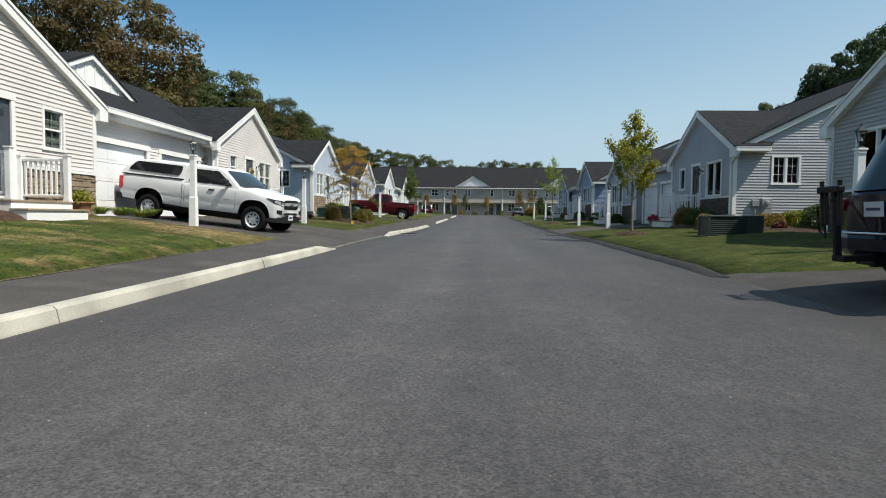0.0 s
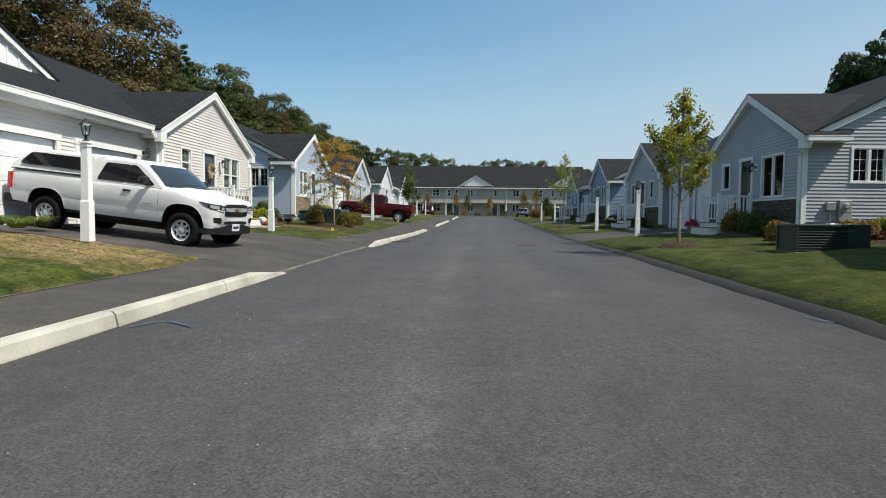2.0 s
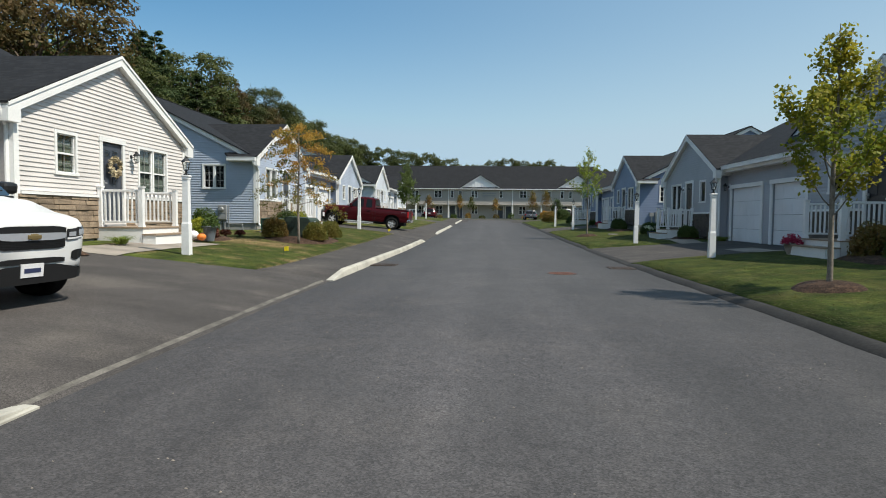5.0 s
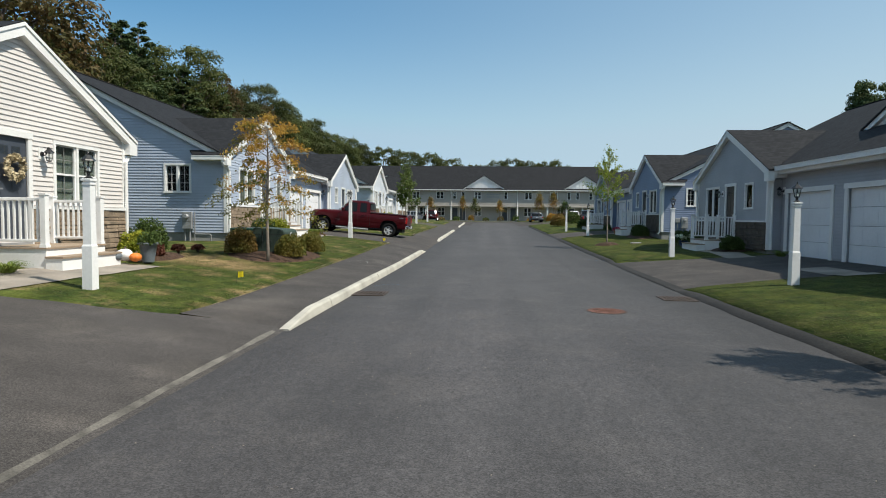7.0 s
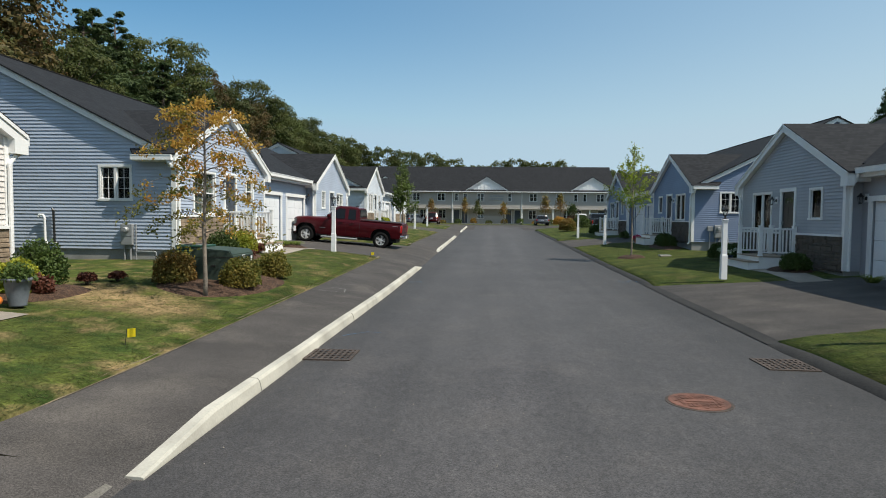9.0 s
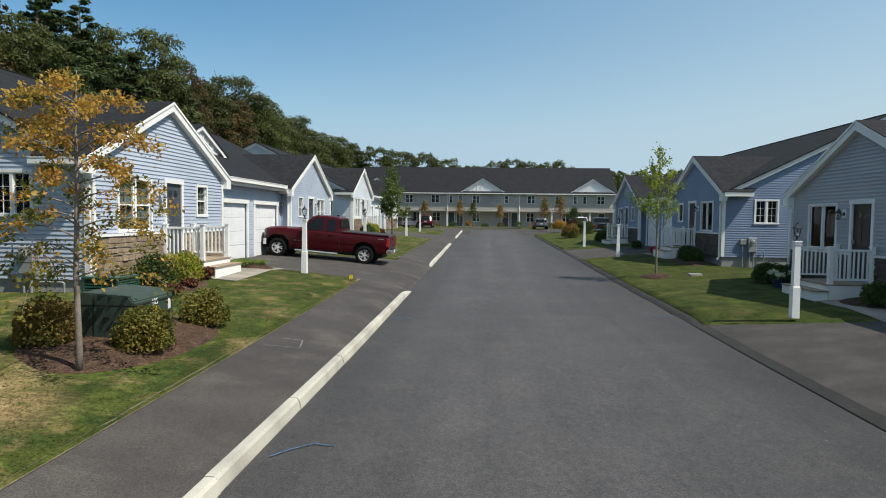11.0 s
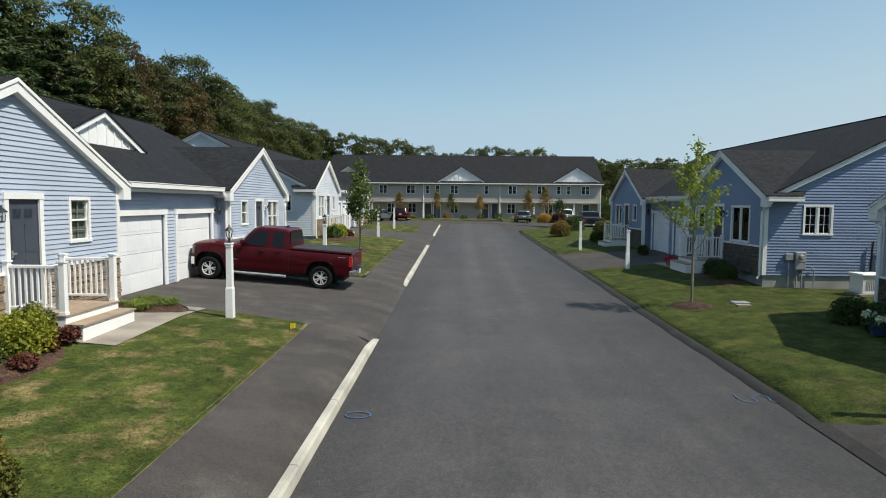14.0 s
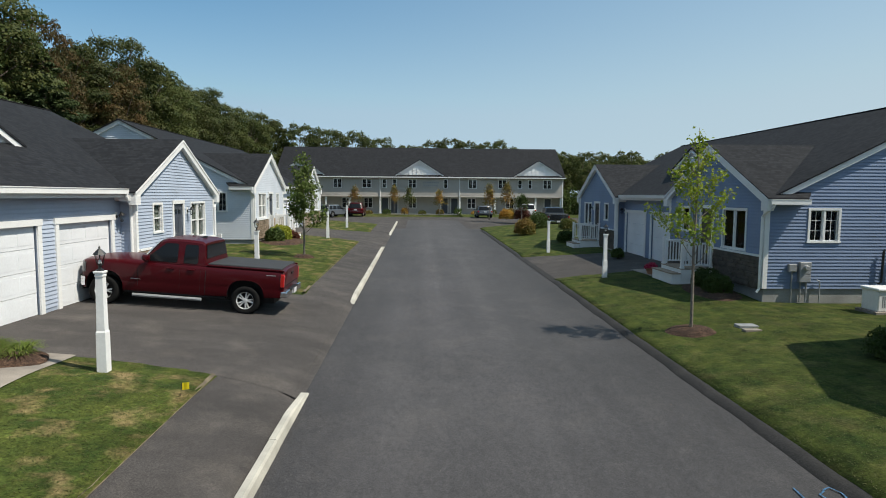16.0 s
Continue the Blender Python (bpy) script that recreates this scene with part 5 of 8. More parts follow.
# ---------------------------------------------------------------- vehicles
def wheel(name, parent, x, y, r, w, side, spokes=5, rimmat=None, steel=False):
    rimmat = rimmat or RIM
    prof = [(r * .60, -w / 2), (r * .90, -w / 2), (r * .985, -w * .40), (r, -w * .2), (r, w * .2), (r * .985, w * .40), (r * .90, w / 2), (r * .60, w / 2)]
    seg = 36

    def ringed(bm, rows, skip=None, n=seg):
        rings = [[bm.verts.new((q * math.cos(2 * math.pi * j / n), yy, q * math.sin(2 * math.pi * j / n))) for j in range(n)] for q, yy in rows]
        for i, (a, b) in enumerate(zip(rings, rings[1:])):
            for j in range(n):
                if not (skip and skip(i, j)):
                    bm.faces.new([a[j], b[j], b[(j + 1) % n], a[(j + 1) % n]])
    bm = bmesh.new()
    ringed(bm, prof + prof[:1])
    bmesh.ops.remove_doubles(bm, verts=bm.verts, dist=1e-5)
    bmesh.ops.recalc_face_normals(bm, faces=bm.faces)
    W = part(name, bm, TYRE, parent, smooth=True)
    W.matrix_basis = pose(x, y, r)
    o = side * w * .44
    rr = r * .62
    bm = bmesh.new()
    ringed(bm, [(rr, o - side * .05), (rr * .9, o - side * .12), (rr * .2, o - side * .13)])
    part("barrel", bm, PLASTIC, W, smooth=True)
    bm = bmesh.new()
    if steel:
        # pressed disc with six oval openings
        n = 48
        rows = [(rr * 1.02, o + side * .004), (rr * .96, o + side * .008), (rr * .90, o - side * .02), (rr * .84, o - side * .035), (rr * .74, o - side * .03), (rr * .62, o - side * .02), (rr * .50, o - side * .012), (rr * .34, o - side * .03), (rr * .30, o - side * .01), (rr * .16, o - side * .004), (.004, o - side * .004)]
        ringed(bm, rows, lambda i, j: (i == 4 and j % 6 in (1, 2, 3, 4)) or (i == 5 and j % 6 in (2, 3)), n)
    else:
        for k in range(spokes):
            a = 2 * math.pi * (k + .5) / spokes
            for da in (-.20, .20):
                t = bmesh.new()
                hw = rr * .075
                hexa(t, [(rr * .12, o - side * .05, -hw), (rr * .95, o - side * .03, -hw), (rr * .95, o - side * .002, -hw * .9), (rr * .12, o - side * .012, -hw * .8), (rr * .12, o - side * .05, hw), (rr * .95, o - side * .03, hw), (rr * .95, o - side * .002, hw * .9), (rr * .12, o - side * .012, hw * .8)])
                bmesh.ops.transform(t, matrix=Matrix.Rotation(-(a + da), 4, 'Y'), verts=t.verts)
                merge(bm, t)
        ringed(bm, [(rr * 1.02, o + side * .004), (rr * .95, o + side * .008), (rr * .88, o - side * .03)])
        t = bmesh.new()
        tube(t, [(0, o - side * .06, 0), (0, o, 0), (0, o + side * .006, 0)], [rr * .26, rr * .24, rr * .14], 16)
        merge(bm, t)
    bmesh.ops.recalc_face_normals(bm, faces=bm.faces)
    rim = part("rim", bm, rimmat, W, smooth=steel)
    if steel:
        rim.data.set_sharp_from_angle(angle=radians(40))
    return W


def loft_body(name, secs, material, parent, bevel=.03, label=""):
    """secs: rows of (y, outline) with equal counts; skinned from side to side."""
    bm = bmesh.new()
    rows = [[bm.verts.new((x, y, z)) for x, z in pts] for y, pts in secs]
    n = len(rows[0])
    for a, b in zip(rows, rows[1:]):
        for i in range(n):
            bm.faces.new([a[i], a[(i + 1) % n], b[(i + 1) % n], b[i]])
    bm.faces.new(rows[0][::-1])
    bm.faces.new(rows[-1])
    bmesh.ops.recalc_face_normals(bm, faces=bm.faces)
    bmesh.ops.triangulate(bm, faces=[f for f in bm.faces if len(f.verts) > 4])
    ob = part(name, bm, material, parent, label)
    for p in ob.data.polygons:
        p.use_smooth = len(p.vertices) == 4
    ob.data.set_sharp_from_angle(angle=radians(32))
    return ob


def side_panels(name, polys, y_of, parent, material, proud=.006, cut=.05):
    """Glass set on both sides, its corners rounded off."""
    obs = []
    for poly in polys:
        rnd = []
        for i, p in enumerate(poly):
            p, a, b = Vector(p), Vector(poly[i - 1]), Vector(poly[(i + 1) % len(poly)])
            u, v = (a - p).normalized() * cut, (b - p).normalized() * cut
            rnd += [p + u, p + (u + v) * .3, p + v]
        for sg in (-1, 1):
            bm = bmesh.new()
            a = [bm.verts.new((x, sg * (y_of(z) + proud), z)) for x, z in rnd]
            b = [bm.verts.new((x, sg * (y_of(z) - .02), z)) for x, z in rnd]
            bm.faces.new(a)
            for i in range(len(rnd)):
                bm.faces.new([a[i], a[(i + 1) % len(rnd)], b[(i + 1) % len(rnd)], b[i]])
            bmesh.ops.recalc_face_normals(bm, faces=bm.faces)
            obs.append(part(name, bm, material, parent))
    return obs


def pickup(m, paint, label, nose, tail, Wd, Ht, fa, ra, wr, arch, cab, wins, topper, hood, belt, bed_z, sill, chrome, rim, steel):
    """A pickup truck, x forward. arch = (half width, top); cab = (windscreen foot, roof front, roof rear, rear foot);
    wins = side glass as (front foot, front top, rear top, rear foot); hood = (height in front, height at the screen)."""
    T = thing("pickup_truck", m, label, "pickup truck", "parked vehicles")
    hw = Wd / 2
    hf, hr = hood
    wf, rf, rr, re = cab
    # stations from nose to tail: place, width, underside, top
    st = [(nose, .70, sill + .02, hf - .12), (nose - .025, .79, sill - .0, hf - .065), (nose - .07, .865, sill - .02, hf - .03), (nose - .15, .925, sill - .02, hf - .005), (nose - .28, .965, sill, hf + .012), (nose - .5, .99, sill, hf + .03),
          (wf + .3, 1.0, sill, hr - .01), (wf, 1.0, sill, hr), (rf, 1.0, sill, belt), (re + .02, 1.0, sill, belt), (re - .01, 1.0, sill + .01, bed_z), (ra, 1.0, sill + .04, bed_z),
          (tail + .3, .997, sill + .07, bed_z), (tail + .08, .985, sill + .08, bed_z), (tail + .02, .965, sill + .10, bed_z - .01), (tail, .94, sill + .12, bed_z - .03)]

    def half(w, z0, z1):
        """Half of a cross-section: underside, rocker, bulging door, shoulder, rounded top edge."""
        y = hw * w
        h = z1 - z0
        return [(0, z0), (y * .86, z0), (y - .035, z0 + .015), (y - .020, z0 + .08), (y - .012, z0 + h * .28), (y - .014, z0 + h * .34), (y - .001, z0 + h * .42), (y, z0 + h * .58), (y - .003, z0 + h * .70), (y - .016, z0 + h * .86), (y - .038, z1 - .045), (y - .075, z1 - .012), (y - .15, z1 + .008), (y * .62, z1 + .022), (y * .5, z1 + .042), (0, z1 + .050)]
    bow = 0.0
    bm = bmesh.new()
    rings = []
    for x, w, z0, z1 in st:
        hp = half(w, z0, z1)
        k = bow * max(0.0, 1 - (nose - x) / .5)
        pts = [(x - k * (y / hw) ** 2, y, z) for y, z in hp] + [(x - k * (y / hw) ** 2, -y, z) for y, z in hp[-2:0:-1]]
        rings.append([bm.verts.new(p) for p in pts])
    n = len(rings[0])
    for r0, r1 in zip(rings, rings[1:]):
        for i in range(n):
            bm.faces.new([r0[i], r1[i], r1[(i + 1) % n], r0[(i + 1) % n]])
    bm.faces.new(rings[0])
    bm.faces.new(rings[-1][::-1])
    bmesh.ops.triangulate(bm, faces=[f for f in bm.faces if len(f.verts) > 4])
    bmesh.ops.recalc_face_normals(bm, faces=bm.faces)
    body = part("body", bm, paint, T, smooth=True)
    body.data.materials.append(PLASTIC)
    # squared wheel openings cut out of the flanks, dark inside
    aw, at = arch

    def arc(ax, k, n=18, grow=0.0):
        a = math.pi * k / n
        c, s = math.cos(a), math.sin(a)
        e = .74
        return ax + (aw + grow) * math.copysign(abs(c) ** e, c), wr + (at - wr + grow) * abs(s) ** e
    bm = bmesh.new()
    for ax in (fa, ra):
        for sg in (-1, 1):
            t = bmesh.new()
            pts = [(ax + aw * 1.03, -.1)] + [arc(ax, k) for k in range(19)] + [(ax - aw * 1.03, -.1)]
            prism(t, pts, min(sg * (hw - .36), sg * (hw + .2)), max(sg * (hw - .36), sg * (hw + .2)))
            merge(bm, t)
    bmesh.ops.recalc_face_normals(bm, faces=bm.faces)
    cut = part("cutter", bm, paint)
    cut.data.materials.append(PLASTIC)
    for p in cut.data.polygons:
        p.material_index = 1
    md = body.modifiers.new("openings", 'BOOLEAN')
    md.operation, md.object, md.solver = 'DIFFERENCE', cut, 'EXACT'
    cut.matrix_world = T.matrix_world
    bpy.context.view_layer.update()
    me = bpy.data.meshes.new_from_object(body.evaluated_get(bpy.context.evaluated_depsgraph_get()))
    body.modifiers.clear()
    body.data = me
    body.data.set_sharp_from_angle(angle=radians(34))
    bpy.data.objects.remove(cut)

    def flank(x, z):
        """Half width of the body at a place along it and a height."""
        for (xa, wa, za, zb_), (xb, wb, zc, zd) in zip(st, st[1:]):
            if xa >= x >= xb:
                k = (xa - x) / (xa - xb)
                w, z0, z1 = wa + (wb - wa) * k, za + (zc - za) * k, zb_ + (zd - zb_) * k
                hp = half(w, z0, z1)[2:12]
                return float(np.interp(z, [q[1] for q in hp], [q[0] for q in hp]))
        return hw * .80

    def wrap(name, pts, material, lab="", push=.012):
        """A patch wrapped round the front corners; pts = (share along the wrap, low, high)."""
        for sg in (-1, 1):
            bm = bmesh.new()
            g = []
            us = [p[0] for p in pts]
            fine = [us[0]] if us[0] < -.9 else []
            fine += list(np.arange(max(us[0], -.6), us[-1], .02)) + [us[-1]]
            for u in fine:
                zl, zh = np.interp(u, us, [p[1] for p in pts]), np.interp(u, us, [p[2] for p in pts])
                col = []
                for z in (zl, (zl * 2 + zh) / 3, (zl + zh * 2) / 3, zh):
                    if u < 0:      # across the front face
                        y = hw * (.70 + .70 * u) if u > -.9 else 0.0
                        x, q = nose - bow * (y / hw) ** 2 + push, y
                    else:          # back along the flank
                        x0 = nose - u
                        q = flank(x0, min(z, hf - .03)) + push * .7
                        x = x0 - bow * max(0.0, 1 - u / .5) * (q / hw) ** 2 + push * .5
                    col.append(bm.verts.new((x, sg * q, z)))
                g.append(col)
            for r0, r1 in zip(g, g[1:]):
                for j in range(3):
                    bm.faces.new([r0[j], r1[j], r1[j + 1], r0[j + 1]])
            bmesh.ops.recalc_face_normals(bm, faces=bm.faces)
            part(name, bm, material, T, lab)
    # lips round the wheel openings
    for sg in (-1, 1):
        for ax in (fa, ra):
            bm = bmesh.new()
            path = [(x, sg * (flank(x, max(z, sill + .05)) - .004), z) for x, z in (arc(ax, k, 18, .008) for k in range(19)) if z > sill - .02]
            tube(bm, path, [.010] * len(path), 6)
            part("arch_lip", bm, paint, T, smooth=True)
    # dark underside
    part("underbody", boxes((tail + .3, nose - .35, -hw + .37, hw - .37, .30, sill + .1)), PLASTIC, T)
    for sg in (-1, 1):
        part("rocker_panel", boxes((ra + aw + .03, fa - aw - .03, sg * (hw - .10) - .05, sg * (hw - .10) + .05, sill - .035, sill + .01), bevel=.012), PLASTIC, T)
    # cab
    tw = hw - .20

    def y_of(z):
        k = max(0, (z - belt) / (Ht - belt))
        return (hw - .04) + (tw - hw + .04) * k
    base = belt - .03
    prof = [(wf, base), (wf + (rf - wf) * .5, base + (Ht - .04 - base) * .55), (rf + .07, Ht - .06), (rf - .08, Ht - .015), ((rf + rr) / 2, Ht), (rr + .1, Ht - .02), (rr, Ht - .07), (re, base)]
    bm = bmesh.new()
    rows = []
    for k in (-1, -.93, -.5, 0, .5, .93, 1):
        row = []
        for x, z in prof:
            up = z > Ht - .1
            fall = (.05 if abs(k) == 1 else 0.0) if up else 0.0
            crown = .022 * (1 - k * k) if up else 0.0
            fw = .30 * (1 - k * k) * (1 if x > (rf + rr) / 2 else 0) * (1 if not up else .35)
            row.append(bm.verts.new((x + fw, k * y_of(z - fall), z - fall + crown)))
        rows.append(row)
    n = len(prof)
    for a, b in zip(rows, rows[1:]):
        for i in range(n):
            bm.faces.new([a[i], a[(i + 1) % n], b[(i + 1) % n], b[i]])
    bm.faces.new(rows[0][::-1])
    bm.faces.new(rows[-1])
    bmesh.ops.recalc_face_normals(bm, faces=bm.faces)
    cabo = part("cab", bm, paint, T)
    for p in cabo.data.polygons:
        p.use_smooth = True
    cabo.data.set_sharp_from_angle(angle=radians(32))
    # glazing
    gz0, gz1 = belt + .015, Ht - .115
    side_panels("side_window", [[(a, gz0), (b, gz1), (c, gz1), (d, gz0)] for a, b, c, d in wins], y_of, T, CARGLASS2, .006, .045)
    if not chrome:
        xp = (wins[0][3] + wins[1][0]) / 2
        side_panels("door_pillar", [[(xp + .06, gz0 + .01), (xp + .06, gz1 - .005), (xp - .06, gz1 - .005), (xp - .06, gz0 + .01)]], y_of, T, PLASTIC, .0045, .004)
    for nm, xa, za, xb, zb, sgn in (("windscreen", wf + (rf + .07 - wf) * .10, base + (Ht - .06 - base) * .10, wf + (rf + .07 - wf) * .93, base + (Ht - .06 - base) * .95, 1), ("rear_window", re + (rr - re) * .3, base + (Ht - base) * .3, re + (rr - re) * .85, base + (Ht - base) * .84, -1)):
        bm = bmesh.new()
        g = []
        for k in (-.90, -.6, -.3, 0, .3, .6, .90):
            fw = .30 * (1 - k * k) if sgn > 0 else 0.0
            xm, zm = wf + (rf - wf) * .5, base + (Ht - .04 - base) * .55
            col = [(xa + fw, za), (xm + fw * .98, zm), (xb + fw * .42, zb)] if sgn > 0 else [(xa, za), ((xa + xb) / 2, (za + zb) / 2), (xb, zb)]
            g.append([bm.verts.new((x + sgn * .014, k * y_of(z), z + (.016 if sgn > 0 else 0))) for x, z in col])
        for a, b in zip(g, g[1:]):
            for j in range(2):
                bm.faces.new([a[j], b[j], b[j + 1], a[j + 1]])
        bmesh.ops.recalc_face_normals(bm, faces=bm.faces)
        part(nm, bm, SCREEN if sgn > 0 else CARGLASS2, T, smooth=True)
    # seams, handles, mirrors
    seams = [wins[0][0] + .12, wins[-1][3] - .08] + ([(wins[0][3] + wins[1][0]) / 2] if len(wins) > 1 and chrome else [])
    for xs in seams:
        for sg in (-1, 1):
            bm = bmesh.new()
            tube(bm, [(xs, sg * (flank(xs, z) - .001), z) for z in np.linspace(sill + .05, belt - .03, 7)], [.0045] * 7, 4)
            part("door_seam", bm, PLASTIC, T)
    for sg in (-1, 1):
        bm = bmesh.new()
        tube(bm, [(re - .015, sg * (flank(re - .02, z) - .002), z) for z in np.linspace(sill + .06, bed_z - .02, 7)], [.010] * 7, 4)
        part("bed_gap", bm, PLASTIC, T)
        for i, wn in enumerate(wins if chrome else wins[:1]):
            xs = wn[3] + (.16 if chrome or len(wins) == 1 else .05)
            part("door_handle", boxes((xs - .09, xs + .09, sg * hw - .02, sg * hw + .03, belt - .17, belt - .13), bevel=.012), BLACK if not chrome else paint, T)
        xm = wins[0][0] - .16
        bm = boxes((xm - .05, xm + .10, sg * (hw + .13) - .115, sg * (hw + .13) + .115, gz0 + .01, gz0 + .17), bevel=.05)
        box(bm, xm + .0, xm + .07, sg * hw - .06, sg * hw + .06, gz0 - .02, gz0 + .04)
        part("door_mirror", bm, BLACK if not chrome else paint, T)
    # bed rim or topper
    if topper:
        zt = Ht + .02
        bm = bmesh.new()
        pr = [(tail + .04, bed_z), (tail + .06, bed_z + .10), (tail + .30, zt - .12), (tail + .42, zt - .04), (tail + .8, zt), (re - .05, zt - .01), (re - .02, zt - .05), (re - .02, bed_z)]
        yt = lambda z: (hw - .03) - .15 * max(0, z - bed_z - .08) / (zt - bed_z - .08)
        rows = []
        for k in (-1, -.90, -.5, 0, .5, .90, 1):
            rows.append([bm.verts.new((x, k * yt(z), z - (.05 if abs(k) == 1 and z > zt - .2 else 0) + (.03 * (1 - k * k) if z > zt - .2 else 0))) for x, z in pr])
        for a, b in zip(rows, rows[1:]):
            for i in range(len(pr)):
                bm.faces.new([a[i], a[(i + 1) % len(pr)], b[(i + 1) % len(pr)], b[i]])
        bm.faces.new(rows[0][::-1])
        bm.faces.new(rows[-1])
        bmesh.ops.recalc_face_normals(bm, faces=bm.faces)
        tp = part("bed_topper", bm, paint, T, "white fibreglass bed cap with dark glass")
        for p in tp.data.polygons:
            p.use_smooth = True
        tp.data.set_sharp_from_angle(angle=radians(32))
        side_panels("cap_window", [[(tail + .22, bed_z + .12), (tail + .42, zt - .085), (re - .10, zt - .10), (re - .12, bed_z + .10)]], yt, tp, CARGLASS2, .008, .07)
        part("cap_seam", boxes((tail + .04, re - .02, -hw + .018, hw - .018, bed_z - .006, bed_z + .014)), PLASTIC, tp)
        bm = bmesh.new()
        side = [(tail + .052, bed_z + .03), (tail + .28, zt - .14)]
        bm.faces.new([bm.verts.new((x - .006, y, z)) for (x, z), y in ((side[0], -hw + .2), (side[0], hw - .2), (side[1], hw - .26), (side[1], -hw + .26))])
        part("cap_rear_glass", bm, CARGLASS2, tp)
    else:
        part("bed_cover", boxes((tail + .10, re - .04, -hw + .09, hw - .09, bed_z - .03, bed_z + .065), bevel=.02), VINYLC, T, "black vinyl tonneau cover")
        for sg in (-1, 1):
            part("bed_rail", boxes((tail + .02, re - .02, sg * (hw - .075) - .045, sg * (hw - .075) + .045, bed_z - .01, bed_z + .03), bevel=.012), paint, T)
    # front end
    gh = hf - .07
    wrap("headlight", [(-.29, gh - .17, gh - .05), (-.18, gh - .165, gh - .045), (-.05, gh - .155, gh - .035), (.03, gh - .145, gh - .028), (.12, gh - .115, gh - .018), (.22, gh - .065, gh - .005), (.32, gh - .01, gh + .006)] if not chrome else
         [(-.26, gh - .30, gh - .02), (-.12, gh - .30, gh - .02), (.0, gh - .30, gh - .015), (.05, gh - .29, gh - .01), (.12, gh - .27, gh - .005), (.20, gh - .25, gh + .0)], HEAD, "clear headlight")
    gl = gh - (.27 if not chrome else .36)
    if not chrome:
        # lamps behind the clear cover
        wrap("lamp_reflector", [(.00, gh - .125, gh - .060), (.05, gh - .118, gh - .050), (.11, gh - .098, gh - .042)], BRIGHT, "bright lamp reflector", .017)
        wrap("lamp_reflector", [(-.24, gh - .135, gh - .085), (-.16, gh - .135, gh - .080), (-.08, gh - .130, gh - .080)], BRIGHT, "bright lamp reflector", .017)
        wrap("daytime_lamp", [(-.28, gh - .172, gh - .150), (-.10, gh - .166, gh - .146), (.02, gh - .150, gh - .134)], PLATE, "white daytime lamp strip", .019)
        wrap("side_marker", [(.17, gh - .078, gh - .024), (.22, gh - .058, gh - .016), (.27, gh - .032, gh - .008)], AMBER, "amber side marker", .017)
    else:
        wrap("lamp_reflector", [(-.22, gh - .27, gh - .16), (-.12, gh - .27, gh - .16), (-.03, gh - .27, gh - .16)], BRIGHT, "bright lamp reflector", .017)
    wrap("grille", [(-.95, gl, gh - .01), (-.6, gl, gh - .01), (-.45, gl, gh - .015), (-.31, gl + .02, gh - .03)], BLACK, "black mesh grille", .012)
    wrap("grille_bar", [(-.95, gh - .17, gh - .085), (-.6, gh - .17, gh - .085), (-.42, gh - .16, gh - .085), (-.31, gh - .145, gh - .09)], BRIGHT, "chrome grille bar", .022)
    for q in range(5):
        wrap("grille_slat", [(-.95, gl + .012 + q * .018, gl + .019 + q * .018), (-.6, gl + .012 + q * .018, gl + .019 + q * .018), (-.36, gl + .022 + q * .016, gl + .028 + q * .016)], PLASTIC, "", .017)
    # dark cowl and seal at the foot of the windscreen, and the wipers
    bm = bmesh.new()
    tube(bm, [(wf + .30 * (1 - k * k) + .035, k * (hw - .10), belt + .012 + .018 * (1 - k * k)) for k in np.linspace(-.93, .93, 13)], [.018] * 13, 6)
    part("cowl", bm, PLASTIC, T, "black windscreen cowl")
    for q in (-.55, .12):
        bm = bmesh.new()
        tube(bm, [(wf + .30 * (1 - k * k) + .015, k * (hw - .12), belt + .075 + .05 * (k - q)) for k in np.linspace(q, q + .5, 6)], [.008] * 6, 5)
        part("wiper", bm, PLASTIC, T)
    part("badge", boxes((nose + .02, nose + .042, -.085, .085, gh - .150, gh - .105), (nose + .02, nose + .040, -.045, .045, gh - .162, gh - .093), bevel=.006), BADGE if topper else CHROME, T)
    if chrome:
        wrap("front_bumper", [(-.95, sill + .02, sill + .30), (-.5, sill + .02, sill + .30), (-.1, sill + .03, sill + .30), (.02, sill + .04, sill + .30), (.10, sill + .05, sill + .30), (.22, sill + .06, sill + .30)], CHROME, "chrome front bumper", .05)
        wrap("front_valance", [(-.95, sill - .12, sill + .03), (-.1, sill - .10, sill + .03), (.1, sill - .06, sill + .04)], PLASTIC, "", .01)
        part("rear_bumper", boxes((tail - .10, tail + .10, -hw + .03, hw - .03, .52, .70), bevel=.04), CHROME, T, "chrome rear bumper")
        part("bumper_step", boxes((tail - .12, tail + .02, -hw * .45, hw * .45, .685, .715), bevel=.01), PLASTIC, T)
        for sg in (-1, 1):
            bm = bmesh.new()
            tube(bm, [(fa - .78, sg * (hw + .04), .34), (re + .05, sg * (hw + .04), .34)], [.045, .045], 8)
            part("side_step", bm, GALV, T, "polished side step")
            q = flank(wins[0][0], belt - .49)
            part("badge_bar", boxes((wins[0][0] + .04, wins[0][0] + .30, sg * q - .004, sg * q + .004, belt - .497, belt - .483)), GALV, T)
            q = flank(tail + .35, bed_z - .13)
            part("bed_decal", boxes((tail + .22, tail + .48, sg * q - .008, sg * q + .004, bed_z - .14, bed_z - .12)), GALV, T)
    else:
        wrap("fog_lamp_pocket", [(-.15, sill + .12, sill + .20), (-.08, sill + .10, sill + .22), (.0, sill + .10, sill + .225), (.05, sill + .13, sill + .22)], PLASTIC, "black fog lamp pocket", .01)
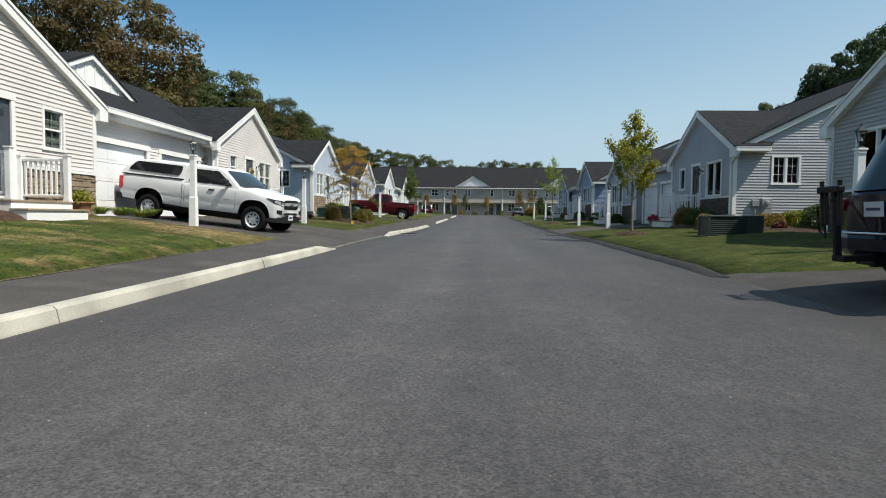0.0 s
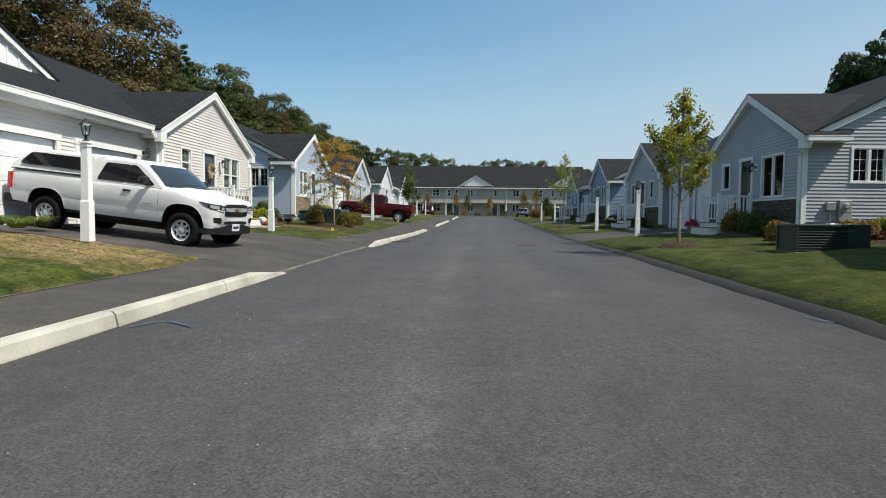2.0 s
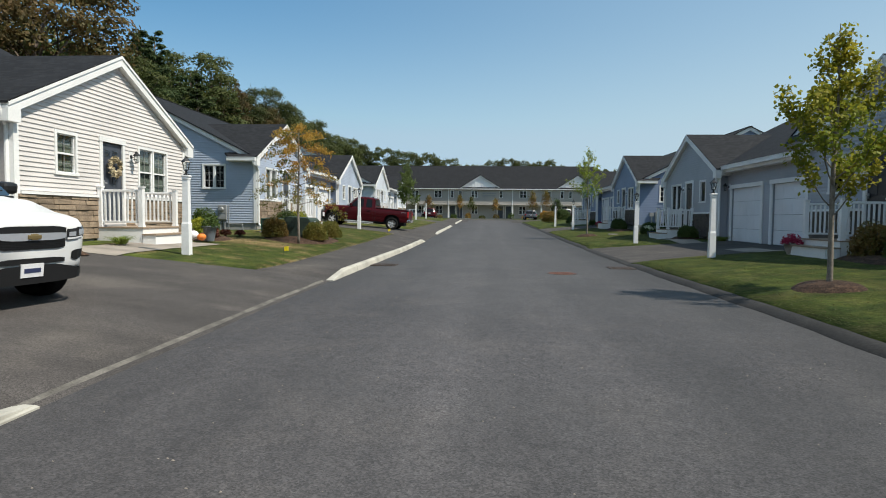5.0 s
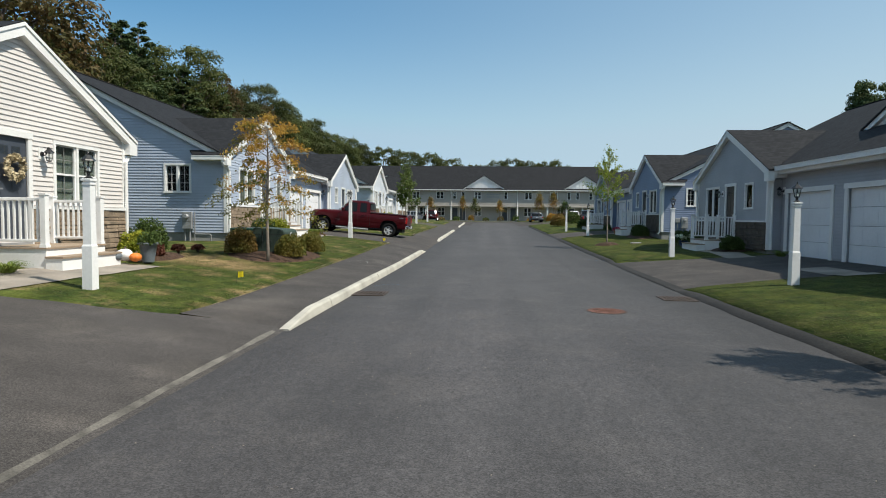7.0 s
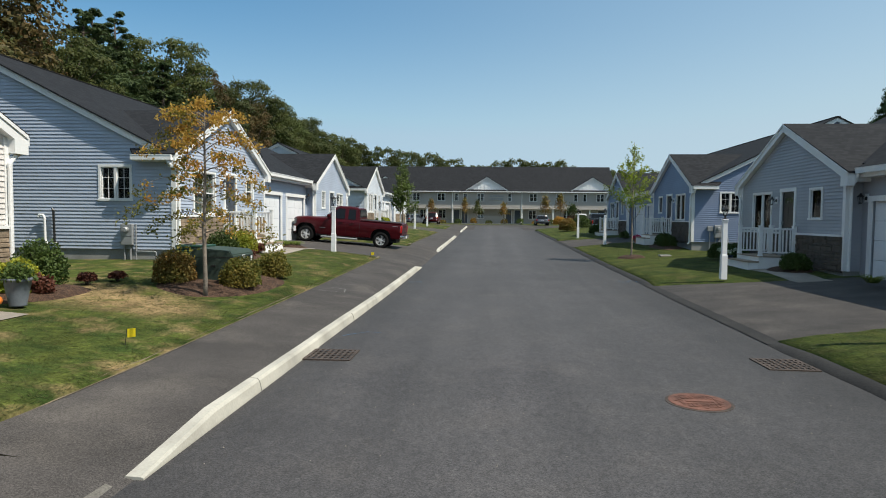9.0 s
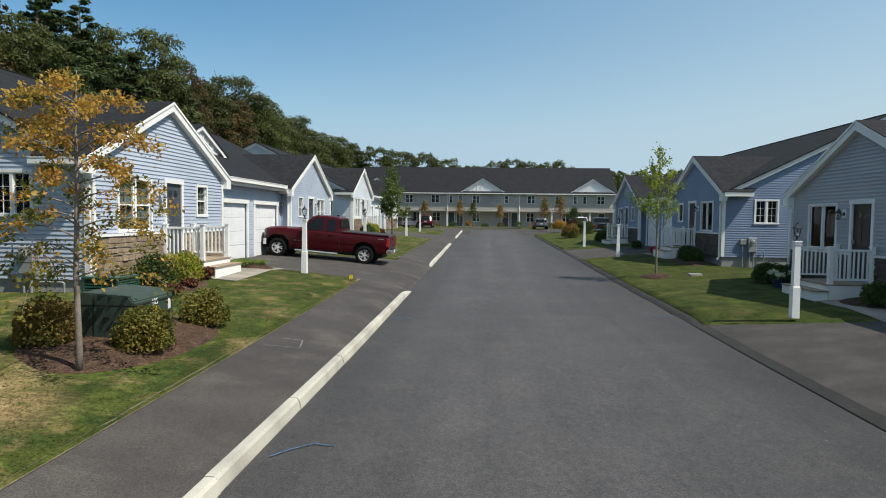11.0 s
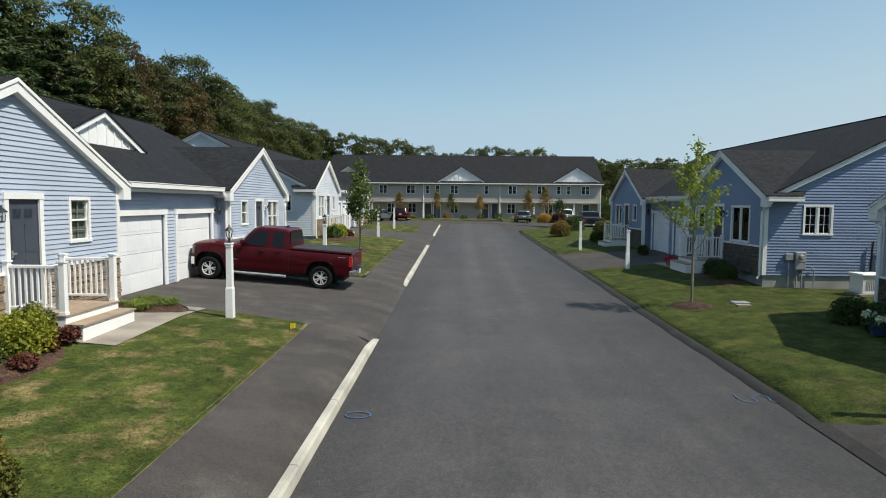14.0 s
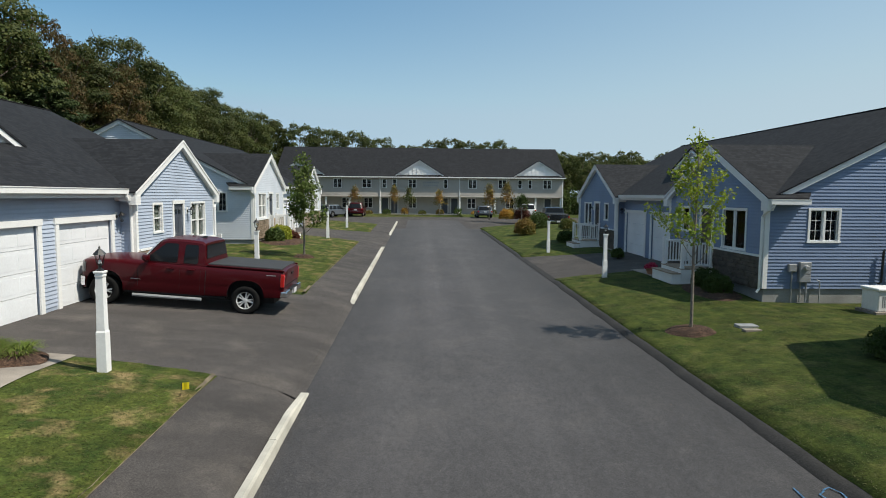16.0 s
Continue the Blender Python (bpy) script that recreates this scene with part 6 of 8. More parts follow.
        wrap("lower_intake", [(-.95, sill + .085, sill + .15), (-.55, sill + .085, sill + .15), (-.30, sill + .09, sill + .135)], PLASTIC, "", .012)
        wrap("front_bumper", [(-.95, sill - .14, sill + .075), (-.5, sill - .14, sill + .07), (-.15, sill - .13, sill + .03), (.02, sill - .12, sill - .0), (.14, sill - .12, sill - .01), (.34, sill - .11, sill - .01)], PLASTIC, "black lower bumper", .02)
        part("air_dam", boxes((nose - .5, nose - .16, -hw * .78, hw * .78, sill - .14, sill + .02), bevel=.03), PLASTIC, T)
        part("rear_bumper", boxes((tail - .12, tail + .10, -hw + .03, hw - .03, .53, .70), bevel=.03), PLASTIC, T)
        for sg in (-1, 1):
            q = flank(wins[0][0], belt - .37)
            part("name_badge", boxes((wins[0][0] - .22, wins[0][0] - .02, sg * q - .004, sg * q + .004, belt - .376, belt - .364)), GALV, T)
    part("licence_plate", boxes((nose + .012, nose + .03, -.15, .15, sill - .06, sill + .09)), PLATE, T)
    part("plate_bar", boxes((nose + .03, nose + .033, -.11, .11, sill - .01, sill + .04)), INK, T)
    part("rear_plate", boxes((tail - .13, tail - .11, -.15, .15, .55, .69)), PLATE, T)
    for sg in (-1, 1):
        part("tail_light", boxes((tail - .008, tail + .10, sg * (hw - .045) - .06, sg * (hw - .045) + .044, bed_z - .43, bed_z - .08), bevel=.02), TAIL, T, "red tail light")
    part("tailgate_line", boxes((tail - .006, tail + .01, -hw + .16, hw - .16, bed_z - .42, bed_z - .40)), PLASTIC, T)
    part("tailgate_handle", boxes((tail - .02, tail + .01, -.12, .12, bed_z - .16, bed_z - .10), bevel=.01), PLASTIC, T)
    if chrome:
        bm = bmesh.new()
        hexa(bm, [(rr + .25, -.03, Ht + .01), (rr + .42, -.03, Ht + .01), (rr + .42, .03, Ht + .01), (rr + .25, .03, Ht + .01), (rr + .22, -.012, Ht + .075), (rr + .28, -.012, Ht + .075), (rr + .28, .012, Ht + .075), (rr + .22, .012, Ht + .075)])
        part("aerial_fin", bm, BLACK, T)
    for sg in (-1, 1):
        for ax in (fa, ra):
            wheel("wheel", T, ax, sg * (hw - .135), wr, .25, sg, 5, rim, steel)
    return T


def suv(m, paint, label, L=4.8, Wd=1.9, Ht=1.75, rack=False):
    """A sport-utility car; x forward."""
    T = thing("parked_car", m, label, "car", "parked vehicles")
    hw, hl, wr = Wd / 2, L / 2, .38
    fa, ra = hl - .9, -hl + .98
    arch = wr * 1.17
    lower = [(hl, .6), (hl - .08, .40), (fa + arch, .36)]
    for k in range(1, 10):
        a = math.pi * k / 10
        lower.append((fa + arch * math.cos(a), .34 + arch * math.sin(a)))
    lower += [(fa - arch, .36), (ra + arch, .36)]
    for k in range(1, 10):
        a = math.pi * k / 10
        lower.append((ra + arch * math.cos(a), .34 + arch * math.sin(a)))
    bl = Ht * .60
    upper = [(-hl + .1, .42), (-hl, .62), (-hl + .05, bl), (-hl + .3, bl + .03), (hl - 1.5, bl), (hl - .35, bl - .10), (hl - .05, bl - .28)]
    base = lower + [(ra - arch, .40)] + upper

    def pull(y):
        # how far the ends draw in towards the corners
        k = abs(y) / hw
        return .04 * k * k + .24 * max(0.0, (k - .55) / .45) ** 2.2

    def ins(y):
        return [(x - math.copysign(pull(y) * min(1.0, max(0.0, (abs(x) - hl + .62) / .5)), x), z) for x, z in base]
    loft_body("body", [(f * hw, ins(f * hw)) for f in (-1, -.96, -.87, -.72, -.5, 0, .5, .72, .87, .96, 1)], paint, T)
    part("underbody", boxes((-hl + .3, hl - .3, -hw + .08, hw - .08, .28, .6), (fa - arch, fa + arch, -hw + .03, hw - .03, .34, .34 + arch), (ra - arch, ra + arch, -hw + .03, hw - .03, .34, .34 + arch)), PLASTIC, T)
    tw = hw - .2

    def y_of(z):
        return (hw - .04) + (tw - hw + .04) * max(0, (z - bl) / (Ht - bl))
    prof = [(hl - 1.35, bl - .02), (hl - 2.1, Ht - .06), (hl - 2.4, Ht), (-hl + .8, Ht - .02), (-hl + .45, Ht - .07), (-hl + .1, bl - .02)]
    bm = bmesh.new()
    rows = [[bm.verts.new((x + (pull(k * hw) * .8 if x < 0 else -pull(k * hw) * .5), k * y_of(z), z + (.03 * (1 - k * k) if z > bl else 0))) for x, z in prof] for k in (-1, -.93, -.8, -.5, 0, .5, .8, .93, 1)]
    for a, b in zip(rows, rows[1:]):
        for i in range(len(prof)):
            bm.faces.new([a[i], a[(i + 1) % len(prof)], b[(i + 1) % len(prof)], b[i]])
    bm.faces.new(rows[0][::-1])
    bm.faces.new(rows[-1])
    bmesh.ops.recalc_face_normals(bm, faces=bm.faces)
    part("cabin", bm, paint, T)
    g0, g1 = bl + .05, Ht - .12
    side_panels("side_window", [[(hl - 1.55, g0), (hl - 2.1, g1), (hl - 2.75, g1), (hl - 2.75, g0)], [(hl - 2.83, g0), (hl - 2.83, g1), (-hl + 1.25, g1), (-hl + 1.15, g0)], [(-hl + 1.05, g0), (-hl + 1.15, g1), (-hl + .62, g1), (-hl + .4, g0)]], y_of, T, CARGLASS2)
    bm = bmesh.new()
    k0, k1 = (g0 - bl) / (Ht - .07 - bl), (g1 - bl) / (Ht - .07 - bl)
    cols = [(bm.verts.new((-hl + .1 + .35 * k0 - .015 + pull(f * hw) * .8, f * y_of(g0), g0)), bm.verts.new((-hl + .1 + .35 * k1 - .015 + pull(f * hw) * .8, f * y_of(g1), g1))) for f in (-.88, -.7, -.4, 0, .4, .7, .88)]
    for (a, b), (c, d) in zip(cols, cols[1:]):
        bm.faces.new([a, c, d, b])
    part("rear_window", bm, CARGLASS2, T, smooth=True)
    bm = bmesh.new()
    bm.faces.new([bm.verts.new(p) for p in ((hl - 1.42 + .012, -.9 * y_of(bl + .06), bl + .06), (hl - 1.42 + .012, .9 * y_of(bl + .06), bl + .06), (hl - 2.04 + .012, .9 * y_of(Ht - .1), Ht - .1), (hl - 2.04 + .012, -.9 * y_of(Ht - .1), Ht - .1))])
    part("windscreen", bm, CARGLASS2, T)
    for sg in (-1, 1):
        part("tail_light", boxes((-hl + .075, -hl + .30, sg * (hw - .11) - .085, sg * (hw - .11) + .085, bl - .19, bl - .03), bevel=.035), TAIL, T, "red tail light")
        part("headlight", boxes((hl - .3, hl - .04, sg * (hw - .2) - .16, sg * (hw - .2) + .16, bl - .34, bl - .2), bevel=.03), HEAD, T, "clear headlight")
        part("door_mirror", boxes((hl - 1.75, hl - 1.55, sg * (hw + .08) - .1, sg * (hw + .08) + .1, bl + .02, bl + .17), bevel=.03), paint, T)
        for ax in (fa, ra):
            wheel("wheel", T, ax, sg * (hw - .12), wr, .24, sg, 5)
    part("rear_plate", boxes((-hl - .03, -hl - .015, -.16, .16, bl - .24, bl - .08)), PLATE, T)
    part("plate_bar", boxes((-hl - .034, -hl - .03, -.12, .12, bl - .175, bl - .145)), INK, T)
    bm = bmesh.new()
    tube(bm, [(-hl - .035 + pull(f * hw), f * hw, .69) for f in (-.93, -.8, -.6, -.3, 0, .3, .6, .8, .93)], [.012] * 9, 6)
    part("chrome_strip", bm, CHROME, T)
    bm = bmesh.new()
    pts = [(f, -hl - .04 + pull(f * hw)) for f in (-.97, -.9, -.75, -.5, 0, .5, .75, .9, .97)]
    rows = [[bm.verts.new(q) for q in ((x + .02, f * hw, .68), (x, f * hw, .63), (x, f * hw, .50), (x + .05, f * hw, .43), (x + .3, f * hw, .40), (x + .3, f * hw, .68))] for f, x in pts]
    for a, b in zip(rows, rows[1:]):
        for i in range(6):
            bm.faces.new([a[i], a[(i + 1) % 6], b[(i + 1) % 6], b[i]])
    bm.faces.new(rows[0][::-1])
    bm.faces.new(rows[-1])
    bmesh.ops.recalc_face_normals(bm, faces=bm.faces)
    part("rear_bumper", bm, paint, T)
    if rack:
        # hitch rack folded up behind the tailgate
        rx = -hl - .34
        R = part("hitch_rack", boxes((rx, -hl + .1, -.04, .04, .40, .47), (rx - .03, rx + .03, -.04, .20, .40, .47), (rx - .035, rx + .035, .10, .165, .40, 1.22), bevel=.012), RACKBLACK, T, "black folded hitch bike rack")
        part("rack_bar", boxes((rx - .05, rx + .03, .0, .43, 1.16, 1.235), bevel=.015), RACKBLACK, R)
        for yy, z0, z1 in ((.03, .80, 1.30), (.38, .78, 1.30), (.30, .80, 1.18)):
            part("rack_arm", boxes((rx - .03, rx + .01, yy - .018, yy + .018, z0, z1), bevel=.006), RACKBLACK, R)
        for yy in (.40, .52):
            bm = bmesh.new()
            tube(bm, [(rx, .36, .66), (rx + .02, yy, .73), (rx + .04, yy + .05, .90), (rx + .02, yy + .02, 1.0), (rx, .38, 1.02)], [.014] * 5, 6)
            part("wheel_hook", bm, RACKBLACK, R)
        part("tow_hitch", boxes((-hl - .06, -hl + .2, -.05, .05, .33, .42), bevel=.01), RACKBLACK, T)
    return T


BRIGHT = mat("bright_chrome_bar", (0.62, 0.65, 0.71), 0.2, 0.03, 5, 40, 0.02, 0, metal=0.55)
BADGE = mat("gold_badge", (0.30, 0.22, 0.10), 0.4, 0.05, 4, 30, 0.03, 0, metal=0.6)
CARGLASS2 = mat("dark_car_glass", (0.010, 0.011, 0.013), 0.05, 0.05, 1, 5, 0.02, 0, spec=0.22)
STEELW = mat("painted_steel_wheel", (0.56, 0.57, 0.59), 0.4, 0.05, 5, 40, 0.05, 0, metal=0.15)
SCREEN = mat("blue_tinted_windscreen", (0.018, 0.027, 0.034), 0.03, 0.2, 1.2, 5, 0.02, 0, spec=0.75, coat=0.15)

ALLOY = mat("bright_alloy_wheel", (0.72, 0.72, 0.73), 0.3, 0.05, 5, 40, 0.05, 0, metal=0.35)
pickup(pose(-7.82, 17.74, 0.52, 0, 5.8, -7), PWHITE, "white pickup truck with bed cap parked on the driveway", 2.37, -2.46, 1.89, 1.70, 1.70, -1.52, .365, (.46, .90), (1.20, .56, -.36, -.48), [(1.02, .50, .36, .36), (.33, .33, -.22, -.34)], True, (1.06, 1.20), 1.20, 1.25, .47, False, STEELW, True)
pickup(pose(-7.64, 49.22, 0.71, 0, -4.4, 180), PRED, "dark red pickup truck with black bed cover before garage", 2.80, -2.58, 2.03, 1.87, 2.11, -1.58, .385, (.49, .93), (1.12, .62, -.42, -.50), [(1.12, .58, .26, .24), (.08, .08, -.26, -.30)], False, (1.17, 1.25), 1.25, 1.24, .42, True, ALLOY, False)
suv(pose(6.74, 6.92, 0.20, 0, -4, 0), PBLUE, "dark blue sport-utility car with a folded hitch rack", 4.8, 1.94, 1.86, True)
pickup(pose(11.7, 91.2, 0.86, 0, 0, 89), PBLACK, "black pickup truck parked in the court", 2.80, -2.75, 2.0, 1.9, 1.98, -1.66, .39, (.48, .93), (1.10, .60, -.80, -.90), [(1.05, .55, .16, .14), (.0, .0, -.62, -.68)], False, (1.17, 1.25), 1.25, 1.24, .42, True, ALLOY, False)
suv(pose(12.0, 108.0, 1.15, 0, 0, 90), PWHITE, "white sport-utility car parked before the long building", 4.6, 1.85, 1.7)
suv(pose(6.7, 108.0, 1.14, 0, 0, 90), PGREY, "dark grey car parked before the long building", 4.7, 1.85, 1.45)
suv(pose(-11.6, 107.0, 1.12, 0, 0, 60), PGREY, "grey car parked before the long building", 4.7, 1.85, 1.5)
suv(pose(-9.0, 109.5, 1.15, 0, 0, 90), PRED, "red and white car parked before the long building", 4.6, 1.85, 1.7)
suv(pose(21.5, 107.5, 1.15, 0, 0, 20), PBLACK, "black car parked at the end of the court", 4.6, 1.85, 1.6)

# ---------------------------------------------------------------- the long two-storey building across the end
def townhouse():
    x0, x1, y0, z0 = -20.6, 18.75, 117.0, 1.3
    H = thing("apartment_building", pose(0, 0, 0), "long two-storey taupe apartment building with dark shingle roof", "building")
    sd = mat("taupe_far_siding", (0.45, 0.41, 0.375), 0.6, 0.06, .6, 20, .04, .1)
    st = mat("taupe_dark_siding", (0.43, 0.40, 0.365), 0.6, 0.06, .6, 20, .04, .1)
    dep, s1, eave = 13.0, 2.62, 5.15
    fu = front(y0)
    fl = front(y0 + 1.7)
    ups = [(-18.8, 1.2), (-15.6, 1.2), (-12.4, 1.2), (-8.42, 1.29), (-6.0, .63), (-4.58, .63), (-2.17, 1.15), (2.43, .6), (6.15, 1.22), (10.3, 1.22), (12.74, .62), (14.14, .58), (16.55, 1.21)]
    lows = [(-18.6, 1.3), (-15.4, 1.3), (-11.4, 1.3), (-8.35, 1.25), (-2.15, 1.15), (6.16, 1.24), (11.6, 1.2)]
    drs = [-6.0, -4.7, 2.35, 3.75, 13.4, 17.0]
    hu = [(c - w / 2 + .06, c + w / 2 - .06, s1 + .92 + z0, s1 + 2.06 + z0) for c, w in ups]
    wl = wall_core("wall", fu, x0, x1, z0 + s1 - .35, z0 + eave, hu, sd, H)
    courses(fu, lambda z: (x0, x1), [(c - w / 2, c + w / 2, s1 + .86 + z0, s1 + 2.12 + z0) for c, w in ups], z0 + s1 - .35, z0 + eave, sd, wl, step=.13, joined=True)
    hl = [(c - w / 2 + .06, c + w / 2 - .06, .75 + z0, 2.1 + z0) for c, w in lows] + [(c - .45, c + .45, z0, z0 + 2.1) for c in drs]
    wall_core("wall", fl, x0, x1, z0, z0 + s1 - .3, hl, st, H)
    for c, w in ups:
        window(fu, c - w / 2, c + w / 2, z0 + s1 + .86, z0 + s1 + 2.12, H, 2 if w > 1 else 1)
    for c, w in lows:
        window(fl, c - w / 2, c + w / 2, z0 + .69, z0 + 2.16, H, 2)
    for c in drs:
        d = part("door", mboxes(fl, (c - .45, c + .45, -.06, -.02, z0, z0 + 2.1)), DOORP, H)
        part("door_casing", mboxes(fl, (c - .55, c - .45, 0, .05, z0, z0 + 2.1), (c + .45, c + .55, 0, .05, z0, z0 + 2.1), (c - .55, c + .55, 0, .05, z0 + 2.1, z0 + 2.22)), WHITE, d)
    part("porch_ceiling", boxes((x0, x1, y0, y0 + 1.7, z0 + s1 - .35, z0 + s1 - .3)), WHITE, H)
    part("band", mboxes(fu, (x0, x1, 0, .04, z0 + s1 - .35, z0 + s1 - .22)), sd, H)
    sign = part("wall_sign", mboxes(fu, (-.9, 1.6, .02, .05, z0 + 3.58, z0 + 4.52)), sd, H, "taupe lettering board between the windows")
    for q in range(9):
        part("letter_bar", mboxes(fu, (-.72 + q * .25, -.54 + q * .25, .05, .07, z0 + 4.16, z0 + 4.40)), GALV, sign)
    for q in range(7):
        part("letter_bar", mboxes(fu, (-.62 + q * .29, -.42 + q * .29, .05, .07, z0 + 3.74, z0 + 3.98)), GALV, sign)
    for c in (-20.3, -14.0, -10.8, -6.6, 4.4, 9.3, 15.0, 18.5):
        part("column", boxes((c - .11, c + .11, y0 + .1, y0 + .32, z0, z0 + s1 - .35)), WHITE, H)
    part("foundation", boxes((x0, x1, y0 + 1.6, y0 + dep, z0 - 1.0, z0), (x0, x1, y0, y0 + 1.6, z0 - .5, z0 - .04)), FOUND, H)
    for ue, fe in ((x0, end_lo(x0)), (x1, end_hi(x1))):
        zr = z0 + eave
        wall_core("wall", fe, y0, y0 + dep, z0, zr, [], sd, H, [(y0, zr), (y0 + dep, zr), (y0 + dep / 2, zr + 4.05)])
        courses(fe, lambda z: (y0 + max(0, (z - zr) / 4.05 * dep / 2), y0 + dep - max(0, (z - zr) / 4.05 * dep / 2)), [], z0, zr + 4.05, sd, H, step=.13, joined=True)
        part("corner_board", mboxes(fe, (y0 - .03, y0 + .12, -.1, .03, z0, zr)), WHITE, H)
    bm = bmesh.new()
    zr = z0 + eave
    slab(bm, [(x0 - .3, y0 - .4, zr - .15), (x1 + .3, y0 - .4, zr - .15), (x1 + .3, y0 + dep / 2, zr + 4.3), (x0 - .3, y0 + dep / 2, zr + 4.3)], .15)
    slab(bm, [(x0 - .3, y0 + dep / 2, zr + 4.3), (x1 + .3, y0 + dep / 2, zr + 4.3), (x1 + .3, y0 + dep + .4, zr - .15), (x0 - .3, y0 + dep + .4, zr - .15)], .15)
    bmesh.ops.recalc_face_normals(bm, faces=bm.faces)
    part("roof", bm, ROOF_A, H, "long dark shingle roof")
    part("gutter", boxes((x0 - .3, x1 + .3, y0 - .52, y0 - .38, zr - .26, zr - .12), (x0 - .3, x1 + .3, y0 - .38, y0, zr - .28, zr - .22)), WHITE, H)
    for c in (-6.6, 4.35):
        bm = bmesh.new()
        tube(bm, [(c, y0 - .2, zr - .25), (c, y0 - .06, zr - .5), (c, y0 - .06, z0)], [.06] * 3, 6)
        part("downspout", bm, WHITE, H)
    for c in (-17.4, -1.18, 15.3):
        hw, zt = 3.2, zr + 2.05
        d = part("dormer", prism(bmesh.new(), [(c - hw, zr + .12), (c + hw, zr + .12), (c, zt)], y0 + .1, y0 + 4.0), VINYL, H, "white board-and-batten gable")
        bm = bmesh.new()
        k = .3
        while k < hw - .3:
            for s in (c - k, c + k):
                piece("batten", [front(y0 + .1)(*p) for p in boxv(s - .03, s + .03, 0, .05, zr + .12, zt - (zt - zr) * abs(s - c) / hw - .1)], BOXF, VINYL, d)
            k += .55
        bm = bmesh.new()
        fd = front(y0 + .1)
        board(bm, (c - hw - .2, zr + .08), (c, zt + .12), .2, .2, fd)
        board(bm, (c, zt + .12), (c + hw + .2, zr + .08), .2, .2, fd)
        bmesh.ops.recalc_face_normals(bm, faces=bm.faces)
        part("rake_board", bm, WHITE, d)
        bm = bmesh.new()
        slab(bm, [(c - hw - .25, y0 - .15, zr + .1), (c, y0 - .15, zt + .2), (c, y0 + 4.6, zt + .2), (c - hw - .25, y0 + .4, zr + .1)], .08)
        slab(bm, [(c, y0 - .15, zt + .2), (c + hw + .25, y0 - .15, zr + .1), (c + hw + .25, y0 + .4, zr + .1), (c, y0 + 4.6, zt + .2)], .08)
        bmesh.ops.recalc_face_normals(bm, faces=bm.faces)
        part("dormer_roof", bm, ROOF_B, d)
    return H


townhouse()

# ---------------------------------------------------------------- trees and shrubs
def limb(bm, start, direction, length, r0, rng, bend=.25, seg=6, steps=5):
    p, d = Vector(start), Vector(direction).normalized()
    path, rad = [p.copy()], [r0]
    for i in range(steps):
        d = (d + Vector(rng.normal(size=3) * bend) + Vector((0, 0, .06))).normalized()
        p = p + d * (length / steps)
        path.append(p.copy())
        rad.append(r0 * (1 - .85 * (i + 1) / steps))
    tube(bm, path, rad, seg)
    return path


def broadleaf(name, label, seed, ht, cr, material, trunk_r=.28, lobes=44, per=560, leaf=.125, crown0=.30, thin=1.0):
    """A spreading crown of rounded lobes at the ends of the limbs, with gaps of shade between them."""
    rng = np.random.default_rng(seed)
    T = thing(name, pose(0, 0, -400), label, "tree")
    bm = bmesh.new()
    base = ht * crown0
    lean = rng.normal(size=2) * .35
    path = [(0, 0, -.4), (0, 0, .3), (lean[0] * .4, lean[1] * .4, base), (lean[0], lean[1], ht * .62), (lean[0] * 1.4, lean[1] * 1.4, ht * .86)]
    tube(bm, path, [trunk_r * 1.35, trunk_r, trunk_r * .8, trunk_r * .5, trunk_r * .12], 8)
    cen, nor = [], []
    for i in range(lobes):
        k = (i + .5) / lobes
        # lobes over the dome, wide in the middle, few and low at the foot
        a = 2.399963 * i + rng.uniform(-.35, .35)
        zz = base + (ht - base) * (.10 + .84 * k ** .85) + rng.uniform(-.4, .4)
        rr = cr * math.sqrt(max(.02, 1 - abs((zz - base) / (ht - base) - .42) ** 1.9 / .42)) * rng.uniform(.62, 1.0)
        s = cr * rng.uniform(.20, .34) * (1.1 - .35 * k)
        c = np.array([lean[0] * k + math.cos(a) * (rr - s * .5), lean[1] * k + math.sin(a) * (rr - s * .5), min(zz, ht - s * .55)])
        if i % 2 == 0:
            z0 = base + (c[2] - base) * rng.uniform(.35, .7)
            m = (np.array([lean[0] * .8, lean[1] * .8, z0]) + c) / 2 + rng.normal(size=3) * .35
            tube(bm, [(lean[0] * .7, lean[1] * .7, z0), tuple(m), tuple(c), tuple(c + (c - m) * .25 + np.array([0, 0, s * .3]))], [trunk_r * .32, trunk_r * .2, trunk_r * .10, .02], 5, caps=False)
        n = int(per * (s / (cr * .27)) ** 2 * thin)
        u = unit(n, rng)
        u[:, 2] = np.where(u[:, 2] < -.35, -u[:, 2] * .6, u[:, 2])
        ph = rng.uniform(0, 6.28, 3)
        lump = 1 + .16 * np.sin(u[:, 0] * 5 + ph[0]) * np.sin(u[:, 1] * 5 + ph[1]) + .10 * np.sin(u[:, 2] * 9 + ph[2] + u[:, 0] * 6)
        d = u * (s * lump * rng.uniform(.66, 1.06, n) ** .7)[:, None]
        d[:, 2] *= .74
        cen.append(c + d)
        nor.append(u)
    part("trunk", bm, BARK, T, smooth=True)
    cen, u = np.concatenate(cen), np.concatenate(nor)
    n = len(cen)
    nm = u + unit(n, rng) * .75 + np.array([0, 0, .25])
    nm /= np.linalg.norm(nm, axis=1)[:, None]
    up = unit(n, rng)
    up -= nm * np.sum(up * nm, 1)[:, None]
    up /= np.linalg.norm(up, axis=1)[:, None] + 1e-9
    sz = leaf * rng.uniform(.6, 1.3, n)
    quads_mesh("crown", cen, nm, up, sz * .62, sz, material, T, True)
    return T


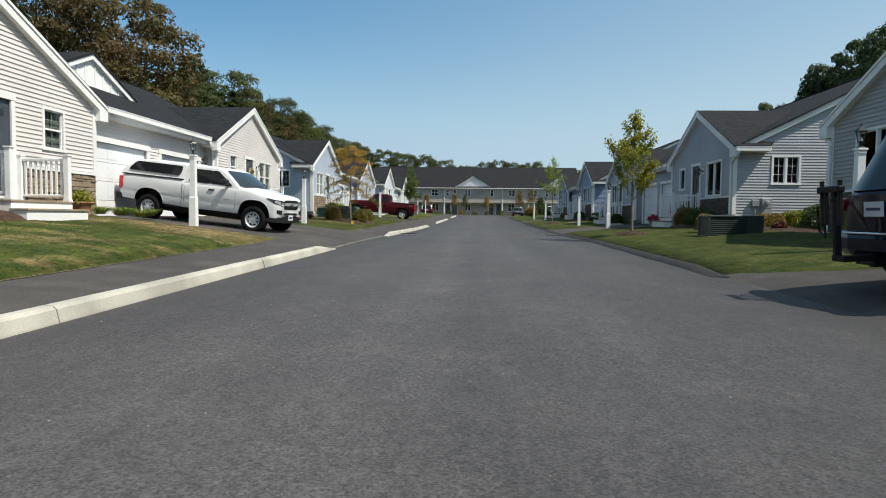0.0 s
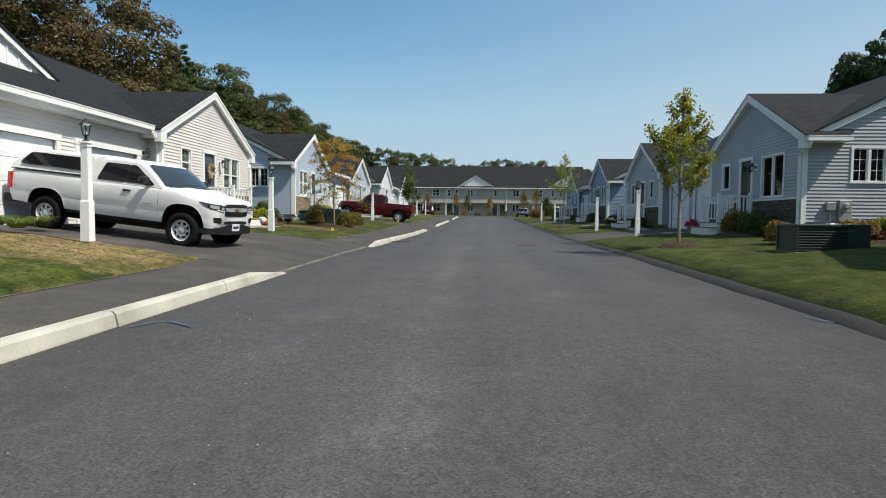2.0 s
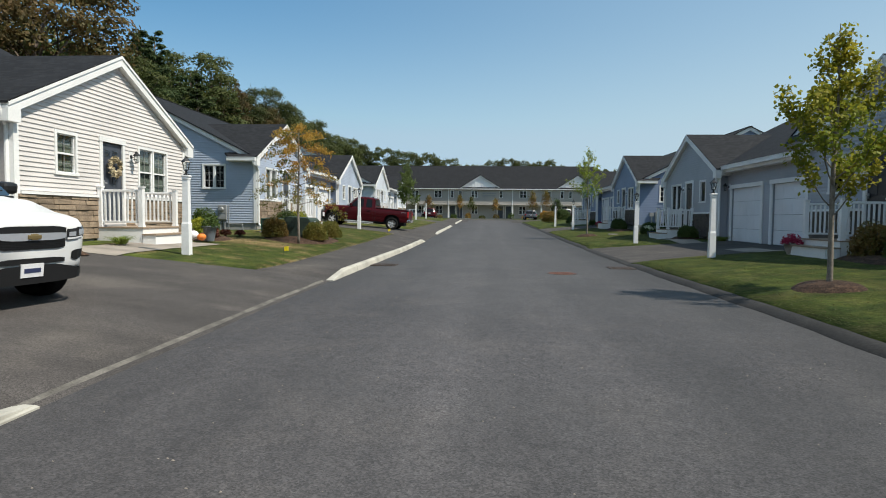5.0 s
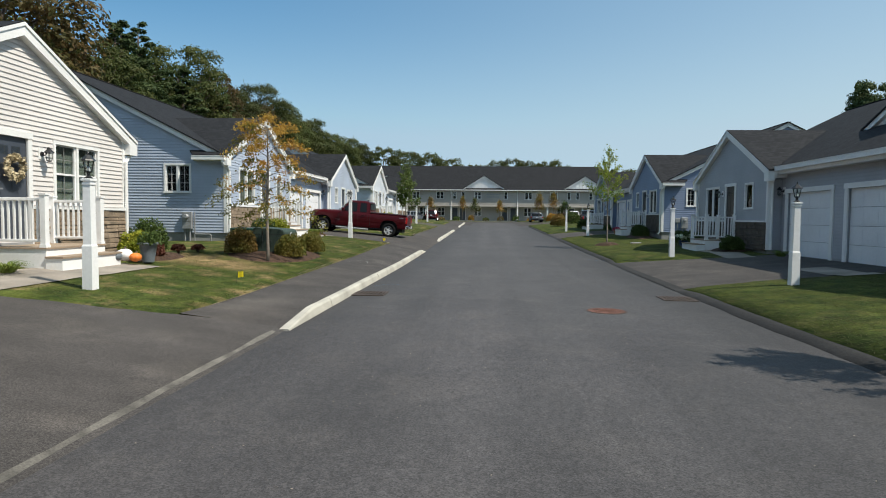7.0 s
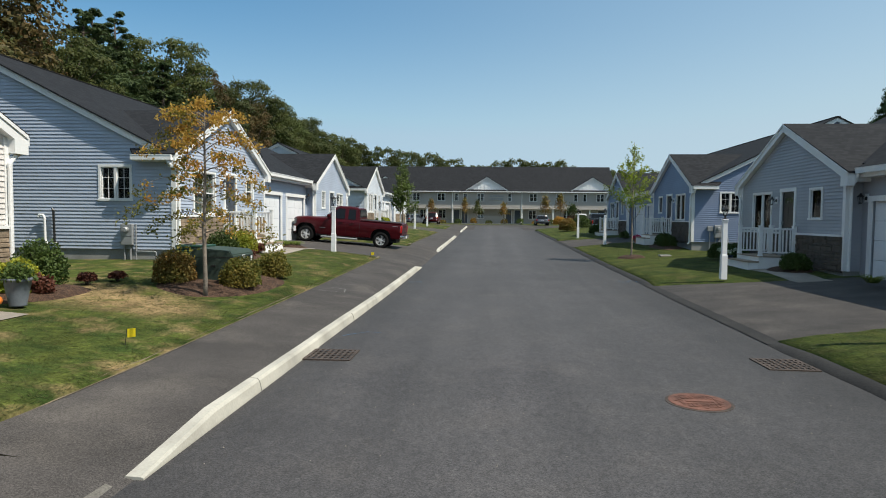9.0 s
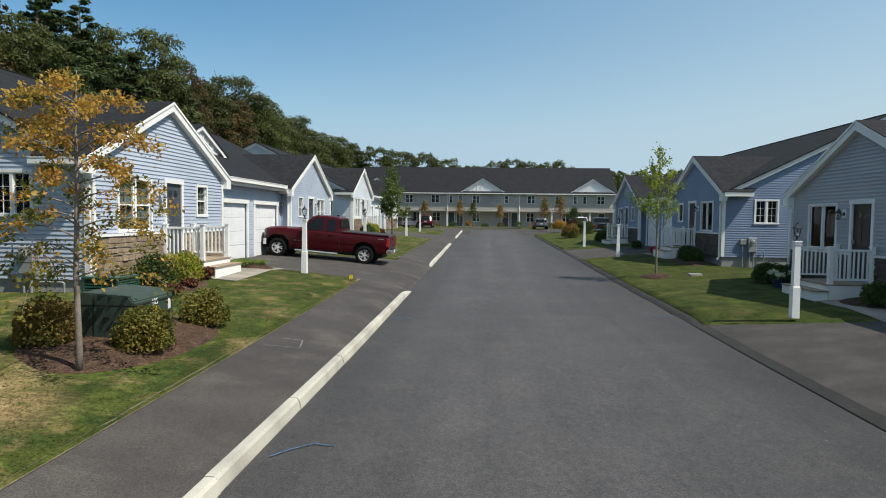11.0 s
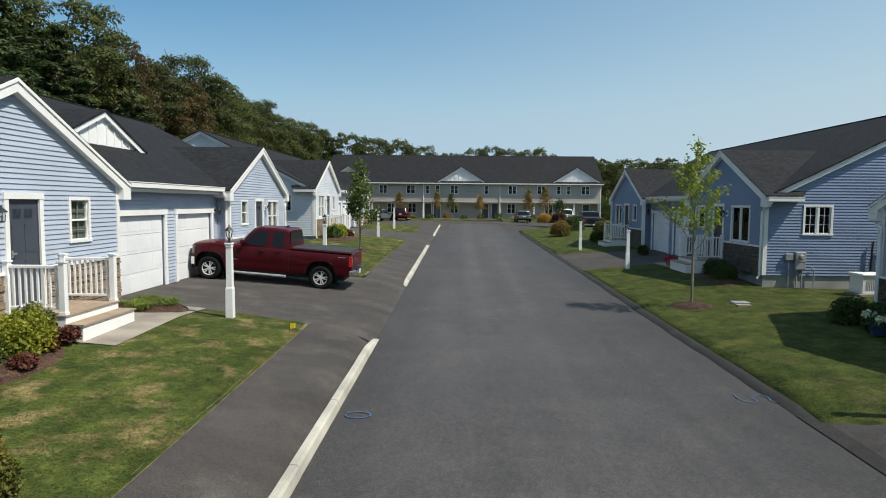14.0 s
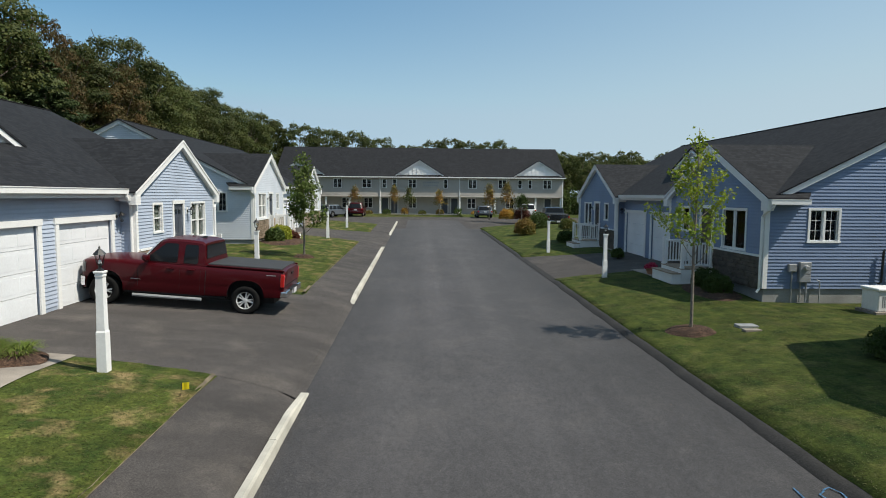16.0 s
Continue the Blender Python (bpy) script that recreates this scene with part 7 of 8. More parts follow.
def pine(name, label, seed, ht, cr, material, trunk_r=.3, whorls=17, per=92, bare=.26):
    """White pine: level tiers of upswept boughs that carry flat, soft plumes of needles."""
    rng = np.random.default_rng(seed)
    T = thing(name, pose(0, 0, -400), label, "tree")
    bm = bmesh.new()
    tube(bm, [(0, 0, -.4), (0, 0, ht * .3), (.1, .1, ht * .7), (.1, 0, ht)], [trunk_r * 1.2, trunk_r * .9, trunk_r * .5, .03], 8)
    cen, nor = [], []
    for i in range(whorls):
        k = i / (whorls - 1)
        z = ht * (bare + (.985 - bare) * k) + rng.uniform(-.3, .3) * (1 - k)
        rr = cr * (1.0 - .86 * k ** 1.35) * rng.uniform(.72, 1.1)
        nb = 6 if k < .75 else 4
        a0 = rng.uniform(0, 6.28)
        for b in range(nb):
            a = a0 + 6.283 * b / nb + rng.uniform(-.35, .35)
            r = rr * rng.uniform(.62, 1.15)
            zb = z + rng.uniform(-.3, .3)
            st = np.array([0.05, 0.0, zb - .25 * r])
            end = np.array([math.cos(a) * r, math.sin(a) * r, zb + r * rng.uniform(-.02, .22)])
            mid = (st + end) / 2 + np.array([0, 0, .02 * r])
            tube(bm, [tuple(st), tuple(mid), tuple(end)], [.05, .03, .01], 4, caps=False)
            for q in range(max(2, int(2 + r * 1.1))):
                t = rng.uniform(.30, 1.0)
                side = np.array([-math.sin(a), math.cos(a), 0]) * rng.normal() * .22 * r * (1.15 - t)
                c = st + (end - st) * t + side + np.array([0, 0, .10])
                s = max(.34, .30 * r) * rng.uniform(.7, 1.2)
                n = int(per * (s / .8) ** 1.3) + 14
                u = unit(n, rng)
                cen.append(c + u * np.array([s, s, s * .46]) * rng.uniform(.45, 1.0, n)[:, None] ** .5)
                nor.append(u * .5 + np.array([0, 0, .75]))
    part("trunk", bm, BARK, T, smooth=True)
    cen, u = np.concatenate(cen), np.concatenate(nor)
    n = len(cen)
    nm = u + unit(n, rng) * .6
    nm /= np.linalg.norm(nm, axis=1)[:, None]
    up = unit(n, rng) + np.array([0, 0, .5])
    up -= nm * np.sum(up * nm, 1)[:, None]
    up /= np.linalg.norm(up, axis=1)[:, None] + 1e-9
    sz = .19 * rng.uniform(.6, 1.3, n)
    quads_mesh("crown", cen, nm, up, sz * .34, sz, material, T, True)
    return T


GREEN_OAK, BROWN_OAK, DARK_PINE = "tall green oak in the wood behind the houses", "tall oak turning brown in early autumn", "tall dark green white pine in the wood"
OAKS = [broadleaf("oak_tree", GREEN_OAK, 1, 16, 5.6, L_OAK), broadleaf("oak_tree", GREEN_OAK, 2, 16, 5.0, L_OAK, lobes=40), broadleaf("oak_tree", GREEN_OAK, 3, 16, 6.0, L_OAK, lobes=48),
        broadleaf("oak_tree", BROWN_OAK, 4, 16, 5.6, L_OAK2, lobes=46, thin=.95)]
PINES = [pine("pine_tree", DARK_PINE, 5, 16, 4.4, L_PINE), pine("pine_tree", DARK_PINE, 6, 16, 4.0, L_PINE)]
PITCH = [broadleaf("pine_tree", "dark green pitch pine behind the houses", 7, 16, 4.6, L_PINE, lobes=46, per=430, leaf=.16, crown0=.42), broadleaf("pine_tree", "dark green pitch pine behind the houses", 8, 16, 4.2, L_PINE, lobes=40, per=430, leaf=.16, crown0=.46)]
# plainer trees for the rows that stand behind others or far off
BACK = [broadleaf("oak_tree", GREEN_OAK, 11, 16, 5.6, L_OAK, lobes=34, per=200, leaf=.22), broadleaf("oak_tree", GREEN_OAK, 12, 16, 5.0, L_OAK, lobes=30, per=200, leaf=.22),
        broadleaf("oak_tree", GREEN_OAK, 13, 16, 6.2, L_OAK, lobes=38, per=200, leaf=.22)]


def plant_tree(proto, x, y, z, rot, sc, wide=1.0):
    t = copy_thing(proto, pose(x, y, z, 0, 0, rot))
    t.scale = (sc * wide, sc * wide, sc)
    return t


rt = random.Random(12)
# the wood behind the houses on the rise: kind, place, height of the top, breadth
WOOD = ((3, -28.0, 17, 16.5, 1.0), (0, -29.5, 25.5, 16.8, 1.0), (4, -28.5, 33, 17, 1.0), (3, -29.5, 40.5, 17.2, 1.0), (3, -28.6, 48.6, 18.6, 1.06), (1, -27.0, 55.0, 13.2, .95), (4, -28.5, 59.5, 15.6, 1.05), (5, -30.5, 63.5, 17.2, 1.1), (4, -32.6, 69.8, 18.8, 1.05),
        (5, -28.0, 69.0, 14.6, 1.2), (0, -31.8, 75.8, 18.8, .95), (3, -30.8, 81.0, 17.4, .62), (4, -27.8, 77.0, 13.5, 1.1), (1, -31.5, 87.2, 16.6, 1.0), (2, -32.3, 94.6, 18.9, .92), (0, -30.0, 99.5, 17.2, .9), (1, -31.8, 106.0, 17.2, 1.0), (2, -31.5, 113.5, 17.4, .9), (0, -33.0, 121.2, 19.2, .95), (1, -31.5, 128.5, 17.8, 1.0), (2, -30.0, 135.5, 17.6, .95), (0, -28.5, 143.0, 17.2, .95), (3, -29.5, 90.5, 15.6, .8), (1, -29.2, 117.5, 15.0, .95))
for kd, x, y, top, wide in WOOD:
    g = land(x, min(y, 115)) - .2
    plant_tree((OAKS + PINES)[kd], x, y, g, rt.uniform(0, 360), (top - g) / 16.0, wide)
for row, xr in enumerate((-36.5, -42.5)):
    y = 4.0 + row * 3
    while y < 160:
        x = xr + rt.uniform(-1.5, 1.5)
        g = land(x, min(y, 115)) - .2
        plant_tree(BACK[rt.randrange(3)], x, y, g, rt.uniform(0, 360), (17.0 + row * .6 - g + rt.uniform(-1.6, .6)) / 16.0, 1.05)
        y += rt.uniform(5.0, 6.6)
# undergrowth at the edge of the wood
y = 20.0
while y < 112:
    x = -24.6 + rt.uniform(-.8, .8)
    plant_tree(BACK[rt.randrange(3)], x, y, land(x, y) - 2.4, rt.uniform(0, 360), rt.uniform(.42, .52), 1.2)
    y += rt.uniform(3.6, 5.4)
# behind the long building: place and height of the top
for x, top in ((-46, 17.5), (-40, 17.8), (-34.5, 17.0), (-28.5, 16.8), (-22.5, 16.6), (-17.5, 15.9), (-13.2, 15.3), (-9.6, 14.3), (-3.4, 13.2), (1.6, 13.7), (4.6, 14.1), (8.2, 13.6), (11.8, 13.9), (15.0, 13.0), (19.5, 12.2), (24.0, 12.3), (28.5, 11.4), (33, 11.4), (38, 11.8), (44, 12.2), (50, 12.0), (56, 12.4)):
    plant_tree(BACK[rt.randrange(3)], x, 144 + rt.uniform(-1.5, 1.5), .6, rt.uniform(0, 360), (top - .6) / 16.0, .86)
for i in range(24):
    plant_tree(BACK[i % 3], -50 + i * 4.9, 153 + rt.uniform(-2, 2), .4, rt.uniform(0, 360), rt.uniform(.64, .72), 1.3)
# the wood across the road behind the start
for i in range(15):
    plant_tree(BACK[i % 3], -62 + i * 8.6, -44 + 4 * math.sin(i * 2.3), -.5, i * 67, .8 + .12 * math.sin(i * 1.7))
# to the side of the court, and behind the other houses
for x, y, kd, sc in ((28, 118, 1, .60), (32, 112, 0, .54), (26, 126, 2, .62), (36, 120, 1, .60), (40, 108, 1, .62), (33, 101, 0, .56), (45, 98, 2, .6), (50, 90, 0, .64), (46, 82, 1, .64), (21.5, 128, 0, .60), (24, 121, 1, .52), (29.5, 106, 2, .48), (23, 133, 1, .62), (37, 95, 2, .58),
                     (32.5, 60.2, 4, .84), (33.6, 58.0, 5, .92), (34.5, 54.0, 4, .95), (32.2, 69.8, 4, .74), (36.5, 64.5, 4, .88), (37.5, 73.5, 5, .76), (39, 58, 0, .95), (40, 67, 2, .9), (43, 50, 0, .95), (47, 61, 1, 1.0)):
    pr = ([BACK[0], BACK[1], BACK[2]] + [None] + PITCH)[kd]
    plant_tree(pr, x, y, .8, x * 37 % 360, sc * 1.1 if kd > 3 else sc, .72 if kd > 3 else 1.0)
for pr in OAKS + PINES + PITCH + BACK:
    for o in [*pr.children_recursive, pr]:
        bpy.data.objects.remove(o)


def young_tree(x, y, label, seed, ht, cr, material, n=1500, leaf=.05, base=.42, tr=.035, spread=1.15, clump=1.0):
    rng = np.random.default_rng(seed)
    z = land(x, y) - .02
    T = thing("young_tree", pose(x, y, z), label, "tree", "street trees")
    bm = bmesh.new()
    path = [(0, 0, -.05), (.01, 0, .25), (.0, .02, ht * .4), (.03, .0, ht * .7), (.02, .02, ht * .97)]
    tube(bm, path, [tr * 1.35, tr, tr * .8, tr * .45, .006], 8)
    cen = []
    nb = 24
    for i in range(nb):
        k = i / (nb - 1)
        zz = ht * (base + (.90 - base) * k)
        a = 2.4 * i + rng.uniform(-.5, .5)
        prof = min(1.0, .80 + 1.6 * k) * (1 - k) * 1.08 + .16
        ln = cr * prof * rng.uniform(.7, 1.2)
        pth = limb(bm, (.02, .01, zz), (math.cos(a), math.sin(a), spread), ln * 1.2, tr * .30, rng, .15, 5, 6)
        side = []
        for q in (2, 3, 4):
            aa = a + rng.choice((-1, 1)) * rng.uniform(.6, 1.1)
            side += limb(bm, tuple(pth[q]), (math.cos(aa), math.sin(aa), spread * 1.1), ln * .42, tr * .13, rng, .15, 4, 3)[1:]
        spots = [pth[q] for q in (3, 4, 5, 6)] + side
        m = max(3, int(1.7 * n / nb / len(spots) * min(1.0, prof)))
        for c in spots:
            w = rng.uniform(.5, 1.35)
            cen.append(np.array(c) + rng.normal(size=(max(2, int(m * w)), 3)) * np.array([.062, .062, .075]) * clump * w ** .5)
    part("trunk", bm, BARKY, T, smooth=True)
    leaves("crown", np.concatenate(cen), leaf, material, T, rng, lift=.6, aspect=.75)
    return T


def arching_tree(x, y, label, seed, ht=4.15):
    """A thin young tree: long boughs rise, arch over and hang, with sprays of leaves along them."""
    rng = np.random.default_rng(seed)
    T = thing("young_tree", pose(x, y, land(x, y) - .02), label, "tree", "street trees")
    bm = bmesh.new()
    tube(bm, [(0, 0, -.05), (.01, 0, .3), (-.02, .01, 1.3), (.02, 0, 2.4), (.0, .02, 3.2), (.03, .02, ht * .95)], [.05, .042, .036, .026, .016, .005], 8)
    gold, olive = [], []
    nb = 32
    for i in range(nb):
        k = i / (nb - 1)
        z0 = 1.25 + 2.35 * k
        a = 2.399963 * i + rng.uniform(-.4, .4)
        ln = (1.50 - .75 * k) * rng.uniform(.75, 1.12)
        p, d = Vector((0, 0, z0)), Vector((math.cos(a), math.sin(a), .55 + .5 * k)).normalized()
        pth = [p.copy()]
        for q in range(8):
            d = (d + Vector((rng.normal() * .10, rng.normal() * .10, -.17 if q < 5 else -.24))).normalized()
            p = p + d * (ln / 7)
            pth.append(p.copy())
        tube(bm, pth, [.013, .011, .009, .008, .006, .005, .004, .003, .002], 5, caps=False)
        for q in range(3, 9):
            if rng.uniform() < .12:
                continue
            c = np.array(pth[q])
            m = int(rng.integers(30, 54) * (.75 + .45 * k))
            spray = c + rng.normal(size=(m, 3)) * np.array([.085, .085, .055]) + np.array([0, 0, -.03])
            # greener on the lower and shaded boughs
            (olive if rng.uniform() < .84 - .92 * k + .22 * (math.cos(a) < -.2) else gold).append(spray)
    part("trunk", bm, BARKY, T, smooth=True)
    leaves("golden_foliage", np.concatenate(gold), .033, L_GOLD, T, rng, droop=.5, lift=.5, aspect=.62)
    leaves("olive_foliage", np.concatenate(olive), .033, L_OLIVE, T, rng, droop=.5, lift=.5, aspect=.62)
    return T


young_tree(5.17, 21.2, "young maple turning yellow on the lawn", 31, 4.35, 1.15, L_MAPLE, 6000, .038, .27, .045, .95, 1.05)
young_tree(5.53, 46.97, "young lime-green tree in a mulch ring", 32, 5.3, 1.2, L_LIME, 2400, .042, .32, .04, .95, 1.0)
arching_tree(-6.45, 30.7, "young tree with golden and olive autumn leaves", 33)
young_tree(-6.68, 60.4, "leafy young green tree on the lawn", 34, 5.0, 1.12, L_GREEN, 3000, .065, .22, .05, .9, 1.7)
for i, (x, y, h, mt, lb) in enumerate(((-9.5, 111, 4.0, L_RUST, "small turning tree before the long building"), (-4.5, 112.5, 4.4, L_RUST, "small turning tree before the long building"), (-2.6, 113.0, 4.4, L_BOX, "small thin green tree before the long building"), (1.4, 113, 4.0, L_RUST, "thin turning tree before the long building"), (6.4, 99, 4.6, L_RUST, "small russet tree in an island"), (8.2, 98, 4.8, L_RUST, "small turning tree in an island"), (9.3, 95, 3.0, L_DEEP, "small dark evergreen tree"))):
    young_tree(x, y, lb, 50 + i, h * .85, .9, mt, 330, .085, .3, .04, .9, 2.2)


def shrub(x, y, r, h, material, label, seed, n=900, leaf=.035, z=None):
    rng = np.random.default_rng(seed)
    zz = (land(x, y) if z is None else z) + (.03 if z is None else 0)
    S = thing("shrub", pose(x, y, zz), label, "shrub")
    bm = bmesh.new()
    for k in range(9):
        a = k * 2.4
        tube(bm, [(0, 0, -.05), (math.cos(a) * r * .35, math.sin(a) * r * .35, h * .45), (math.cos(a) * r * .6, math.sin(a) * r * .6, h * .8)], [.018, .012, .004], 5, caps=False)
    part("woody_base", bm, BARK, S)
    u = unit(n, rng)
    u[:, 2] = np.abs(u[:, 2])
    lump = np.array([1 + .20 * noise.noise(Vector((p[0] * 2.2 + seed, p[1] * 2.2, p[2] * 2.2))) for p in u])
    u = np.sign(u) * np.abs(u) ** .82
    rad = rng.uniform(.60, 1.03, n) * lump
    c = u * rad[:, None] * np.array([r, r, h]) + np.array([0, 0, .04])
    leaves("foliage", c, leaf, material, S, rng, lift=.5, aspect=.65)
    return S


def grasses(x, y, r, h, seed, label, n=130, material=None):
    """A clump of arching strap leaves."""
    rng = np.random.default_rng(seed)
    v, f = [], []
    for i in range(n):
        a = rng.uniform(0, 6.283)
        b = rng.uniform(0, .12)
        bx, by = math.cos(a) * b, math.sin(a) * b
        l, hh, w = r * rng.uniform(.5, 1.1), h * rng.uniform(.6, 1.1), .012
        px, py = -math.sin(a) * w, math.cos(a) * w
        k0 = len(v)
        for t in (0, .4, .75, 1):
            s = 1 - .8 * t
            cx, cy, cz = bx + math.cos(a) * l * t, by + math.sin(a) * l * t, hh * (1.6 * t - 1.15 * t * t)
            v += [(cx - px * s, cy - py * s, cz), (cx + px * s, cy + py * s, cz)]
        f += [(k0 + 2 * q, k0 + 2 * q + 1, k0 + 2 * q + 3, k0 + 2 * q + 2) for q in range(3)]
    ob = piece("day_lily", v, f, material or L_STRAP)
    ob.matrix_world = pose(x, y, land(x, y) + .04)
    return tagged(ob, label, "plant")


SH = [(-7.55, 31.6, .42, .66, L_RUST, "rusty-green clipped shrub beside the utility box"), (-6.2, 31.85, .41, .63, L_TURN, "orange-tinged green clipped shrub beside the utility box"), (-6.2, 33.9, .40, .62, L_TURN, "orange-tinged green clipped shrub beside the utility box"),
      (-9.0, 37.3, .5, .75, L_DEEP, "leafy green shrub against the stone wall"), (-8.85, 38.2, .55, .68, L_YEL, "yellow-green shrub in mulch bed"), (-9.15, 39.0, .35, .62, L_BOX, "twiggy shrub beside the porch"), (-8.55, 38.5, .2, .2, L_RED, "low burgundy plant in mulch"), (-8.3, 37.6, .2, .2, L_RED, "low burgundy plant in mulch"), (-8.6, 39.15, .2, .25, L_RED, "low burgundy plant in mulch"), (-8.2, 36.6, .2, .2, L_RED, "low burgundy plant in mulch"),
      (-9.0, 28.9, .4, .55, L_YEL, "yellow-green shrub beside the porch"), (-9.2, 29.8, .45, .8, L_DEEP, "green shrub at the house corner"), (-8.6, 29.0, .22, .3, L_RED, "burgundy plant beside the porch"), (-8.9, 30.7, .18, .18, L_RED, "low burgundy plant in the lawn edge"), (-8.7, 31.4, .18, .15, L_RED, "low burgundy plant in the lawn edge"),
      (8.35, 24.0, .5, .65, L_DEEP, "dark green shrub against the shaded front"), (8.3, 25.2, .5, .75, L_RUST, "rusty shrub against the shaded front"), (8.4, 23.2, .4, .5, L_DEEP, "dark green shrub against the shaded front"), (8.4, 38.2, .4, .5, L_DEEP, "dark green shrub under the window"), (8.35, 42.6, .45, .6, L_DEEP, "dark green shrub beside the porch"), (8.3, 51.2, .45, .6, L_DEEP, "dark green shrub under the window"), (8.4, 52.2, .45, .65, L_DEEP, "dark green shrub under the window"), (8.3, 61.2, .3, .4, L_DEEP, "small green shrub beside garage"),
      (7.2, 20.0, .32, .50, L_RUST, "rusty shrub behind the green unit"), (9.35, 20.4, .46, .46, L_RUST, "rusty shrub beside the green unit"), (10.15, 20.5, .42, .54, L_YEL, "yellowing shrub beside the green unit"), (10.25, 19.0, .62, .76, L_DEEP, "large dark green shrub beside the house"), (9.1, 19.2, .22, .2, L_RED, "low burgundy plant in mulch"),
      (-9.0, 66.2, .6, .8, L_YEL, "yellow-green shrub before the pale house"), (-8.6, 67.2, .4, .4, L_RED, "burgundy shrub before the pale house"), (-9.1, 65.2, .5, .7, L_DEEP, "green shrub before the pale house"),
      (-9.1, 10.4, .4, .6, L_RUST, "rusty shrub beside the porch"),
      (8.55, 43.0, .32, .42, L_DEEP, "leafy shrub beside the porch"), (8.2, 43.6, .5, .6, L_DEEP, "dark leafy shrub beside the porch"), (7.9, 70.2, .5, .7, L_DEEP, "green shrub beside the far porch"),
      (6.5, 77, .8, 1.1, L_RUST, "rusty shrub on the far lawn"), (8.5, 82, .9, 1.2, L_DEEP, "dark green shrub on the far lawn"), (10.5, 80, .7, .8, L_BOX, "green shrub on the far lawn"), (9.5, 96, .9, 1.1, L_RED, "russet shrub in an island"), (8, 97, .8, 1.0, L_GOLD, "golden shrub in an island")]
for i, (x, y, r, h, mt, lb) in enumerate(SH):
    shrub(x, y, r, h, mt, lb, 200 + i, n=(7000 if abs(y - 32.5) < 2 else 3800) if r > .3 else 800, leaf=(.025 if abs(y - 32.5) < 2 and x < 0 else .034) if abs(y) < 60 else .06)
for i in range(16):
    x = -20 + i * 2.4
    shrub(x, 115.2, .6, .7 + .25 * math.sin(i * 2.1), (L_BOX, L_RUST, L_DEEP, L_GOLD)[i % 4], "foundation shrub before the long building", 300 + i, n=350, leaf=.09, z=1.25)
for i, (x, y) in enumerate(((-8.9, 22.0), (-8.75, 22.5), (-8.95, 23.0), (-9.2, 22.4), (-8.9, 42.3), (-8.8, 42.8), (-9.1, 43.1), (-9.2, 42.5), (-8.75, 24.6), (-8.9, 16.2), (-8.55, 15.15), (-9.25, 14.6), (-8.95, 14.9), (-9.1, 15.3), (-8.8, 42.2), (-8.45, 42.7), (-8.6, 43.05), (-9.25, 43.15), (8.5, 34.6), (8.4, 61.9))):
    grasses(x, y, .36, .33, 400 + i, "arching green day lily clump")
rng = np.random.default_rng(77)
for k in range(14):
    bx, by = 7.9 + rng.uniform(-.3, .3), 42.2 + rng.uniform(-.3, .3)
    F = thing("flower_head", pose(bx, by, land(bx, by) + .42 + rng.uniform(-.05, .08)), "white flower head among the leaves", "flower", "white flowers")
    leaves("petals", unit(14, rng) * .05, .05, L_WHITE, F, rng, lift=.5, aspect=.7)

for i, (x, y, r, h) in enumerate(((20.6, 120, 1.9, 3.6), (22.6, 117.5, 1.7, 3.0), (24.8, 120.5, 2.1, 3.8), (27.5, 118, 2.0, 3.2))):
    shrub(x, y, r, h, L_DEEP, "tall leafy hedge shrub past the long building", 700 + i, n=2400, leaf=.15, z=1.2)

# ---------------------------------------------------------------- small fixtures
# pad-mounted transformer
Tz = land(-7.0, 32.5)
TR = thing("transformer_box", pose(-7.0, 32.55, Tz), "olive green utility transformer box on concrete pad", "utility box")
part("pad", boxes((-.46, .68, -.72, .72, -.15, .06), bevel=.01), PAVER, TR, "concrete pad")
bm = bmesh.new()
prism(bm, [(-.36, .06), (.58, .06), (.58, .66), (.50, .75), (-.28, .80), (-.36, .74)], -.6, .6)
bmesh.ops.bevel(bm, geom=bm.edges[:], offset=.02, segments=2, affect='EDGES')
part("cabinet", bm, UTIL, TR)
part("lid_seam", boxes((-.37, .592, -.605, .605, .60, .612)), BLACK, TR)
part("door_seam", boxes((-.06, -.05, -.608, -.59, .08, .72)), BLACK, TR)
part("handle", boxes((.1, .2, -.62, -.6, .40, .44), bevel=.006), BLACK, TR)
part("warning_sticker", boxes((.58, .586, .42, .50, .42, .60)), PLATE, TR)


def writing(text, m, size, material, parent):
    cu = bpy.data.curves.new("number", 'FONT')
    cu.body, cu.size, cu.extrude, cu.align_x = text, size, .001, 'CENTER'
    cu.materials.append(material)
    ob = new("number", cu)
    ob.parent = parent
    ob.matrix_basis = m
    return ob


writing("485", pose(.584, 0, .55, 90, 0, 90), .14, PLATE, TR)
writing("050", pose(.584, 0, .43, 90, 0, 90), .14, YELLOW, TR)


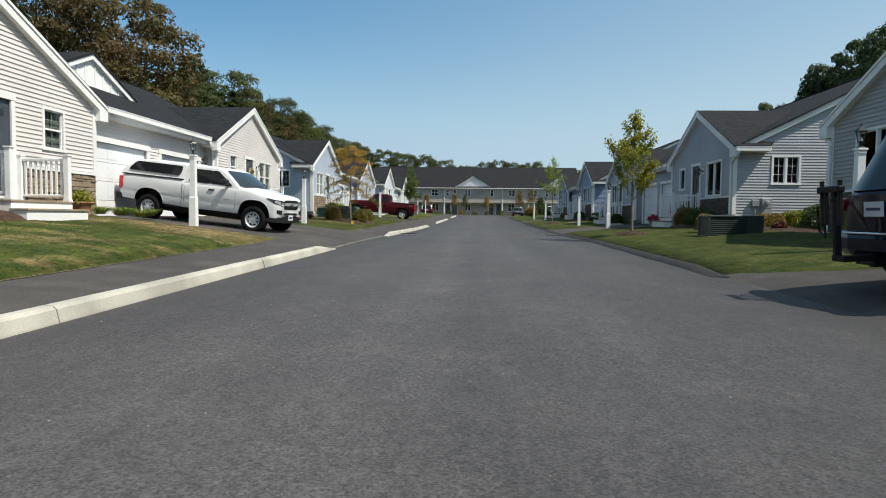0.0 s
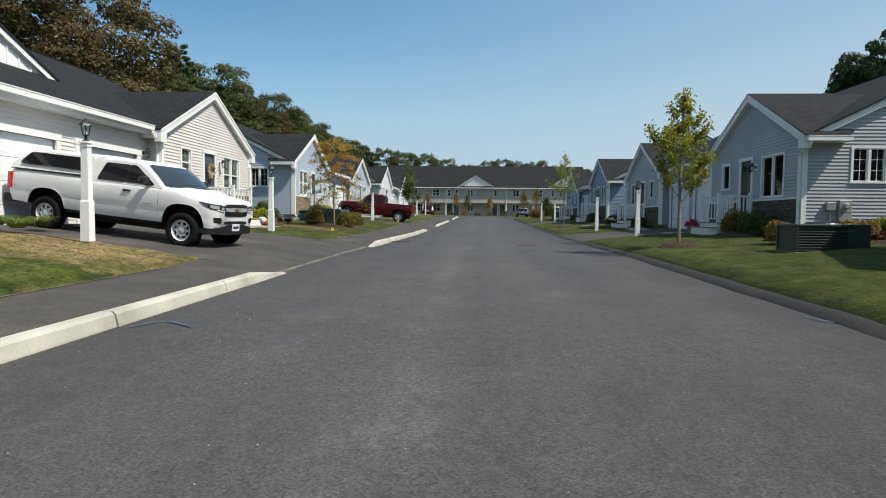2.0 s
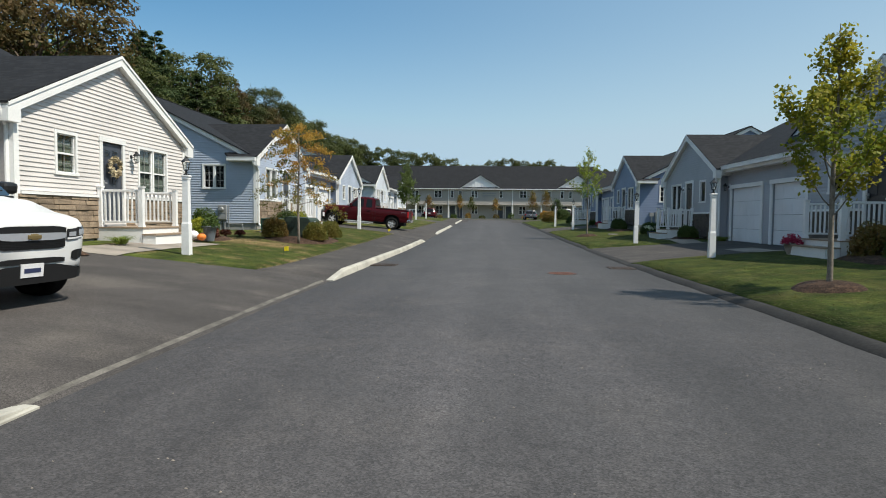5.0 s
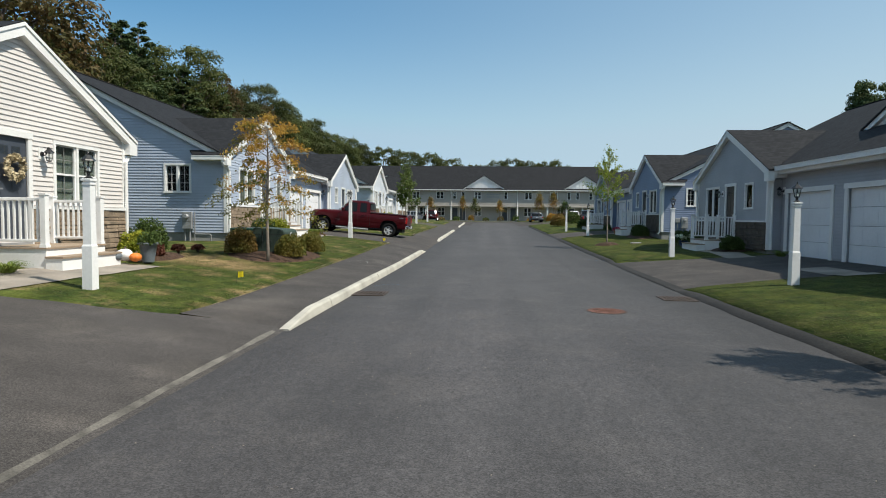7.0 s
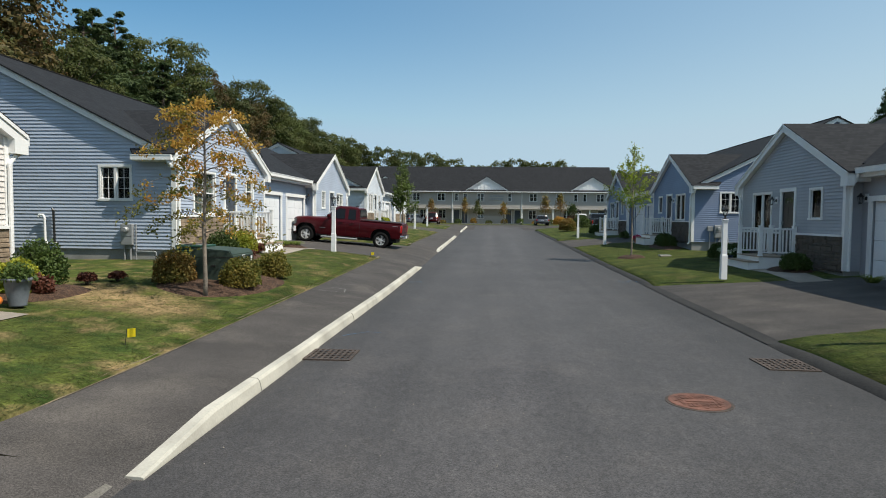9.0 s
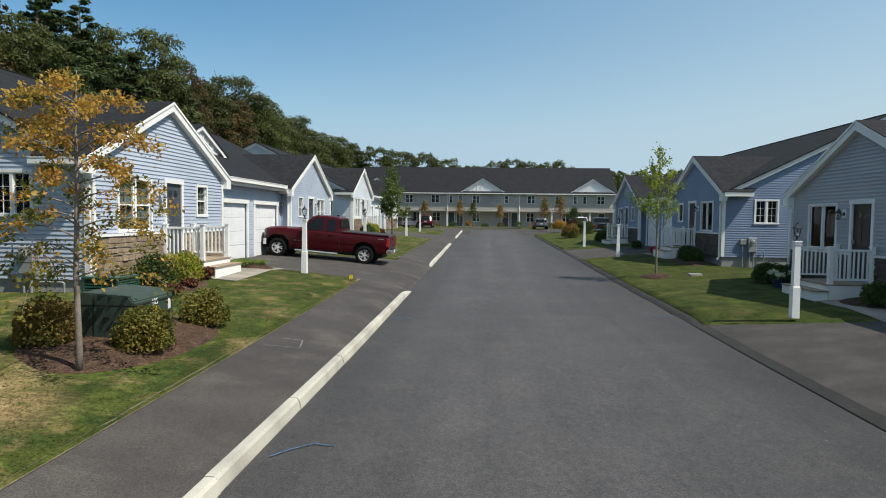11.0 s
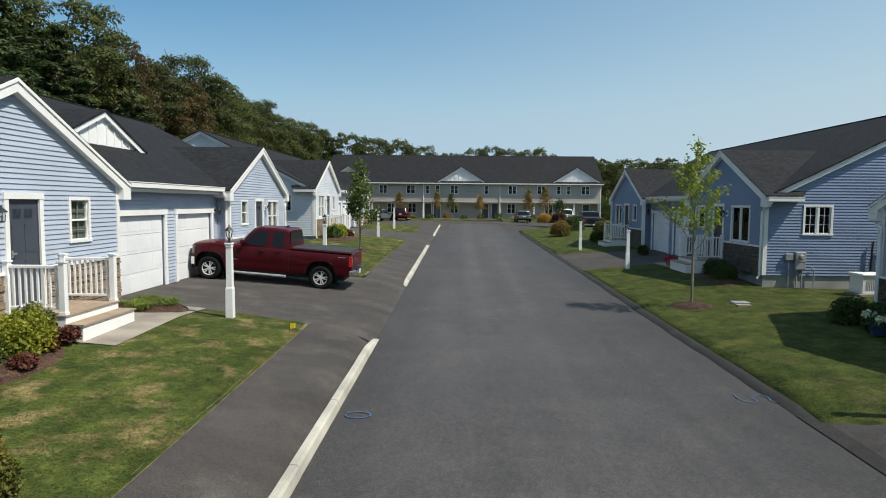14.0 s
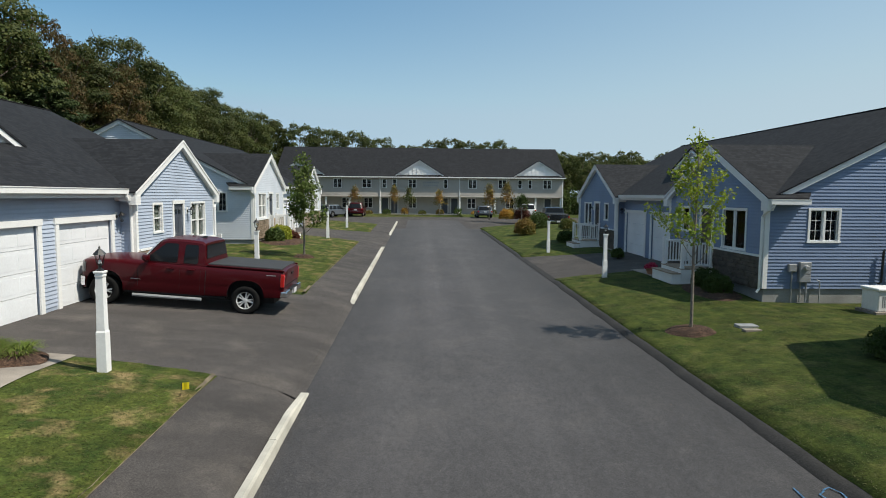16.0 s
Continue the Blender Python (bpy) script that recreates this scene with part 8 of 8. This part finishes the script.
def condenser(x, y, w, d, h, label, material, rot=0, sink=0.0, plain=0.0):
    z = land(x, y) - sink
    C = thing("air_conditioner", pose(x, y, z, 0, 0, rot), label, "air conditioner")
    part("pad", boxes((-w / 2 - .08, w / 2 + .08, -d / 2 - .08, d / 2 + .08, -.1, .05)), PAVER, C)
    part("core", boxes((-w / 2 + .03, w / 2 - .03, -d / 2 + .03, d / 2 - .03, .05, h - .02)), BLACK, C)
    n = int(h / .065)
    for i in range(n):
        a = .07 + i * (h - .1) / n
        part("louvre", boxes((-w / 2, w / 2, -d / 2, d / 2, a, a + .03), bevel=.006), material, C)
    if plain:
        part("end_panel", boxes((w / 2 - plain, w / 2 + .012, -d / 2 - .012, d / 2 + .012, .05, h - .03), bevel=.012), material, C, "plain dark end panel")
    for sx in (-1, 1):
        for sy in (-1, 1):
            part("corner_post", boxes((sx * w / 2 - .02, sx * w / 2 + .02, sy * d / 2 - .02, sy * d / 2 + .02, .05, h)), material, C)
    part("top", boxes((-w / 2 - .02, w / 2 + .02, -d / 2 - .02, d / 2 + .02, h - .03, h + .03), bevel=.015), material, C)
    bm = bmesh.new()
    lathe(bm, [(min(w, d) * .42, h + .03), (min(w, d) * .4, h + .05), (min(w, d) * .1, h + .06)], 24)
    part("fan_guard", bm, BLACK, C)
    return C


GREENM = mat("green_enamel", (0.022, 0.075, 0.055), 0.4, 0.1, 3, 40, 0.06, 0.05)
condenser(-8.9, 35.35, .74, .74, .55, "dark green louvred air conditioner unit beside the house", GREENM)
DARKEN = mat("dark_green_enamel", (0.030, 0.048, 0.042), 0.4, 0.1, 3, 40, 0.06, 0.05)
condenser(7.12, 17.92, 1.42, .84, .60, "dark green louvred air conditioner unit on the lawn", DARKEN, sink=.10, plain=.40)
# standby generator
gzz = land(11.9, 48.6)
GEN = thing("generator", pose(12.05, 48.6, gzz), "light grey standby generator on the side lawn", "generator")
part("pad", boxes((-.72, .72, -.42, .42, -.08, .06)), PAVER, GEN)
part("cabinet", boxes((-.62, .62, -.33, .33, .06, .66), bevel=.03), VINYL, GEN)
part("lid", boxes((-.66, .66, -.37, .37, .64, .72), bevel=.025), VINYL, GEN)
for i in range(7):
    part("vent_slot", boxes((-.5 + i * .055, -.47 + i * .055, -.335, -.325, .18, .5)), GALV, GEN)

# meters and pipes on the end walls; local x out of the wall
def meters(m, s, hoop=False):
    M = thing("electric_meter", m, "grey electric meter and conduits on the end wall", "meter")
    part("box", boxes((s * 1.2, s * 1.2 + .36, -.13, 0, .0, .62), bevel=.02), GALV, M)
    part("cover_seam", boxes((s * 1.2 + .03, s * 1.2 + .33, -.134, -.128, .26, .268)), BLACK, M)
    bm = bmesh.new()
    tube(bm, [(s * 1.2 + .18, -.13, .45), (s * 1.2 + .18, -.20, .45), (s * 1.2 + .18, -.23, .45)], [.088, .082, .06], 18)
    part("dial", bm, GALV, M, "grey glass-fronted meter dial")
    pipes = [(s * 1.2 + .08, .025, 0), (s * 1.2 + .26, .03, 0)]
    if not hoop:
        part("small_box", boxes((s * .95 - .08, s * .95 + .18, -.10, 0, .32, .56), bevel=.02), GALV, M)
        pipes.append((s * .95 + .05, .022, .32))
    for x, r, t in pipes:
        bm = bmesh.new()
        tube(bm, [(x, -.05, t), (x, -.05, -.62)], [r, r], 8)
        part("conduit", bm, GALV, M)
    bm = bmesh.new()
    if hoop:
        tube(bm, [(1.64, -.06, .62), (1.64, -.06, -.62)], [.02] * 2, 8)
        tube(bm, [(1.66, -.06, -.18), (2.20, -.06, -.18), (2.24, -.06, -.20), (2.24, -.06, -.62)], [.022] * 4, 8)
    else:
        tube(bm, [(1.80, -.04, .06), (1.86, -.06, .04), (1.88, -.06, -.02), (1.88, -.06, -.6)], [.022] * 4, 8)
    part("gas_pipe", bm, GALV, M)


meters(pose(-12.75, 36.228, 1.2), 1, True)
meters(pose(9.1 - .15, 49.978, 1.25), 1)
meters(pose(8.86, 22.728, 1.02), 1)
VP = thing("vent_pipe", pose(-13.8, 36.2, 1.2), "white bent plastic vent pipe with a black pipe", "pipe")
bm = bmesh.new()
tube(bm, [(-.05, 0, 0), (-.1, -.03, .1), (-.1, -.05, .78), (-.14, -.06, .86), (-.24, -.08, .86), (-.27, -.08, .80)], [.035] * 6, 10)
part("white_pipe", bm, VINYL, VP)
bm = bmesh.new()
tube(bm, [(.28, 0, .0), (.2, -.05, .06), (.18, -.05, 1.0), (.14, -.05, 1.05)], [.035] * 4, 10)
part("black_pipe", bm, BLACK, VP)

for px, py, pz in ((12.95, 49.95, 1.2), (12.65, 22.70, .85)):
    copy_thing(VP, pose(px, py, pz)).scale = (-1, 1, 1)

# utility lids in the lawn
for x, y, w, d, mt in ((7.05, 47.1, .5, .32, GALV), (6.92, 46.6, .42, .2, PAVER)):
    tagged(part("utility_lid", boxes((x - w / 2, x + w / 2, y - d / 2, y + d / 2, land(x, y) - .06, land(x, y) + .035), bevel=.01), mt), "flat utility cover set in the lawn", "utility cover")

# manhole and catch basins
zc = road_z(25.6) + .017
MH = thing("manhole_cover", pose(1.5, 25.86, zc), "rusty round iron manhole cover in asphalt", "manhole")
bm = bmesh.new()
lathe(bm, [(.36, -.02), (.36, .006), (.33, .008)], 36)
part("ring", bm, IRON, MH)
bm = bmesh.new()
lathe(bm, [(.325, -.02), (.325, .012), (.30, .014)], 36)
for i in range(-5, 6):
    for j in range(-5, 6):
        if i * i + j * j < 26 and not (abs(j) <= 1 and abs(i) <= 3):
            box(bm, i * .05 - .018, i * .05 + .018, j * .05 - .018, j * .05 + .018, .012, .02)
part("lid", bm, RUSTY, MH)
part("letter_bars", boxes((-.15, .15, -.035, .035, .014, .021)), RUSTY, MH)
for x, y in ((-3.12, 27.7), (3.32, 27.83)):
    z = road_z(y) + .014
    CB = thing("catch_basin", pose(x, y, z), "rusty cast iron storm drain grate in road", "drain")
    # flat black plate stands in for the darkness below the grate
    part("pit", boxes((-.30, .30, -.30, .30, -.01, .004)), BLACK, CB)
    part("frame", boxes((-.34, .34, -.34, -.29, -.02, .014), (-.34, .34, .29, .34, -.02, .014), (-.34, -.29, -.29, .29, -.02, .014), (.29, .34, -.29, .29, -.02, .014)), IRON, CB)
    for i in range(7):
        a = -.29 + (i + .5) * .58 / 7
        piece("grate_bar", boxv(a - .018, a + .018, -.29, .29, .0, .014), BOXF, IRON, CB)
    for i in range(4):
        a = -.29 + (i + 1) * .58 / 5
        piece("grate_cross_bar", boxv(-.29, .29, a - .016, a + .016, .001, .015), BOXF, IRON, CB)


# paint marks on the ground
def mark(name, pts, w, material, label):
    v, f = [], []
    for i, (x, y) in enumerate(pts):
        a, b = pts[max(0, i - 1)], pts[min(len(pts) - 1, i + 1)]
        d = Vector((b[0] - a[0], b[1] - a[1], 0)).normalized()
        nx, ny = -d.y * w / 2, d.x * w / 2
        zz = land(x, y) + .012 if x < -3.75 else road_z(y) + .026
        v += [(x - nx, y - ny, zz), (x + nx, y + ny, zz)]
    f = [(2 * i, 2 * i + 1, 2 * i + 3, 2 * i + 2) for i in range(len(pts) - 1)]
    tagged(piece(name, v, f, material), label, "road marking")


loop = [(-3.09 + .20 * math.cos(a / 4), 37.78 + .14 * math.sin(a / 4)) for a in range(1, 28)]
mark("survey_mark", loop, .026, BLUEPAINT, "blue sprayed survey loop on asphalt")
mark("survey_mark", [(3.37, 39.16), (3.34, 38.9), (3.40, 38.74), (3.55, 38.70), (3.62, 38.8), (3.60, 38.98), (3.72, 39.08)], .026, BLUEPAINT, "blue sprayed survey mark on asphalt")
mark("survey_mark", [(3.72, 39.10), (3.84, 39.16), (3.90, 39.0), (3.86, 38.82), (3.92, 38.74)], .026, BLUEPAINT, "blue sprayed survey mark on asphalt")
mark("survey_mark", [(-3.4, 10.0), (-3.3, 10.26), (-3.18, 10.30), (-3.0, 10.18), (-2.84, 10.05)], .026, BLUEPAINT, "faint blue sprayed line on asphalt")
mark("survey_mark", [(-3.3, 29.1), (-3.15, 29.3), (-2.95, 29.5), (-2.7, 29.45)], .02, BLUEPAINT, "faint blue sprayed line on asphalt")
mark("survey_mark", [(3.45, 11.35), (3.58, 11.1), (3.70, 11.0)], .026, BLUEPAINT, "blue sprayed survey mark on asphalt")
mark("survey_mark", [(-4.89, 33.34), (-4.29, 33.42), (-4.40, 33.98), (-4.77, 33.98)], .02, WHITEPAINT, "white sprayed survey bracket on the walk")

rng = np.random.default_rng(515)
n = 900
px, py = rng.uniform(-3.3, 3.4, n), rng.uniform(1.0, 46.0, n)
pr = rng.uniform(.003, .008, n)
gv, gf = [], []
for x, y, r in zip(px, py, pr):
    z = road_z(y) + .018
    k0 = len(gv)
    a = rng.uniform(0, 6.28)
    gv += [(x + r * math.cos(a + q * 1.5708) * (1 + .4 * (q % 2)), y + r * math.sin(a + q * 1.5708), z) for q in range(4)] + [(x, y, z + r * 1.1)]
    gf += [(k0, k0 + 1, k0 + 4), (k0 + 1, k0 + 2, k0 + 4), (k0 + 2, k0 + 3, k0 + 4), (k0 + 3, k0, k0 + 4)]
tagged(piece("grit", gv, gf, PAVER), "loose pale grit on the asphalt", "grit", kind="stuff")

# utility flags
for x, y in ((-5.6, 26.6), (-5.24, 41.6)):
    z = land(x, y)
    F = thing("marker_flag", pose(x, y, z), "small yellow utility flag in the lawn", "flag")
    bm = bmesh.new()
    tube(bm, [(0, 0, -.05), (.02, .01, .21)], [.004, .003], 5)
    part("wire", bm, BLACK, F)
    bm = bmesh.new()
    g = [[bm.verts.new((.03 + .11 * i / 4, .01 + .004 * math.sin(i * 1.7), .21 - .085 * j + .015 * i / 4 - .03 * (j == 1))) for i in range(5)] for j in range(2)]
    for i in range(4):
        bm.faces.new([g[0][i], g[0][i + 1], g[1][i + 1], g[1][i]])
    part("flag", bm, YELLOW, F)

# planter, pumpkins, pots, wreath
def pot(x, y, r, h, material, label, plant, seed, ph, z=None):
    z = (land(x, y) + .02) if z is None else z
    P = thing("planter", pose(x, y, z), label, "planter")
    bm = bmesh.new()
    lathe(bm, [(r * .62, 0), (r * .6, .02), (r * .78, h * .45), (r * .95, h * .88), (r * 1.06, h * .9), (r * 1.06, h), (r * .9, h), (r * .86, h * .8)], 20)
    part("pot", bm, material, P, smooth=True)
    rng = np.random.default_rng(seed)
    u = unit(500, rng)
    u[:, 2] = np.abs(u[:, 2])
    leaves("plant", u * rng.uniform(.5, 1.05, 500)[:, None] * np.array([r * 1.25, r * 1.25, ph]) + np.array([0, 0, h * .9]), .035, plant, P, rng)


BLUEPOT = mat("blue_glaze", (0.03, 0.05, 0.13), 0.3, 0.1, 4, 30, 0.05, 0)
pot(-8.2, 28.0, .20, .44, CERAMIC, "grey glazed planter with clipped round plant", L_DEEP, 501, .3)
pot(-8.95, 13.42, .22, .32, TERRA, "terracotta pot with bushy green plant", L_YEL, 502, .3)
pot(7.9, 42.2, .22, .26, BLUEPOT, "dark blue glazed pot with white flowers", L_DEEP, 505, .24)
pot(7.65, 27.6, .2, .28, PAVER, "stone pot with pink flowers beside the porch", L_PINK, 503, .28)
pot(7.8, 55.6, .22, .25, TERRA, "low pot of pink flowers beside the porch", L_PINK, 504, .25)


def pumpkin(x, y, r, material, label):
    P = thing("pumpkin", pose(x, y, land(x, y) + .07), label, "pumpkin")
    bm = bmesh.new()
    n, mm = 24, 9
    g = []
    for j in range(mm + 1):
        t = math.pi * j / mm
        row = []
        for i in range(n):
            a = 2 * math.pi * i / n
            rr = r * math.sin(t) * (1 + .07 * math.cos(a * 8)) + .002
            row.append(bm.verts.new((rr * math.cos(a), rr * math.sin(a), r * .8 * (1 - math.cos(t)) * (1.0) - (.06 * r if j in (0, mm) else 0))))
        g.append(row)
    for a, b in zip(g, g[1:]):
        for i in range(n):
            bm.faces.new([a[i], a[(i + 1) % n], b[(i + 1) % n], b[i]])
    part("fruit", bm, material, P, smooth=True)
    bm = bmesh.new()
    tube(bm, [(0, 0, r * 1.5), (.01, .01, r * 1.75), (.03, .01, r * 1.9)], [.02, .014, .012], 6)
    part("stalk", bm, BARK, P)


pumpkin(-8.2, 27.5, .12, ORANGE, "small orange pumpkin beside the planter")
pumpkin(-8.48, 27.55, .16, VINYL, "white pumpkin beside the planter")
pumpkin(-8.5, 27.25, .13, CERAMIC, "grey-green gourd beside the planter")

WR = thing("wreath", pose(-9.9, 26.0 + .2, 1.18 + 1.42, 0, 0, 0), "dried cream flower wreath on the dark door", "wreath")
rng = np.random.default_rng(77)
ang = rng.uniform(0, 6.283, 700)
rad = .21 + rng.normal(size=700) * .035
cen = np.stack([.03 + np.abs(rng.normal(size=700)) * .03, rad * np.cos(ang), rad * np.sin(ang)], 1)
leaves("dried_blossom", cen, .04, mat("dried_flowers", (0.55, 0.46, 0.30), 0.9, 0.3, 8, 30, 0.2, 0), WR, rng)
bm = bmesh.new()
tube(bm, [(.02, .2 * math.cos(a * .5236), .2 * math.sin(a * .5236)) for a in range(13)], [.02] * 13, 6)
part("ring", bm, BARK, WR)

# ---------------------------------------------------------------- grass blades on the near lawns
GZ = np.array([[ground_level(x + float(edge_shift(y)) if 4.19 < x < 4.21 else x, y) for x in gx] for y in gy])


def level_of(xs, ys):
    """The ground sheet's own height, by its cells."""
    i = np.clip(np.searchsorted(gx, xs) - 1, 0, len(gx) - 2)
    j = np.clip(np.searchsorted(gy, ys) - 1, 0, len(gy) - 2)
    ax, ay = np.array(gx), np.array(gy)
    sh = edge_shift(ys)
    last = gx.index(4.201)
    i = np.where((xs > 4.201 + sh) & (xs < gx[last + 1]), last, i)
    lo = ax[i] + np.where(i == last, sh, 0)
    u, w = np.clip((xs - lo) / (ax[i + 1] - lo), 0, 1), (ys - ay[j]) / (ay[j + 1] - ay[j])
    return (GZ[j, i] * (1 - u) + GZ[j, i + 1] * u) * (1 - w) + (GZ[j + 1, i] * (1 - u) + GZ[j + 1, i + 1] * u) * w


def on_drive(xs, ys):
    out = np.zeros(len(xs), bool)
    for sd, a0, a1, b0, b1, _, _ in DRIVES:
        x0 = 3.6 if sd < 0 else 4.2 + edge_shift(ys)
        e = (1 - np.clip((sd * xs - x0) / (10 - x0), 0, 1)) ** 2.2
        out |= (ys > a0 + (b0 - a0) * e - .02) & (ys < a1 + (b1 - a1) * e + .02) & (sd * xs > 3.5)
    return out


def covered(xs, ys):
    """Where mulch or a walk lies over the turf, or the road's berm."""
    out = (xs < 4.24 + edge_shift(ys)) & (xs > -5.09)
    for cx, cy, rx, ry in BEDS:
        out |= ((xs - cx) / rx) ** 2 + ((ys - cy) / ry) ** 2 < 1.0
    for a, b, c, d, _ in WALKS:
        out |= (xs > a) & (xs < b) & (ys > c) & (ys < d)
    return out


def blades(name, x0, x1, y0, y1, per, seed, material=BLADE, tall=(.010, .024)):
    rng = np.random.default_rng(seed)
    n = int((x1 - x0) * (y1 - y0) * per)
    xs, ys = rng.uniform(x0, x1, n), rng.uniform(y0, y1, n)
    keep = ~(on_drive(xs, ys) | covered(xs, ys))
    xs, ys = xs[keep], ys[keep]
    zs = level_of(xs, ys)
    n = len(xs)
    h = rng.uniform(*tall, n)
    # bent, half-lying blades: the faces look up
    nm = unit(n, rng) * .55 + np.array([0, 0, 1.0])
    nm /= np.linalg.norm(nm, axis=1)[:, None]
    up = unit(n, rng)
    up -= nm * np.sum(up * nm, 1)[:, None]
    up /= np.linalg.norm(up, axis=1)[:, None] + 1e-9
    c = np.stack([xs, ys, zs + h * .4], 1)
    ob = quads_mesh(name, c, nm, up, .0045, h, material, None, True)
    tagged(ob, "short mown grass blades", "grass", kind="stuff")


# fringes of longer grass along the walk and the berm
blades("grass", -5.30, -5.09, 23.4, 42.8, 700, 900)
blades("grass", -5.30, -5.09, 2.0, 14.8, 600, 901)
blades("grass", -5.30, -5.09, 52.8, 70.5, 500, 902)
# turf on the lawns beside the way
blades("grass", -9.3, -5.12, 1.0, 15.0, 420, 910, BLADE, (.012, .030))
blades("grass", -9.3, -5.12, 23.2, 43.2, 560, 911, BLADE, (.012, .030))
blades("grass", -9.3, -5.12, 52.4, 62.0, 350, 912, BLADE, (.012, .030))
blades("grass", 3.80, 9.0, 9.9, 29.9, 420, 913, BLADE, (.012, .030))
blades("grass", 3.90, 9.0, 37.2, 57.0, 420, 914, BLADE, (.012, .030))
